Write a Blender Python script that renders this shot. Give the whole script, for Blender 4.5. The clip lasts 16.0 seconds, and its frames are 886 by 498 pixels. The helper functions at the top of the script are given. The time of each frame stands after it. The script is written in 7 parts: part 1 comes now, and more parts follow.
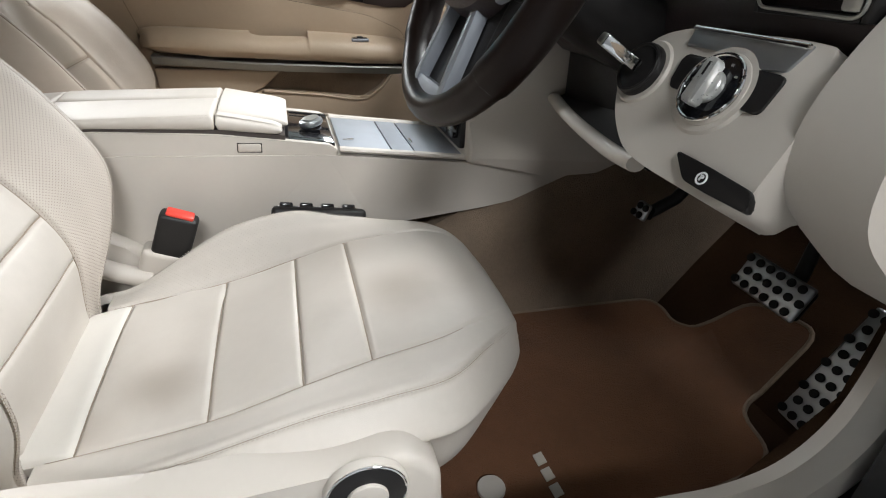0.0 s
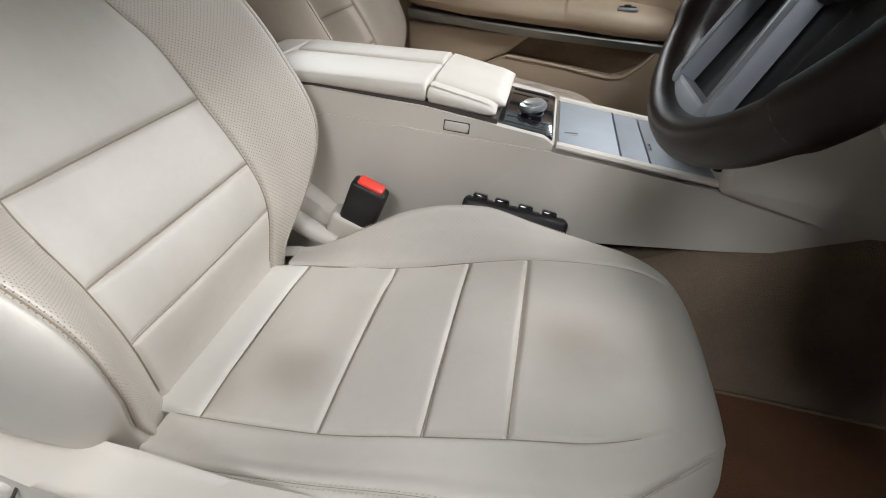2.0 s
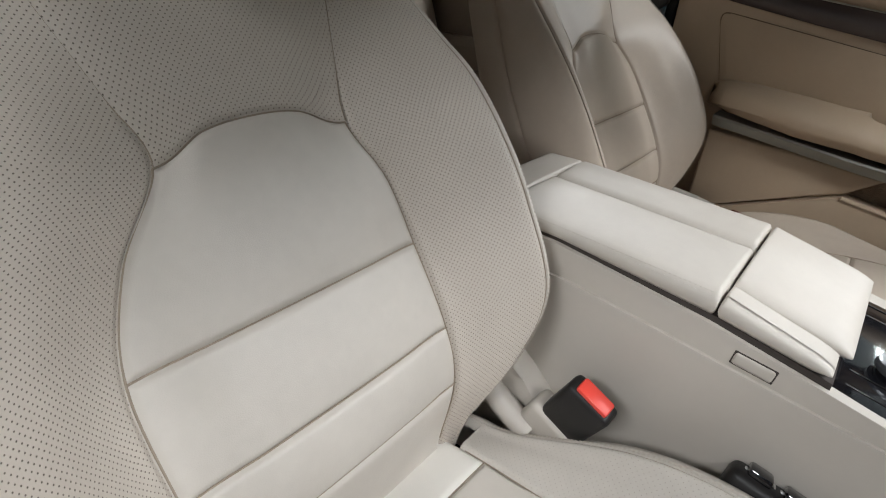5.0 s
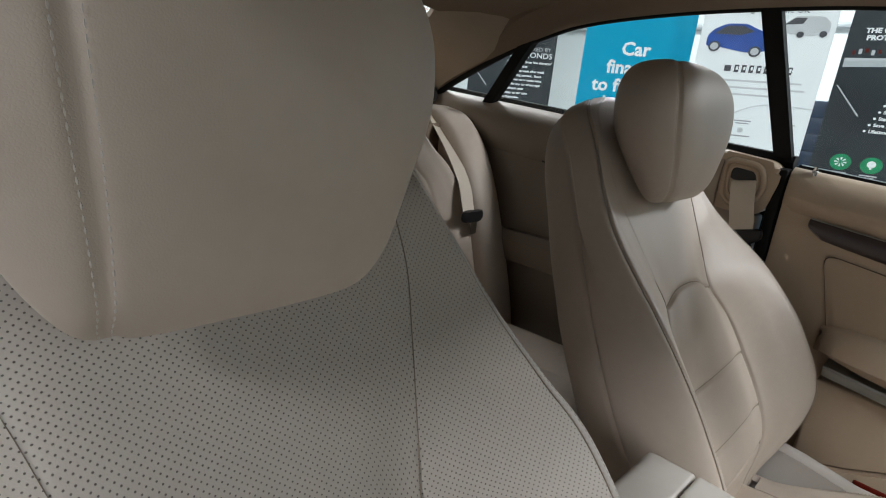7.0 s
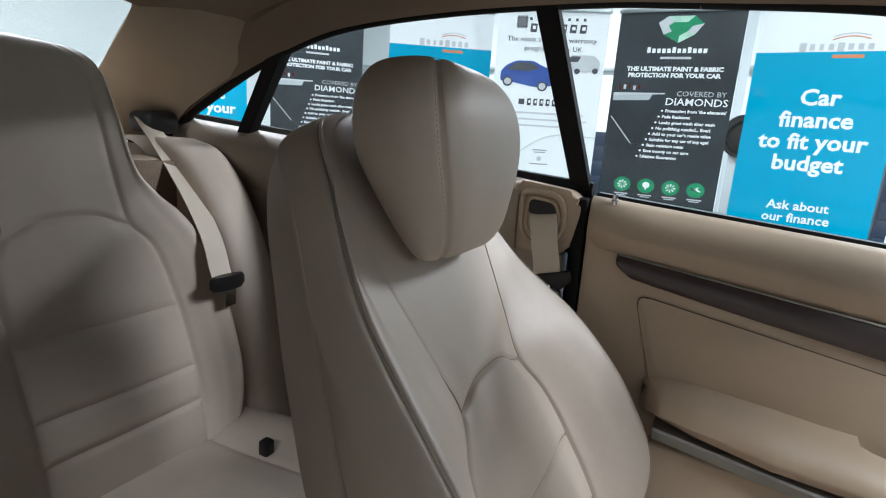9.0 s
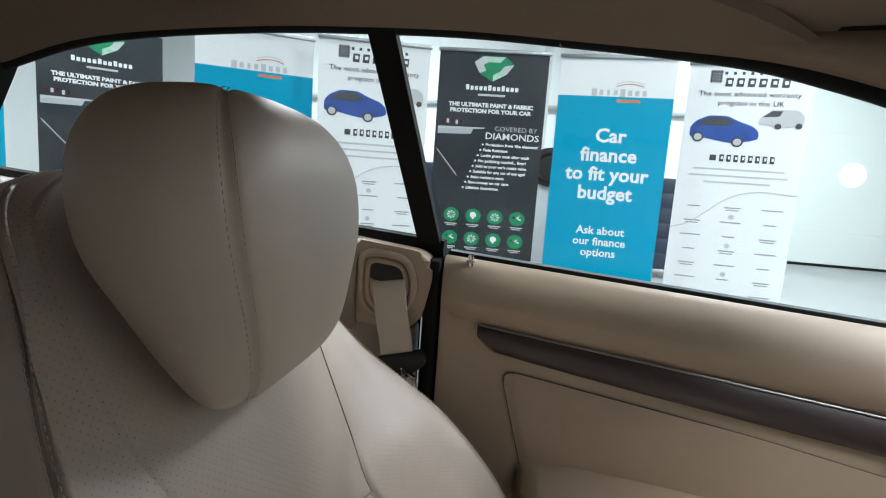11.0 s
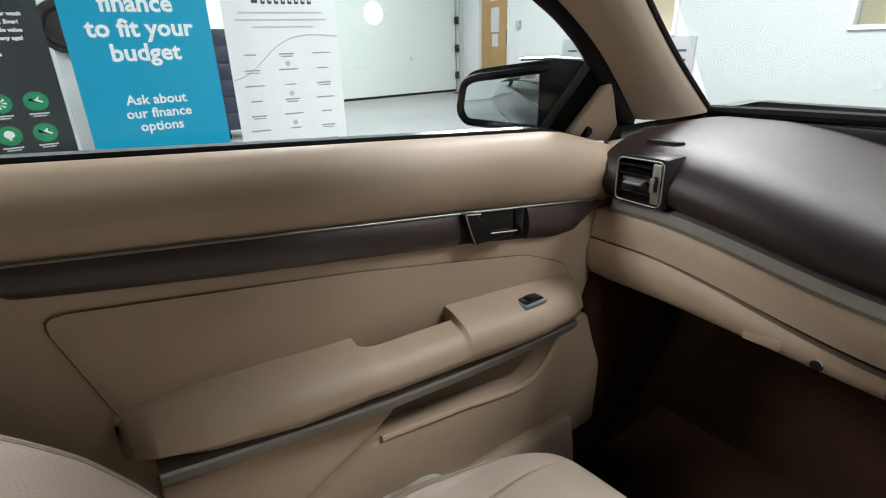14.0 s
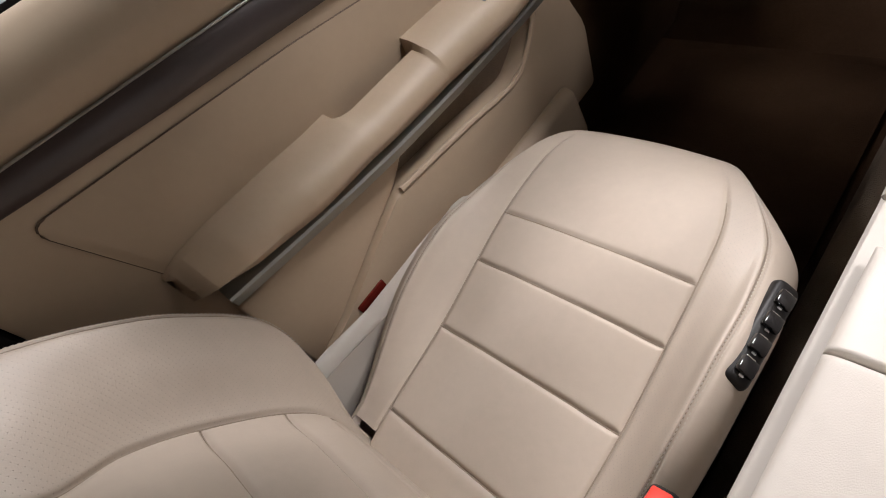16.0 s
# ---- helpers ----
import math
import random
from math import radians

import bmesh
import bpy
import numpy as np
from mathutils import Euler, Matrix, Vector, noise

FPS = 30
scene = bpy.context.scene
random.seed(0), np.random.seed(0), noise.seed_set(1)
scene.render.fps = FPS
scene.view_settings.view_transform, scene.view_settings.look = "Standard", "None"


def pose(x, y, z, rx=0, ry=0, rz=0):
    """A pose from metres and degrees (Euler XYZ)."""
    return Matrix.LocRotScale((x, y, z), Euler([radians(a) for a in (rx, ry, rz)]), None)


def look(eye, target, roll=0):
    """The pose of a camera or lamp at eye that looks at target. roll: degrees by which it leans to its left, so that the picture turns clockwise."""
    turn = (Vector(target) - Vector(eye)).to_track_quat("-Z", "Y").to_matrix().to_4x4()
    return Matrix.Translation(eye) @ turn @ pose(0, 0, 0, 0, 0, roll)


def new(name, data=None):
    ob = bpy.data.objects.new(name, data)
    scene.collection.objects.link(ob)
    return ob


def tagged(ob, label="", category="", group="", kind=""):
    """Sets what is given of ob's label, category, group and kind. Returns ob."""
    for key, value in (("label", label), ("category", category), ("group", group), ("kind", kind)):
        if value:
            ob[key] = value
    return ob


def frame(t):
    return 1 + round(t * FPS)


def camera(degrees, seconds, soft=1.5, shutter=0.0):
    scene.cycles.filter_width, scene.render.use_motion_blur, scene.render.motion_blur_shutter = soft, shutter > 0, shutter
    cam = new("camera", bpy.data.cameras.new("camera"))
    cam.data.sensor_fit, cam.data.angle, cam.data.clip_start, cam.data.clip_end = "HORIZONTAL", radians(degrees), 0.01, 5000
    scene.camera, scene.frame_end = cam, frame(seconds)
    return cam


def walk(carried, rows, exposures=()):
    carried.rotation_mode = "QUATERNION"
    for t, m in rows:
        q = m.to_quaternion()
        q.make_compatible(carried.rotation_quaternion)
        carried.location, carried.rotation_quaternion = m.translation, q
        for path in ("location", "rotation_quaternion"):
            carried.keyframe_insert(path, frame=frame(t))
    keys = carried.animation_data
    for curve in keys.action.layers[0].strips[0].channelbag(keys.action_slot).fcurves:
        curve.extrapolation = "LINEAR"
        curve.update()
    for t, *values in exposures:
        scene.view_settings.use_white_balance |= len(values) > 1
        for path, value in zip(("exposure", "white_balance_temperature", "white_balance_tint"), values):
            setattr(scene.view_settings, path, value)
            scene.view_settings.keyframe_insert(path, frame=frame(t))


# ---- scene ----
cam = camera(81.5, 16.0, 1.1)
PATH = [
    (0, (0.971, 0.372, 0.928), (-0.698, 0.866, -0.058), 0.7),
    (0.5, (0.929, 0.367, 0.923), (-0.744, 0.602, -0.147), 0.8),
    (1, (0.893, 0.403, 0.914), (-0.757, 0.31, -0.212), 0.7),
    (1.5, (0.864, 0.415, 0.917), (-0.752, 0.164, -0.235), 0.9),
    (2, (0.814, 0.418, 0.92), (-0.82, 0.102, -0.189), 1.3),
    (2.5, (0.764, 0.432, 0.921), (-0.885, -0.003, -0.123), 0.9),
    (3, (0.718, 0.403, 0.924), (-0.902, -0.086, -0.144), 2.4),
    (3.5, (0.67, 0.359, 0.928), (-0.888, -0.386, -0.08), 1.9),
    (3.7, (0.649, 0.354, 0.932), (-0.87, -0.446, -0.095), 2.3),
    (5.8, (0.534, 0.231, 1.015), (-0.726, -1.002, 0.072), 4.3),
    (6, (0.518, 0.209, 1.026), (-0.752, -1.044, 0.123), 5.0),
    (6.5, (0.491, 0.178, 1.08), (-0.802, -1.166, 0.359), 4.1),
    (7, (0.485, 0.131, 1.126), (-0.857, -1.223, 0.524), 5.2),
    (7.5, (0.484, 0.066, 1.165), (-0.969, -1.238, 0.73), 5.2),
    (8, (0.41, 0.043, 1.167), (-1.169, -1.104, 0.729), 4.9),
    (8.5, (0.292, -0.005, 1.135), (-1.345, -1.057, 0.692), 5.4),
    (9, (0.168, 0.049, 1.111), (-1.574, -0.84, 0.69), 4.1),
    (9.2, (0.126, 0.027, 1.12), (-1.636, -0.815, 0.693), 4.6),
    (11.3, (-0.03, -0.033, 1.154), (-2.011, -0.097, 0.882), 3.2),
    (11.5, (-0.055, -0.039, 1.171), (-2.026, 0.099, 0.861), 3.6),
    (12, (-0.078, -0.026, 1.156), (-2.006, 0.388, 0.823), 3.7),
    (12.5, (-0.089, -0.006, 1.16), (-1.944, 0.653, 0.807), 1.5),
    (13, (-0.098, 0.014, 1.151), (-1.869, 0.869, 0.787), 1.6),
    (13.5, (-0.109, 0.022, 1.13), (-1.705, 1.093, 0.578), 1.5),
    (14, (-0.111, 0.032, 1.12), (-1.622, 1.109, 0.374), -1.7),
    (14.5, (-0.1, 0.058, 1.123), (-1.534, 1.078, 0.172), -7.1),
    (15, (-0.098, 0.063, 1.12), (-1.479, 1.02, 0.036), -13.3),
    (15.5, (-0.101, 0.061, 1.111), (-1.409, 0.861, -0.174), -22.7),
    (16, (-0.095, 0.066, 1.093), (-1.327, 0.58, -0.396), -34.8),
]
walk(cam, [(t, look(eye, target, roll)) for t, eye, target, roll in PATH],
     [(0.0, 0.42, 6500, 10), (1.5, 0.10, 6500, 10), (2.5, 0.0, 6380, 10), (3.6, 0.0, 6350, 10), (5.9, -0.25, 6500, 10), (7.5, 0.25, 6200, 10), (9.0, 0.35, 6000, 10), (11.4, 0.05, 6250, 10), (12.5, 0.02, 6400, 10), (14.0, -0.08, 6600, 12), (16.0, 0.25, 6800, 18)])

# ---- world, lamps, exposure ----
world = bpy.data.worlds.new("world")
scene.world = world
world.use_nodes = True
world.node_tree.nodes["Background"].inputs[0].default_value = (0.85, 0.92, 1.0, 1)
world.node_tree.nodes["Background"].inputs[1].default_value = 0.3
scene.view_settings.exposure = 0.0


# ---- materials ----
def hexmix(c, k):
    return tuple(min(1.0, max(0.0, v * k)) for v in c)


def pbr(name, col, rough=0.5, metal=0.0, var=0.08, vscale=5.0, bump=0.15, bscale=250.0, grain="noise", depth=0.0006, coat=0.0, rvar=0.08, spec=0.5, sheen=0.0, perf=0.0, stain=None, hole_col=(0.12, 0.10, 0.085), hole_size=0.13, spots=()):
    m = bpy.data.materials.new(name)
    m.use_nodes = True
    nt = m.node_tree
    n, l = nt.nodes, nt.links
    b = n["Principled BSDF"]
    tc = n.new("ShaderNodeTexCoord")
    big = n.new("ShaderNodeTexNoise")
    big.inputs["Scale"].default_value, big.inputs["Detail"].default_value = vscale, 4
    small = n.new("ShaderNodeTexNoise")
    small.inputs["Scale"].default_value, small.inputs["Detail"].default_value = vscale * 14, 3
    l.new(tc.outputs["Object"], big.inputs["Vector"])
    l.new(tc.outputs["Object"], small.inputs["Vector"])
    add = n.new("ShaderNodeMath")
    add.operation = "MULTIPLY_ADD"
    add.inputs[1].default_value = 0.35
    l.new(small.outputs["Fac"], add.inputs[0])
    l.new(big.outputs["Fac"], add.inputs[2])
    rng = n.new("ShaderNodeMapRange")
    rng.inputs["From Min"].default_value, rng.inputs["From Max"].default_value = 0.42, 0.95
    l.new(add.outputs[0], rng.inputs["Value"])
    mix = n.new("ShaderNodeMix")
    mix.data_type = "RGBA"
    mix.inputs["A"].default_value = (*hexmix(col, 1 - var), 1)
    mix.inputs["B"].default_value = (*hexmix(col, 1 + var), 1)
    l.new(rng.outputs["Result"], mix.inputs["Factor"])
    colour = mix.outputs["Result"]
    if stain:
        sn = n.new("ShaderNodeTexNoise")
        sn.inputs["Scale"].default_value, sn.inputs["Detail"].default_value = stain[1], 5
        l.new(tc.outputs["Object"], sn.inputs["Vector"])
        sr = n.new("ShaderNodeMapRange")
        sr.inputs["From Min"].default_value, sr.inputs["From Max"].default_value = 0.5, 0.75
        sr.inputs["To Max"].default_value = stain[2]
        l.new(sn.outputs["Fac"], sr.inputs["Value"])
        sm = n.new("ShaderNodeMix")
        sm.data_type = "RGBA"
        sm.inputs["B"].default_value = (*stain[0], 1)
        l.new(sr.outputs["Result"], sm.inputs["Factor"])
        l.new(colour, sm.inputs["A"])
        colour = sm.outputs["Result"]
    for px, py, pz, rad, amount in spots:
        # soft soiled patch with an uneven border
        ds = n.new("ShaderNodeVectorMath")
        ds.operation = "DISTANCE"
        ds.inputs[1].default_value = (px, py, pz)
        l.new(tc.outputs["Object"], ds.inputs[0])
        wob = n.new("ShaderNodeMath")
        wob.operation = "MULTIPLY_ADD"
        wob.inputs[1].default_value = rad * 0.9
        l.new(big.outputs["Fac"], wob.inputs[0])
        l.new(ds.outputs["Value"], wob.inputs[2])
        pr = n.new("ShaderNodeMapRange")
        pr.interpolation_type = "SMOOTHSTEP"
        pr.inputs["From Min"].default_value, pr.inputs["From Max"].default_value = rad * 0.5, rad * 1.45
        pr.inputs["To Min"].default_value, pr.inputs["To Max"].default_value = amount, 0.0
        l.new(wob.outputs[0], pr.inputs["Value"])
        pm = n.new("ShaderNodeMix")
        pm.data_type = "RGBA"
        pm.inputs["B"].default_value = (0.22, 0.175, 0.13, 1)
        l.new(pr.outputs["Result"], pm.inputs["Factor"])
        l.new(colour, pm.inputs["A"])
        colour = pm.outputs["Result"]
    rr = n.new("ShaderNodeMapRange")
    rr.inputs["To Min"].default_value, rr.inputs["To Max"].default_value = max(0.02, rough - rvar), min(1, rough + rvar)
    l.new(small.outputs["Fac"], rr.inputs["Value"])
    l.new(rr.outputs["Result"], b.inputs["Roughness"])
    b.inputs["Metallic"].default_value = metal
    b.inputs["Specular IOR Level"].default_value = spec
    b.inputs["Coat Weight"].default_value = coat
    b.inputs["Coat Roughness"].default_value = 0.08
    if sheen:
        b.inputs["Sheen Weight"].default_value = sheen
    if grain == "voronoi":
        g = n.new("ShaderNodeTexVoronoi")
        g.feature = "DISTANCE_TO_EDGE"
        g.inputs["Scale"].default_value = bscale
        l.new(tc.outputs["Object"], g.inputs["Vector"])
        gr = n.new("ShaderNodeMapRange")
        gr.inputs["From Max"].default_value = 0.25
        l.new(g.outputs["Distance"], gr.inputs["Value"])
        height = gr.outputs["Result"]
    else:
        g = n.new("ShaderNodeTexNoise")
        g.inputs["Scale"].default_value, g.inputs["Detail"].default_value = bscale, 3
        l.new(tc.outputs["Object"], g.inputs["Vector"])
        height = g.outputs["Fac"]
    bp = n.new("ShaderNodeBump")
    bp.inputs["Strength"].default_value, bp.inputs["Distance"].default_value = bump, depth
    l.new(height, bp.inputs["Height"])
    normal = bp.outputs["Normal"]
    if perf:
        # punched holes on a staggered grid that follows the cover's own surface
        uv = n.new("ShaderNodeUVMap")
        sc = n.new("ShaderNodeVectorMath")
        sc.operation = "SCALE"
        sc.inputs["Scale"].default_value = 1 / perf
        l.new(uv.outputs["UV"], sc.inputs[0])
        found = []
        for shift in (0.0, 0.5):
            ad = n.new("ShaderNodeVectorMath")
            ad.inputs[1].default_value = (shift, shift, 0)
            l.new(sc.outputs[0], ad.inputs[0])
            fr = n.new("ShaderNodeVectorMath")
            fr.operation = "FRACTION"
            l.new(ad.outputs[0], fr.inputs[0])
            su = n.new("ShaderNodeVectorMath")
            su.operation = "SUBTRACT"
            su.inputs[1].default_value = (0.5, 0.5, 0)
            l.new(fr.outputs[0], su.inputs[0])
            ln = n.new("ShaderNodeVectorMath")
            ln.operation = "LENGTH"
            l.new(su.outputs[0], ln.inputs[0])
            found.append(ln.outputs["Value"])
        mn = n.new("ShaderNodeMath")
        mn.operation = "MINIMUM"
        l.new(found[0], mn.inputs[0])
        l.new(found[1], mn.inputs[1])
        hole = n.new("ShaderNodeMapRange")
        hole.inputs["From Min"].default_value, hole.inputs["From Max"].default_value = hole_size * 0.5, hole_size
        l.new(mn.outputs[0], hole.inputs["Value"])
        hm = n.new("ShaderNodeMix")
        hm.data_type = "RGBA"
        hm.inputs["A"].default_value = (*hole_col, 1)
        l.new(hole.outputs["Result"], hm.inputs["Factor"])
        l.new(colour, hm.inputs["B"])
        colour = hm.outputs["Result"]
        b2 = n.new("ShaderNodeBump")
        b2.inputs["Strength"].default_value, b2.inputs["Distance"].default_value = 0.6, 0.001
        l.new(hole.outputs["Result"], b2.inputs["Height"])
        l.new(normal, b2.inputs["Normal"])
        normal = b2.outputs["Normal"]
    l.new(colour, b.inputs["Base Color"])
    l.new(normal, b.inputs["Normal"])
    return m


def glow(name, col, power):
    m = bpy.data.materials.new(name)
    m.use_nodes = True
    b = m.node_tree.nodes["Principled BSDF"]
    b.inputs["Base Color"].default_value = (*col, 1)
    b.inputs["Emission Color"].default_value = (*col, 1)
    b.inputs["Emission Strength"].default_value = power
    return m


def glass(name, tint=(0.93, 0.97, 0.95)):
    m = bpy.data.materials.new(name)
    m.use_nodes = True
    nt = m.node_tree
    n, l = nt.nodes, nt.links
    n.remove(n["Principled BSDF"])
    tr = n.new("ShaderNodeBsdfTransparent")
    tr.inputs[0].default_value = (*tint, 1)
    gl = n.new("ShaderNodeBsdfGlossy")
    gl.inputs["Roughness"].default_value = 0.01
    lw = n.new("ShaderNodeLayerWeight")
    pw = n.new("ShaderNodeMath")
    pw.operation = "POWER"
    pw.inputs[1].default_value = 4.0
    l.new(lw.outputs["Facing"], pw.inputs[0])
    fr = n.new("ShaderNodeMath")
    fr.operation = "MULTIPLY_ADD"
    fr.inputs[1].default_value, fr.inputs[2].default_value = 0.35, 0.02
    l.new(pw.outputs[0], fr.inputs[0])
    mx = n.new("ShaderNodeMixShader")
    l.new(fr.outputs[0], mx.inputs[0])
    l.new(tr.outputs[0], mx.inputs[1])
    l.new(gl.outputs[0], mx.inputs[2])
    l.new(mx.outputs[0], n["Material Output"].inputs[0])
    return m


CREAM = (0.54, 0.50, 0.45)
LEATHER = pbr("leather", CREAM, 0.47, var=0.07, vscale=6, bump=0.14, bscale=640, grain="voronoi", depth=0.0004, stain=((0.36, 0.31, 0.26), 5.0, 0.30))
LEATHER_BOLSTER = pbr("leather_bolster_perforated", (0.522, 0.468, 0.410), 0.46, var=0.07, vscale=6, bump=0.12, bscale=640, grain="voronoi", depth=0.0004, perf=0.0051, hole_col=(0.15, 0.125, 0.105), hole_size=0.14, stain=((0.36, 0.31, 0.26), 5.0, 0.30))
LEATHER_WORN = pbr("leather_worn", CREAM, 0.45, var=0.05, vscale=6, bump=0.18, bscale=560, grain="voronoi", depth=0.0004, stain=((0.36, 0.31, 0.26), 6.0, 0.35), spots=((0.40, 0.48, 0.54, 0.085, 0.5), (0.45, 0.18, 0.487, 0.06, 0.45), (0.36, 0.545, 0.53, 0.09, 0.25), (0.50, 0.11, 0.48, 0.05, 0.3)))
LEATHER_FINE = pbr("leather_fine_perforated", CREAM, 0.46, var=0.07, vscale=6, bump=0.12, bscale=640, grain="voronoi", depth=0.0004, perf=0.0068, hole_col=(0.38, 0.335, 0.285), hole_size=0.09, stain=((0.36, 0.31, 0.26), 5.0, 0.30))
# passenger and rear hide; its redder tone also carries warm bounce light
HIDE_TAN_BOUNCE = (0.485, 0.410, 0.338)
TAN = pbr("tan_leather_bounce", HIDE_TAN_BOUNCE, 0.52, spec=0.3, var=0.07, vscale=6, bump=0.14, bscale=640, grain="voronoi", depth=0.0004, stain=((0.36, 0.31, 0.26), 5.0, 0.30))
TAN_FINE = pbr("tan_leather_fine_perforated", HIDE_TAN_BOUNCE, 0.46, var=0.07, vscale=6, bump=0.12, bscale=640, grain="voronoi", depth=0.0004, perf=0.0068, hole_col=(0.38, 0.335, 0.285), hole_size=0.09, stain=((0.36, 0.31, 0.26), 5.0, 0.30))
LEATHER_PALE = pbr("leather_unworn", (0.66, 0.63, 0.58), 0.4, var=0.03, vscale=8, bump=0.12, bscale=620, grain="voronoi", depth=0.0004)
# door vinyl again, greyer, and darkened for the shade in the rear
VINYL_SHADED = pbr("vinyl_quarter_shaded", (0.27, 0.22, 0.172), 0.5, var=0.05, vscale=7, bump=0.22, bscale=900, grain="voronoi", depth=0.0003)
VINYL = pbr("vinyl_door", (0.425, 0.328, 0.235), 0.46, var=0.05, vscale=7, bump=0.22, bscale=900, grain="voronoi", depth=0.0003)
PLASTIC = pbr("plastic_cream", (0.52, 0.48, 0.43), 0.5, var=0.03, vscale=9, bump=0.2, bscale=1400, depth=0.0002)
THREAD = pbr("thread", (0.50, 0.45, 0.39), 0.8, var=0.1, vscale=60, bump=0.3, bscale=900)
SEAM_BROWN = pbr("seam_brown", (0.12, 0.085, 0.06), 0.8, var=0.1)
SEAM_HIDE = pbr("seam_in_hide", (0.30, 0.245, 0.19), 0.8, var=0.1)
SEAM_DARK = pbr("seam_shadow_gap", (0.05, 0.04, 0.035), 0.8, var=0.1)
BLACK = pbr("black_plastic", (0.014, 0.013, 0.013), 0.42, spec=0.3, var=0.1, vscale=30, bump=0.15, bscale=1200)
GLOSS = pbr("black_gloss", (0.008, 0.008, 0.010), 0.08, var=0.05, vscale=30, bump=0.0, coat=0.6, rvar=0.03)
RUBBER = pbr("rubber", (0.010, 0.0095, 0.0095), 0.7, spec=0.15, var=0.15, vscale=20, bump=0.2, bscale=500)
DASH = pbr("dash_brown_leather", (0.026, 0.016, 0.016), 0.40, spec=0.6, var=0.08, vscale=10, bump=0.3, bscale=700, grain="voronoi", depth=0.0004)
WHEEL_LEATHER = pbr("wheel_leather", (0.010, 0.006, 0.005), 0.33, spec=0.2, var=0.12, vscale=22, bump=0.12, bscale=800, grain="voronoi", depth=0.0004)
WOOD = pbr("trim_dark_veneer", (0.052, 0.038, 0.036), 0.36, var=0.10, vscale=12, bump=0.01, bscale=300, coat=0.15)
ALU = pbr("brushed_alu", (0.42, 0.44, 0.46), 0.34, metal=0.9, var=0.05, vscale=20, bump=0.05, bscale=900)
ALU_DARK = pbr("brushed_alu_dark", (0.34, 0.365, 0.40), 0.58, metal=0.6, var=0.06, vscale=20, bump=0.05, bscale=900)
SILVER = pbr("silver_paint", (0.66, 0.66, 0.64), 0.30, metal=0.6, var=0.04, vscale=30, bump=0.02, bscale=900)
CHROME = pbr("chrome", (0.78, 0.78, 0.78), 0.10, metal=1.0, var=0.03, vscale=30, bump=0.0, rvar=0.05)
SATIN = pbr("satin_silver_strip", (0.36, 0.36, 0.33), 0.36, metal=0.7, var=0.05, vscale=30, bump=0.03, bscale=900)
CARPET = pbr("carpet_brown", (0.050, 0.028, 0.016), 0.95, var=0.22, vscale=9, bump=1.0, bscale=480, depth=0.003, spec=0.05, sheen=0.0)
CARPET_GREY = pbr("carpet_taupe", (0.22, 0.165, 0.12), 0.95, var=0.2, vscale=9, bump=1.0, bscale=480, depth=0.003, spec=0.1, sheen=0.05)
MAT = pbr("mat_velour", (0.155, 0.072, 0.038), 0.95, var=0.2, vscale=6, bump=1.0, bscale=420, depth=0.003, spec=0.1, sheen=0.06, stain=((0.045, 0.030, 0.020), 3.2, 0.8))
# same beige cloth as the pillars, with the roof's shade put into its colour
HEADLINER_SHADED = pbr("headliner_cloth_shaded", (0.25, 0.192, 0.14), 0.95, var=0.06, vscale=5, bump=0.5, bscale=700, depth=0.0006, spec=0.1)
PILLAR = pbr("pillar_cloth", (0.42, 0.34, 0.26), 0.9, var=0.05, vscale=6, bump=0.5, bscale=800, depth=0.0005, spec=0.15)
BELT = pbr("belt_webbing", (0.57, 0.495, 0.405), 0.75, var=0.05, vscale=20, bump=0.5, bscale=900, depth=0.0006)
RED = pbr("red_plastic", (0.75, 0.06, 0.04), 0.35, var=0.05, vscale=20, bump=0.0)
RED_DARK = pbr("red_reflector", (0.12, 0.012, 0.008), 0.2, var=0.2, vscale=60, bump=0.1)
PAINT = pbr("car_paint_black", (0.012, 0.013, 0.016), 0.16, var=0.05, bump=0.0, coat=0.8)
GLASS = glass("window_glass")
MIRROR_BLACK = pbr("mirror_black_plastic", (0.003, 0.003, 0.003), 0.5, spec=0.06, var=0.1, vscale=30, bump=0.1, bscale=1200)
MIRROR = pbr("mirror_glass", (0.75, 0.80, 0.82), 0.02, metal=1.0, var=0.01, bump=0.0, rvar=0.01)
FLOOR_PAINT = pbr("garage_floor_paint", (0.24, 0.25, 0.255), 0.42, var=0.10, vscale=0.7, bump=0.15, bscale=60, depth=0.001, stain=((0.15, 0.155, 0.16), 0.9, 0.5))
WALL_WHITE = pbr("garage_wall_white", (0.62, 0.64, 0.65), 0.6, var=0.03, vscale=0.6, bump=0.15, bscale=70, depth=0.001)
WALL_UNSEEN_DARK = pbr("garage_wall_unseen_dark", (0.12, 0.125, 0.13), 0.6, var=0.06, vscale=0.6, bump=0.15, bscale=70, depth=0.001)
WALL_GREY = pbr("garage_steel_grey", (0.40, 0.42, 0.44), 0.5, var=0.06, vscale=2, bump=0.05)
DOOR_WHITE = pbr("sectional_door_white", (0.58, 0.62, 0.61), 0.4, var=0.03, vscale=0.8, bump=0.25, bscale=400, depth=0.0006)
OAK = pbr("oak_veneer", (0.38, 0.23, 0.10), 0.45, var=0.15, vscale=4, bump=0.1, bscale=120)
BAN_WHITE = pbr("banner_white", (0.80, 0.80, 0.82), 0.42, spec=0.2, var=0.015, vscale=2, bump=0.03, bscale=300)
BAN_TEAL = pbr("banner_teal", (0.0, 0.305, 0.50), 0.42, spec=0.2, var=0.02, vscale=2, bump=0.03, bscale=300)
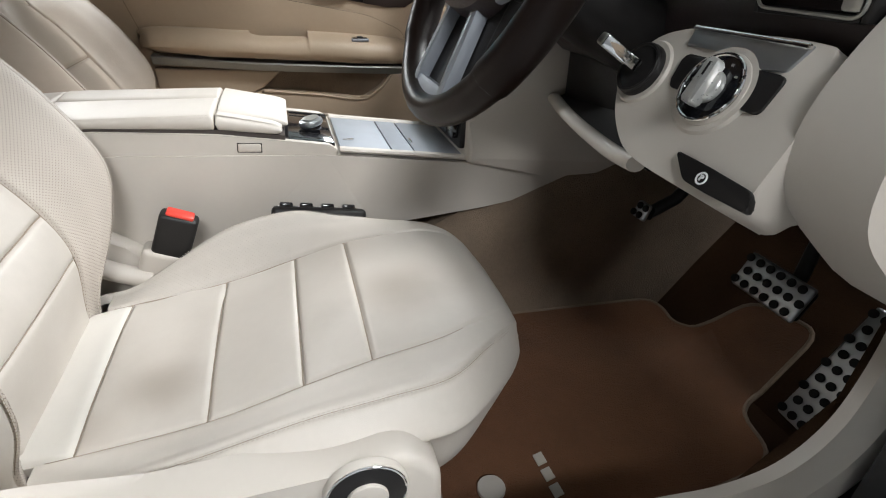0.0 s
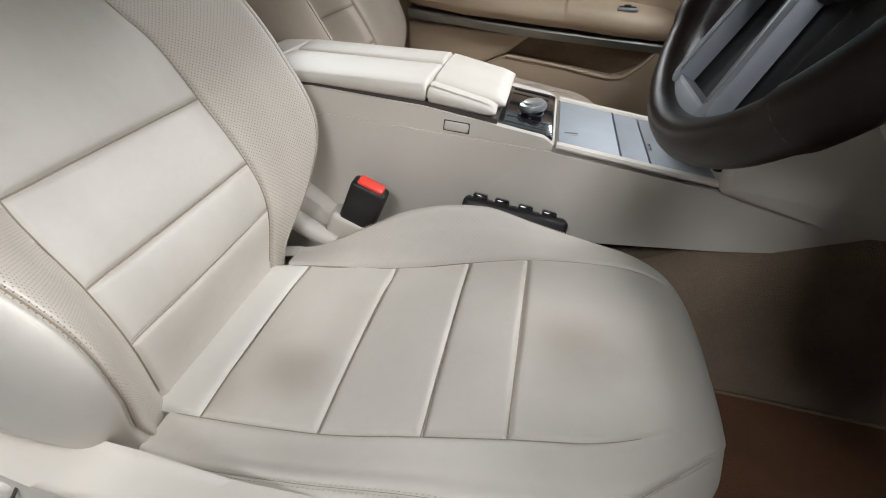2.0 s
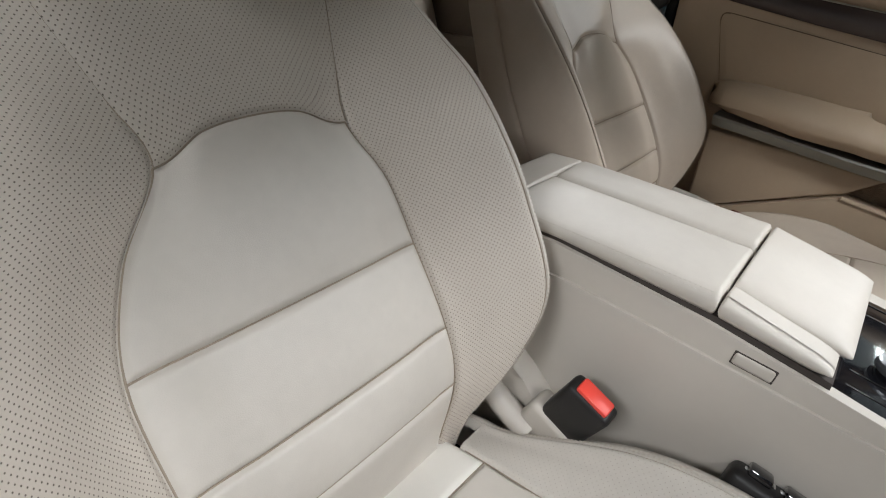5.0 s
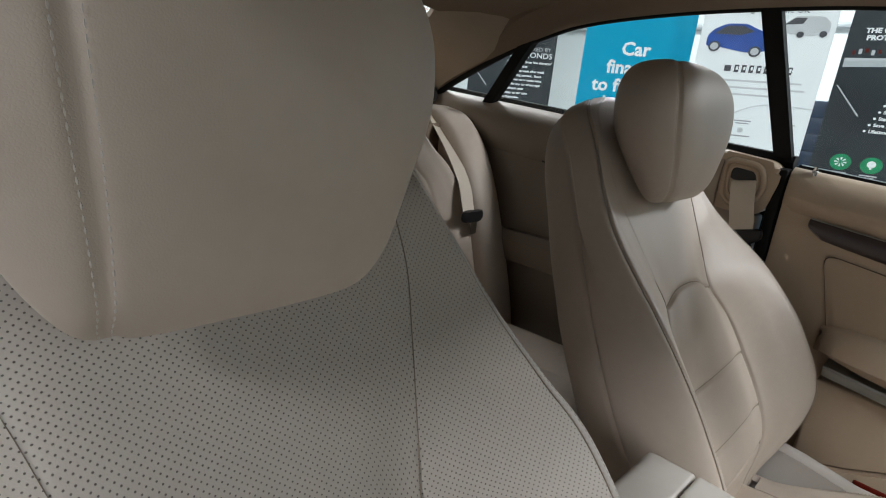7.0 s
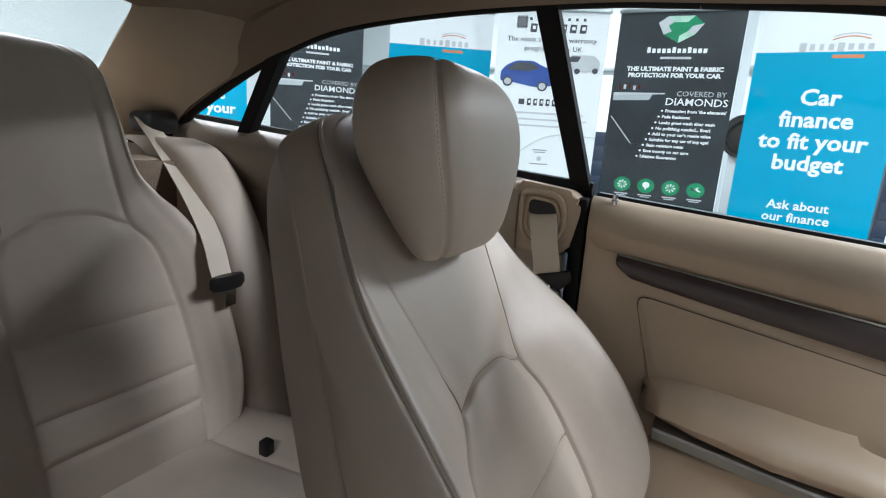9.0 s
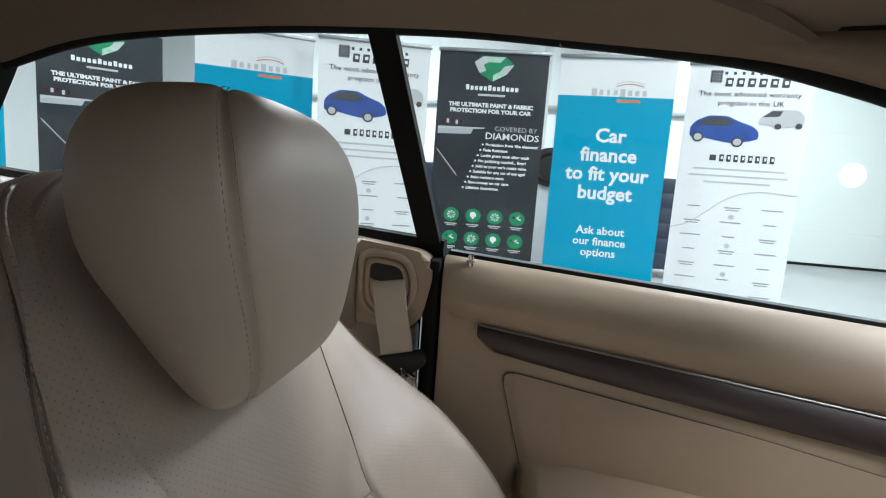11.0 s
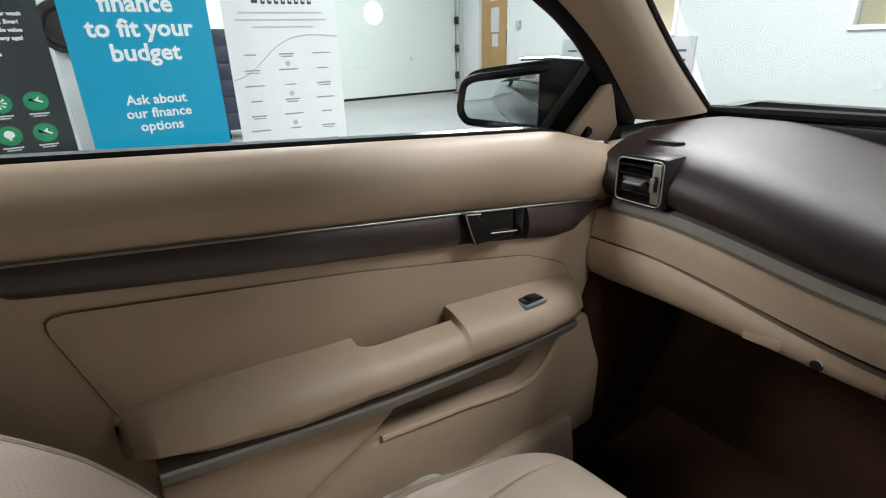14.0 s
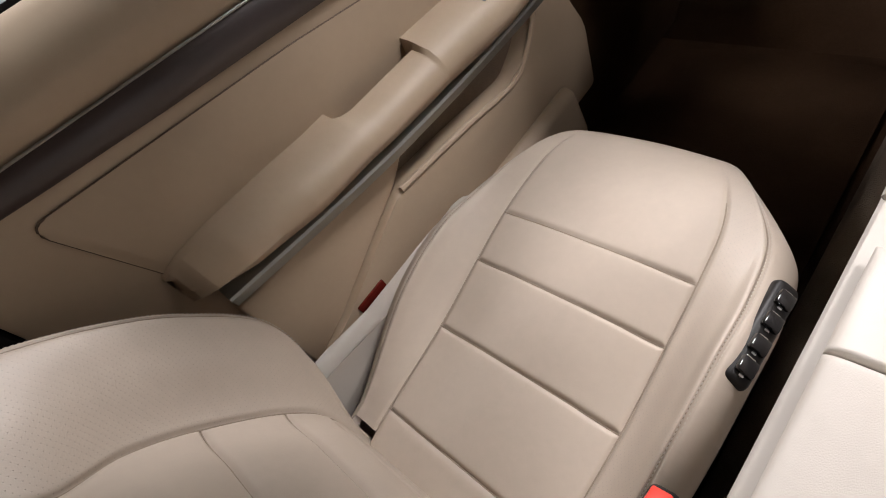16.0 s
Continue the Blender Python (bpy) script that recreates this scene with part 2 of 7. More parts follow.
BAN_DARK = pbr("banner_charcoal", (0.030, 0.036, 0.042), 0.4, spec=0.2, var=0.3, vscale=2.5, bump=0.03, bscale=300)
BAN_GREEN = pbr("banner_green", (0.02, 0.24, 0.11), 0.4, spec=0.2, var=0.2, vscale=25, bump=0.0)
BAN_MINT = pbr("banner_mint", (0.42, 0.62, 0.50), 0.4, spec=0.2, var=0.2, vscale=30, bump=0.0)
BAN_BLUE = pbr("banner_blue", (0.035, 0.085, 0.33), 0.4, spec=0.2, var=0.25, vscale=14, bump=0.0)
BAN_INK = pbr("banner_ink", (0.07, 0.07, 0.08), 0.5, spec=0.2, var=0.1, bump=0.0)
BAN_PALE = pbr("banner_pale_ink", (0.52, 0.52, 0.54), 0.5, spec=0.2, var=0.08, bump=0.0)
BAN_GREY = pbr("banner_grey_ink", (0.33, 0.33, 0.35), 0.5, spec=0.2, var=0.08, bump=0.0)
BAN_ORANGE = pbr("banner_orange", (0.65, 0.22, 0.10), 0.5, spec=0.2, var=0.1, bump=0.0)
BLUE_STEEL = pbr("blue_painted_steel", (0.012, 0.025, 0.055), 0.4, var=0.15, vscale=6, bump=0.05)
YELLOW = pbr("yellow_label", (0.70, 0.45, 0.05), 0.5, var=0.03, bump=0.0)
TUBE = glow("assumed_strip_tube", (1.0, 0.97, 0.92), 4.0)
PANEL_GLOW = glow("glowing_disc", (1.0, 1.0, 1.0), 2.5)


# ---- building helpers ----
def thing(name, at, label, category, group="", kind=""):
    ob = new(name)
    ob.location = at
    ob.empty_display_size = 0.05
    return tagged(ob, label, category, group, kind)


def finish(me, mat, smooth=True, sharp=38):
    me.materials.append(mat)
    if smooth:
        bm = bmesh.new()
        bm.from_mesh(me)
        for f in bm.faces:
            f.smooth = True
        lim = radians(sharp)
        for e in bm.edges:
            if len(e.link_faces) == 2 and e.calc_face_angle(0) > lim:
                e.smooth = False
        bm.to_mesh(me)
        bm.free()
    return me


def part(name, geo, mat, parent=None, label="", smooth=True, sharp=38):
    """Links one mesh under a thing or a part; its vertices are given in the world."""
    if isinstance(geo, bmesh.types.BMesh):
        bmesh.ops.recalc_face_normals(geo, faces=geo.faces)
        me = bpy.data.meshes.new(name)
        geo.to_mesh(me)
        geo.free()
    else:
        me = geo
    if mat:
        finish(me, mat, smooth, sharp)
    ob = new(name, me)
    if parent:
        ob.parent = parent
        if parent.type == "EMPTY":
            ob.matrix_parent_inverse = Matrix.Translation(parent.location).inverted()
    if label:
        ob["label"] = label
    return ob


def box(x0, x1, y0, y1, z0, z1, bevel=0.004, seg=2, m=None, bm=None):
    bm = bm or bmesh.new()
    r = bmesh.ops.create_cube(bm, size=1.0)
    mm = Matrix.Translation(((x0 + x1) / 2, (y0 + y1) / 2, (z0 + z1) / 2)) @ Matrix.Diagonal((abs(x1 - x0), abs(y1 - y0), abs(z1 - z0), 1))
    bmesh.ops.transform(bm, matrix=(m @ mm) if m else mm, verts=r["verts"])
    if bevel:
        es = list({e for v in r["verts"] for e in v.link_edges})
        bmesh.ops.bevel(bm, geom=es, offset=bevel, segments=seg, profile=0.5, affect="EDGES")
    return bm


def place(axis, u, v, w):
    """A point from two coordinates in a plane and one along the axis that the plane faces."""
    return {"x": (w, u, v), "y": (u, w, v), "z": (u, v, w)}[axis]


def prism(pts, axis, lo, hi, bevel=0.004, seg=2, bm=None):
    """A polygon (given in the other two axes, in order x y z) drawn out along an axis."""
    bm = bm or bmesh.new()
    a = [bm.verts.new(place(axis, *p, lo)) for p in pts]
    b = [bm.verts.new(place(axis, *p, hi)) for p in pts]
    n = len(pts)
    fs = [bm.faces.new(a), bm.faces.new(b[::-1])]
    for i in range(n):
        fs.append(bm.faces.new((a[i], b[i], b[(i + 1) % n], a[(i + 1) % n])))
    if bevel:
        es = list({e for f in fs[:2] for e in f.edges}) if n > 12 else list({e for v in a + b for e in v.link_edges})
        bmesh.ops.bevel(bm, geom=es, offset=bevel, segments=seg, profile=0.5, affect="EDGES")
    return bm


def cr(P, t):
    """Catmull-Rom through the rows of P at the parameters t."""
    P = np.asarray(P, float)
    t = np.clip(np.asarray(t, float), 0, len(P) - 1)
    i = np.minimum(t.astype(int), len(P) - 2)
    f = (t - i).reshape((-1,) + (1,) * (P.ndim - 1))
    p1, p2 = P[i], P[i + 1]
    p0 = np.where((i > 0).reshape(f.shape), P[np.maximum(i - 1, 0)], 2 * p1 - p2)
    p3 = np.where((i < len(P) - 2).reshape(f.shape), P[np.minimum(i + 2, len(P) - 1)], 2 * p2 - p1)
    return 0.5 * (2 * p1 + (p2 - p0) * f + (2 * p0 - 5 * p1 + 4 * p2 - p3) * f**2 + (3 * p1 - p0 - 3 * p2 + p3) * f**3)


def curve(pts, n):
    return cr(pts, np.linspace(0, len(pts) - 1, n))


def cr_rows(R, a):
    """Catmull-Rom along the second axis of R, one parameter for each row."""
    n = R.shape[1]
    a = np.clip(a, 0, n - 1)
    i = np.minimum(a.astype(int), n - 2)
    f = (a - i)[:, None]
    k = np.arange(len(a))
    p1, p2 = R[k, i], R[k, i + 1]
    p0 = np.where((i > 0)[:, None], R[k, np.maximum(i - 1, 0)], 2 * p1 - p2)
    p3 = np.where((i < n - 2)[:, None], R[k, np.minimum(i + 2, n - 1)], 2 * p2 - p1)
    return 0.5 * (2 * p1 + (p2 - p0) * f + (2 * p0 - 5 * p1 + 4 * p2 - p3) * f**2 + (3 * p1 - p0 - 3 * p2 + p3) * f**3)


def surface(net):
    """fn(a, b) over a control net; a counts from the middle column, b along the rows."""
    net = np.asarray(net, float)
    mid = net.shape[1] // 2
    return lambda a, b: cr_rows(cr(net, b), np.asarray(a) + mid)


def ringloft(rings, closed=True, caps=True, bm=None):
    """Skins a list of rings of equal length."""
    bm = bm or bmesh.new()
    vs = [[bm.verts.new(tuple(p)) for p in r] for r in rings]
    k = len(rings[0])
    for a, b in zip(vs, vs[1:]):
        for i in range(k if closed else k - 1):
            bm.faces.new((a[i], a[(i + 1) % k], b[(i + 1) % k], b[i]))
    if caps and closed:
        bm.faces.new(vs[0][::-1])
        bm.faces.new(vs[-1])
    return bm


def tube(pts, r, n=10, closed=False, flat=1.0, bm=None, up=(0, 0, 1)):
    """A round or flattened rod along points; r may be a list."""
    pts = np.asarray(pts, float)
    rs = np.broadcast_to(np.asarray(r, float), (len(pts),))
    rings = []
    for i, p in enumerate(pts):
        a, b = (pts[i - 1], pts[(i + 1) % len(pts)]) if closed else (pts[max(i - 1, 0)], pts[min(i + 1, len(pts) - 1)])
        d = (b - a) / (np.linalg.norm(b - a) + 1e-9)
        s = np.cross(d, up)
        s = s / np.linalg.norm(s) if np.linalg.norm(s) > 1e-4 else np.array([1.0, 0, 0])
        w = np.cross(s, d)
        rings.append([p + rs[i] * (np.cos(q) * s + flat * np.sin(q) * w) for q in np.linspace(0, 2 * np.pi, n, endpoint=False)])
    if closed:
        rings.append(rings[0])
        bm = bm or bmesh.new()
        vs = [[bm.verts.new(tuple(p)) for p in rr] for rr in rings[:-1]]
        vs.append(vs[0])
        for a, b in zip(vs, vs[1:]):
            for i in range(n):
                bm.faces.new((a[i], a[(i + 1) % n], b[(i + 1) % n], b[i]))
        return bm
    return ringloft(rings, bm=bm)


def ribbon(pts, width, thick, side=(0, 1, 0), bm=None):
    """A flat strap along points; side gives its breadth."""
    pts = np.asarray(pts, float)
    rings = []
    for i, p in enumerate(pts):
        d = pts[min(i + 1, len(pts) - 1)] - pts[max(i - 1, 0)]
        d = d / np.linalg.norm(d)
        s = np.asarray(side[i] if np.ndim(side) == 2 else side, float)
        s = s - d * (s @ d)
        s = s / np.linalg.norm(s)
        w = np.cross(d, s)
        h, t = width / 2, thick / 2
        rings.append([p + s * h + w * t, p - s * h + w * t, p - s * h - w * t, p + s * h - w * t])
    return ringloft(rings, bm=bm)


def disc(c, axis, r, thick, n=28, bevel=0.002, rim=None, bm=None):
    """A short round plug whose front looks along the axis vector."""
    bm = bm or bmesh.new()
    rr = bmesh.ops.create_cone(bm, cap_ends=True, segments=n, radius1=r, radius2=rim or r, depth=thick)
    q = Vector(axis).to_track_quat("Z", "Y").to_matrix().to_4x4()
    bmesh.ops.transform(bm, matrix=Matrix.Translation(c) @ q, verts=rr["verts"])
    if bevel:
        es = [e for e in {e for v in rr["verts"] for e in v.link_edges} if len(e.link_faces) == 2 and e.calc_face_angle(0) > 1]
        bmesh.ops.bevel(bm, geom=es, offset=bevel, segments=2, profile=0.5, affect="EDGES")
    return bm


def sheet(fn, a0, a1, b0, b1, na, nb, seams=(1, 1, 1, 1), depth=0.004, width=0.010, puff=0.0, skirt=0.012, name="sheet", wrinkle=0.0, out=1, fade=((99, 100), (99, 100))):
    """A padded cover on the surface fn(a, b): its edges dip into the seams (a0, a1, b0, b1), its middle is puffed up."""
    def steps(lo, hi, n, on):
        t = np.linspace(0, 1, n)
        return lo + (hi - lo) * (0.3 * t + 0.7 * (0.5 - 0.5 * np.cos(np.pi * t)) if on else t)
    A, B = np.meshgrid(steps(a0, a1, na, seams[0] or seams[1]), steps(b0, b1, nb, seams[2] or seams[3]))
    P = fn(A.ravel(), B.ravel()).reshape(nb, na, 3)
    e = 0.03
    fa, fb_ = A.ravel(), B.ravel()
    da = (fn(fa + e, fb_) - fn(fa - e, fb_)).reshape(nb, na, 3)
    db = (fn(fa, fb_ + e) - fn(fa, fb_ - e)).reshape(nb, na, 3)
    N = np.cross(da, db) * out
    N /= np.linalg.norm(N, axis=2, keepdims=True) + 1e-12
    la = np.concatenate([np.zeros((nb, 1)), np.cumsum(np.linalg.norm(np.diff(P, axis=1), axis=2), axis=1)], axis=1)
    lb = np.concatenate([np.zeros((1, na)), np.cumsum(np.linalg.norm(np.diff(P, axis=0), axis=2), axis=0)], axis=0)
    off = np.zeros((nb, na))
    dim = [np.clip((f1 - B) / (f1 - f0), 0, 1) for f0, f1 in fade] + [1, 1]
    for on, d, k in zip(seams, (la, la[:, -1:] - la, lb, lb[-1:] - lb), dim):
        if on:
            off = np.maximum(off, np.exp(-((d / width) ** 2)) * on * k)
    ta, tb = la / (la[:, -1:] + 1e-9), lb / (lb[-1:] + 1e-9)
    rise = puff * np.clip(16 * ta * (1 - ta) * tb * (1 - tb), 0, 1) ** 0.5 if puff else 0
    Q = P + N * (rise - depth * off)[..., None]
    if wrinkle:
        for j in range(nb):
            for i in range(na):
                v = Vector(P[j, i] * 22)
                Q[j, i] += N[j, i] * wrinkle * noise.noise(Vector((v.x * 0.6, v.y, v.z))) 
    grid = np.zeros((nb + 2, na + 2, 3))
    grid[1:-1, 1:-1] = Q
    deep = Q - N * skirt
    grid[0, 1:-1], grid[-1, 1:-1], grid[1:-1, 0], grid[1:-1, -1] = deep[0], deep[-1], deep[:, 0], deep[:, -1]
    grid[0, 0], grid[0, -1], grid[-1, 0], grid[-1, -1] = deep[0, 0], deep[0, -1], deep[-1, 0], deep[-1, -1]
    uvs = np.zeros((nb + 2, na + 2, 2))
    mid = la - la[:, na // 2 : na // 2 + 1]
    uvs[1:-1, 1:-1, 0], uvs[1:-1, 1:-1, 1] = mid, lb[:, na // 2 : na // 2 + 1]
    h, w = nb + 2, na + 2
    me = bpy.data.meshes.new(name)
    idx = np.arange(h * w).reshape(h, w)
    faces = np.stack([idx[:-1, :-1], idx[:-1, 1:], idx[1:, 1:], idx[1:, :-1]], -1).reshape(-1, 4)[:, ::out]
    me.from_pydata(grid.reshape(-1, 3).tolist(), [], faces.tolist())
    lay = me.uv_layers.new(name="UVMap")
    lay.data.foreach_set("uv", uvs.reshape(-1, 2)[faces.ravel()].ravel().astype(np.float32))
    return me


def stitches(pts, parent, pitch=0.0050, size=0.00062, lift=(0, 0, 0), mat=None, name="stitching"):
    """A run of thread stitches along points."""
    pts = np.asarray(pts, float) + np.asarray(lift, float)
    seg = np.linalg.norm(np.diff(pts, axis=0), axis=1)
    run = np.concatenate([[0], np.cumsum(seg)])
    bm = bmesh.new()
    for d in np.arange(0, run[-1] - pitch, pitch):
        a, b = (np.array([np.interp(q, run, pts[:, k]) for k in range(3)]) for q in (d, d + pitch * 0.62))
        m = (a + b) / 2
        dirv = (b - a) / (np.linalg.norm(b - a) + 1e-9)
        s = np.cross(dirv, (0.3, 0.2, 0.93))
        s /= np.linalg.norm(s) + 1e-9
        w = np.cross(s, dirv)
        rings = [[a + size * 0.4 * (c * s + q * w) for c, q in ((1, 0), (0, 1), (-1, 0), (0, -1))],
                 [m + size * (c * s + q * w) for c, q in ((1, 0), (0, 1), (-1, 0), (0, -1))],
                 [b + size * 0.4 * (c * s + q * w) for c, q in ((1, 0), (0, 1), (-1, 0), (0, -1))]]
        ringloft(rings, bm=bm)
    ob = part(name, bm, mat or THREAD, parent)
    return tagged(ob, kind="stuff")


def letters(text, size, bold=0.0, align="CENTER", depth=0.0006, space=1.0):
    """Lettering in the built-in font, as a mesh in its own plane."""
    cu = bpy.data.curves.new("letters", "FONT")
    cu.body, cu.size, cu.align_x, cu.align_y = text, size, align, "CENTER"
    cu.offset, cu.extrude, cu.resolution_u, cu.space_character = bold, depth, 2, space
    ob = bpy.data.objects.new("letters", cu)
    scene.collection.objects.link(ob)
    dg = bpy.context.evaluated_depsgraph_get()
    me = bpy.data.meshes.new_from_object(ob.evaluated_get(dg))
    bpy.data.objects.remove(ob)
    bpy.data.curves.remove(cu)
    return me


# ---- the garage ----
def garage():
    tagged(part("ground", box(-10.6, 7.0, -9.0, 8.3, -0.2, 0.0, 0), FLOOR_PAINT), "grey painted concrete garage floor", "floor", kind="structure")
    tagged(part("wall_west", box(-10.8, -10.6, -9.2, 8.5, 0, 5.2, 0), WALL_WHITE), "white painted garage wall behind banners", "wall", kind="structure")
    # the east wall is out of view and darkened to cut bounce into the cabin
    tagged(part("wall_east", box(7.0, 7.2, -9.2, 8.5, 0, 5.2, 0), WALL_UNSEEN_DARK), "unseen garage wall, made dark to cut light from the side", "wall", kind="structure")
    tagged(part("wall_south", box(-10.6, 7.0, -9.2, -9.0, 0, 5.2, 0), WALL_WHITE), "white painted garage wall", "wall", kind="structure")
    # the north wall has a door and two office windows cut through it
    bm = bmesh.new()
    for x0, x1, z0, z1 in ((-10.6, -10.05, 0, 5.2), (-10.05, -9.0, 2.4, 5.2), (-9.0, -6.6, 0, 5.2), (-6.6, -5.12, 0, 1.12), (-6.6, -5.12, 2.18, 5.2), (-5.12, -2.8, 0, 5.2), (-2.8, -1.2, 0, 1.12), (-2.8, -1.2, 2.18, 5.2), (-1.2, 7.0, 0, 5.2)):
        box(x0, x1, 8.3, 8.5, z0, z1, 0, bm=bm)
    tagged(part("wall_north", bm, WALL_WHITE), "white painted office wall with openings", "wall", kind="structure")
    tagged(part("ceiling", box(-10.8, 7.2, -9.2, 8.5, 5.2, 5.4, 0), WALL_WHITE), "pale garage ceiling", "ceiling", kind="structure")
    tagged(part("trim", box(-10.55, 7.0, 8.24, 8.297, 2.75, 2.87, 0.004), WALL_GREY), "grey steel rail along the office wall", "rail", kind="structure")
    # sectional door
    d = thing("sectional_door", (-10.55, 6.0, 0), "white sectional garage door with round vision disc, closed", "garage door", kind="structure")
    for i in range(8):
        z = 0.05 + i * 0.6
        part("panel", box(-10.58, -10.54, 3.2, 8.0, z, z + 0.5985, 0.0015), DOOR_WHITE, d, smooth=False)
    for y in (3.15, 8.03):
        part("guide_rail", box(-10.58, -10.46, y, y + 0.06, 0, 4.9, 0.006), WALL_GREY, d)
    part("bottom_seal", box(-10.58, -10.53, 3.2, 8.0, 0.0, 0.05, 0.004), RUBBER, d)
    # the disc is no lamp; its brightness is put in as glow
    part("vision_disc", disc((-10.53, 5.85, 1.72), (1, 0, 0), 0.21, 0.02, 32), PANEL_GLOW, d, "round vision disc, its brightness put in as glow")
    for z in (0.8, 1.5, 2.1, 2.6):
        for y in (4.9, 6.75):
            part("hinge", disc((-10.53, y, z), (1, 0, 0), 0.035, 0.02, 12, 0), WALL_GREY, d)
    for z in (0.3, 0.9, 1.5, 2.1, 2.7):
        part("roller", box(-10.5, -10.42, 7.95, 8.02, z, z + 0.16, 0.004), BLACK, d)
    tagged(part("floor_grate", box(-10.2, -9.2, 7.6, 8.25, 0.0, 0.012, 0.003), RUBBER), "black rubber entrance mat on the garage floor", "mat")
    # office door and windows
    o = thing("door_1", (-9.5, 8.35, 0), "oak veneer office door, closed, with notices", "door", kind="structure")
    part("leaf", box(-10.0, -9.05, 8.36, 8.41, 0.01, 2.36, 0.004), OAK, o)
    for x in (-10.05, -9.045):
        part("jamb", box(x, x + 0.045, 8.27, 8.5, 0, 2.4, 0.004), WALL_WHITE, o)
    part("head", box(-10.05, -9.0, 8.27, 8.5, 2.36, 2.405, 0.004), WALL_WHITE, o)
    part("notice", box(-9.66, -9.40, 8.352, 8.359, 1.30, 1.80, 0), BAN_PALE, o)
    part("notice", box(-9.62, -9.43, 8.352, 8.359, 1.0, 1.26, 0), BAN_PALE, o)
    part("sign_bar", box(-9.70, -9.36, 8.352, 8.359, 1.94, 2.0, 0), BAN_WHITE, o)
    part("handle", box(-9.16, -9.14, 8.32, 8.36, 1.05, 1.35, 0.004), ALU, o)
    part("switch_box", box(-8.75, -8.65, 8.24, 8.298, 1.35, 1.5, 0.004), WALL_GREY, o)
    for i, (x0, x1) in enumerate(((-6.6, -5.12), (-2.8, -1.2))):
        w = thing("window_%d" % (i + 1), ((x0 + x1) / 2, 8.4, 1.12), "internal office window in a white frame", "window", kind="structure")
        for a, b, z0, z1 in ((x0, x1, 1.12, 1.18), (x0, x1, 2.12, 2.18), (x0, x0 + 0.06, 1.18, 2.12), (x1 - 0.06, x1, 1.18, 2.12), ((x0 + x1) / 2 - 0.02, (x0 + x1) / 2 + 0.02, 1.18, 2.12)):
            part("window_frame", box(a, b, 8.26, 8.46, z0, z1, 0.004), BAN_WHITE, w)
        part("pane", box(x0 + 0.06, x1 - 0.06, 8.38, 8.386, 1.18, 2.12, 0), GLASS, w)
        # a flat glowing sheet stands in for the lit room
        tagged(part("backdrop", box(x0 - 0.6, x1 + 0.6, 9.6, 9.65, 0.6, 2.6, 0), OFFICE_GLOW), "glowing sheet for the warm office interior behind the window", "backdrop", kind="structure")
    # lettered panel on the office wall: two brand words left as plain bars
    s = thing("wall_sign", (-6.1, 8.28, 0.6), "grey panel with dark brand bars on the white wall", "sign")
    part("board", box(-7.45, -4.75, 8.272, 8.296, 0.56, 1.10, 0.003), WALL_GREY, s)
    for x in (-7.3, -7.0, -6.7, -5.7, -5.4, -5.1):
        part("letter_bar", box(x, x + 0.22, 8.264, 8.271, 0.74, 0.77, 0), BAN_INK, s)
        part("letter_bar", box(x, x + 0.22, 8.264, 8.271, 0.88, 0.91, 0), BAN_INK, s)
    # assumed ceiling strip lights: none in view, placed and weighted to light the cabin
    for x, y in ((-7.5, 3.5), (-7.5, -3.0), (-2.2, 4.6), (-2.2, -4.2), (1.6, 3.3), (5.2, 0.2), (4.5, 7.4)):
        t = thing("assumed_strip_light", (x, y, 4.6), "assumed white twin tube ceiling strip light, unseen, placed to light the cabin", "light", "garage strip lights")
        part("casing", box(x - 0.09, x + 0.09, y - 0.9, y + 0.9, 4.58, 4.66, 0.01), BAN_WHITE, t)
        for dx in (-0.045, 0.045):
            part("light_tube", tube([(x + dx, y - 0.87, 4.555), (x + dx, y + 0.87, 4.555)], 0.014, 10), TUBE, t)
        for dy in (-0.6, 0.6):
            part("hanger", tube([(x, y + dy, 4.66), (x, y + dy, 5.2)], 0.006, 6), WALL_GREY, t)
        la = bpy.data.lights.new("assumed_strip_lamp", "AREA")
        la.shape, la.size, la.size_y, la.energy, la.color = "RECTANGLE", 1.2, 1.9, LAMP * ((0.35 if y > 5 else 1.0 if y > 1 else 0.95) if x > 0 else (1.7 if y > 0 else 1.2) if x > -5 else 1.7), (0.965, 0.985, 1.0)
        lo = new("assumed_strip_lamp", la)
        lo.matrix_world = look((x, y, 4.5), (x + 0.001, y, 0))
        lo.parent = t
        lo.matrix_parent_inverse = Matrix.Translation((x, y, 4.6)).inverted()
    # trolleys, hose reel and posts behind the banners
    for y, w, tall in ((-4.6, 0.7, 0), (-1.5, 0.55, 2), (1.95, 0.45, 2), (-2.9, 0.8, 0)):
        c = thing("tool_trolley", (-7.6, y, 0), "dark blue steel tool trolley against the wall", "trolley", "tool trolleys")
        part("cabinet", box(-7.9, -7.3, y - w / 2, y + w / 2, 0.12, 0.95 + 0.2 * tall, 0.012), BLUE_STEEL, c)
        for k in range(4 + tall):
            part("drawer", box(-7.298, -7.285, y - w / 2 + 0.03, y + w / 2 - 0.03, 0.16 + k * 0.2, 0.34 + k * 0.2, 0.004), BLUE_STEEL, c)
        for dx in (-7.85, -7.35):
            for dy in (-w / 2 + 0.05, w / 2 - 0.05):
                part("castor", disc((dx, y + dy, 0.06), (0, 1, 0), 0.06, 0.03, 14), RUBBER, c)
    for y in (-3.4, 0.12, 1.09):
        part_ob = part("steel_post", box(-10.3, -10.15, y, y + 0.15, 0, 5.2, 0.01), WALL_GREY)
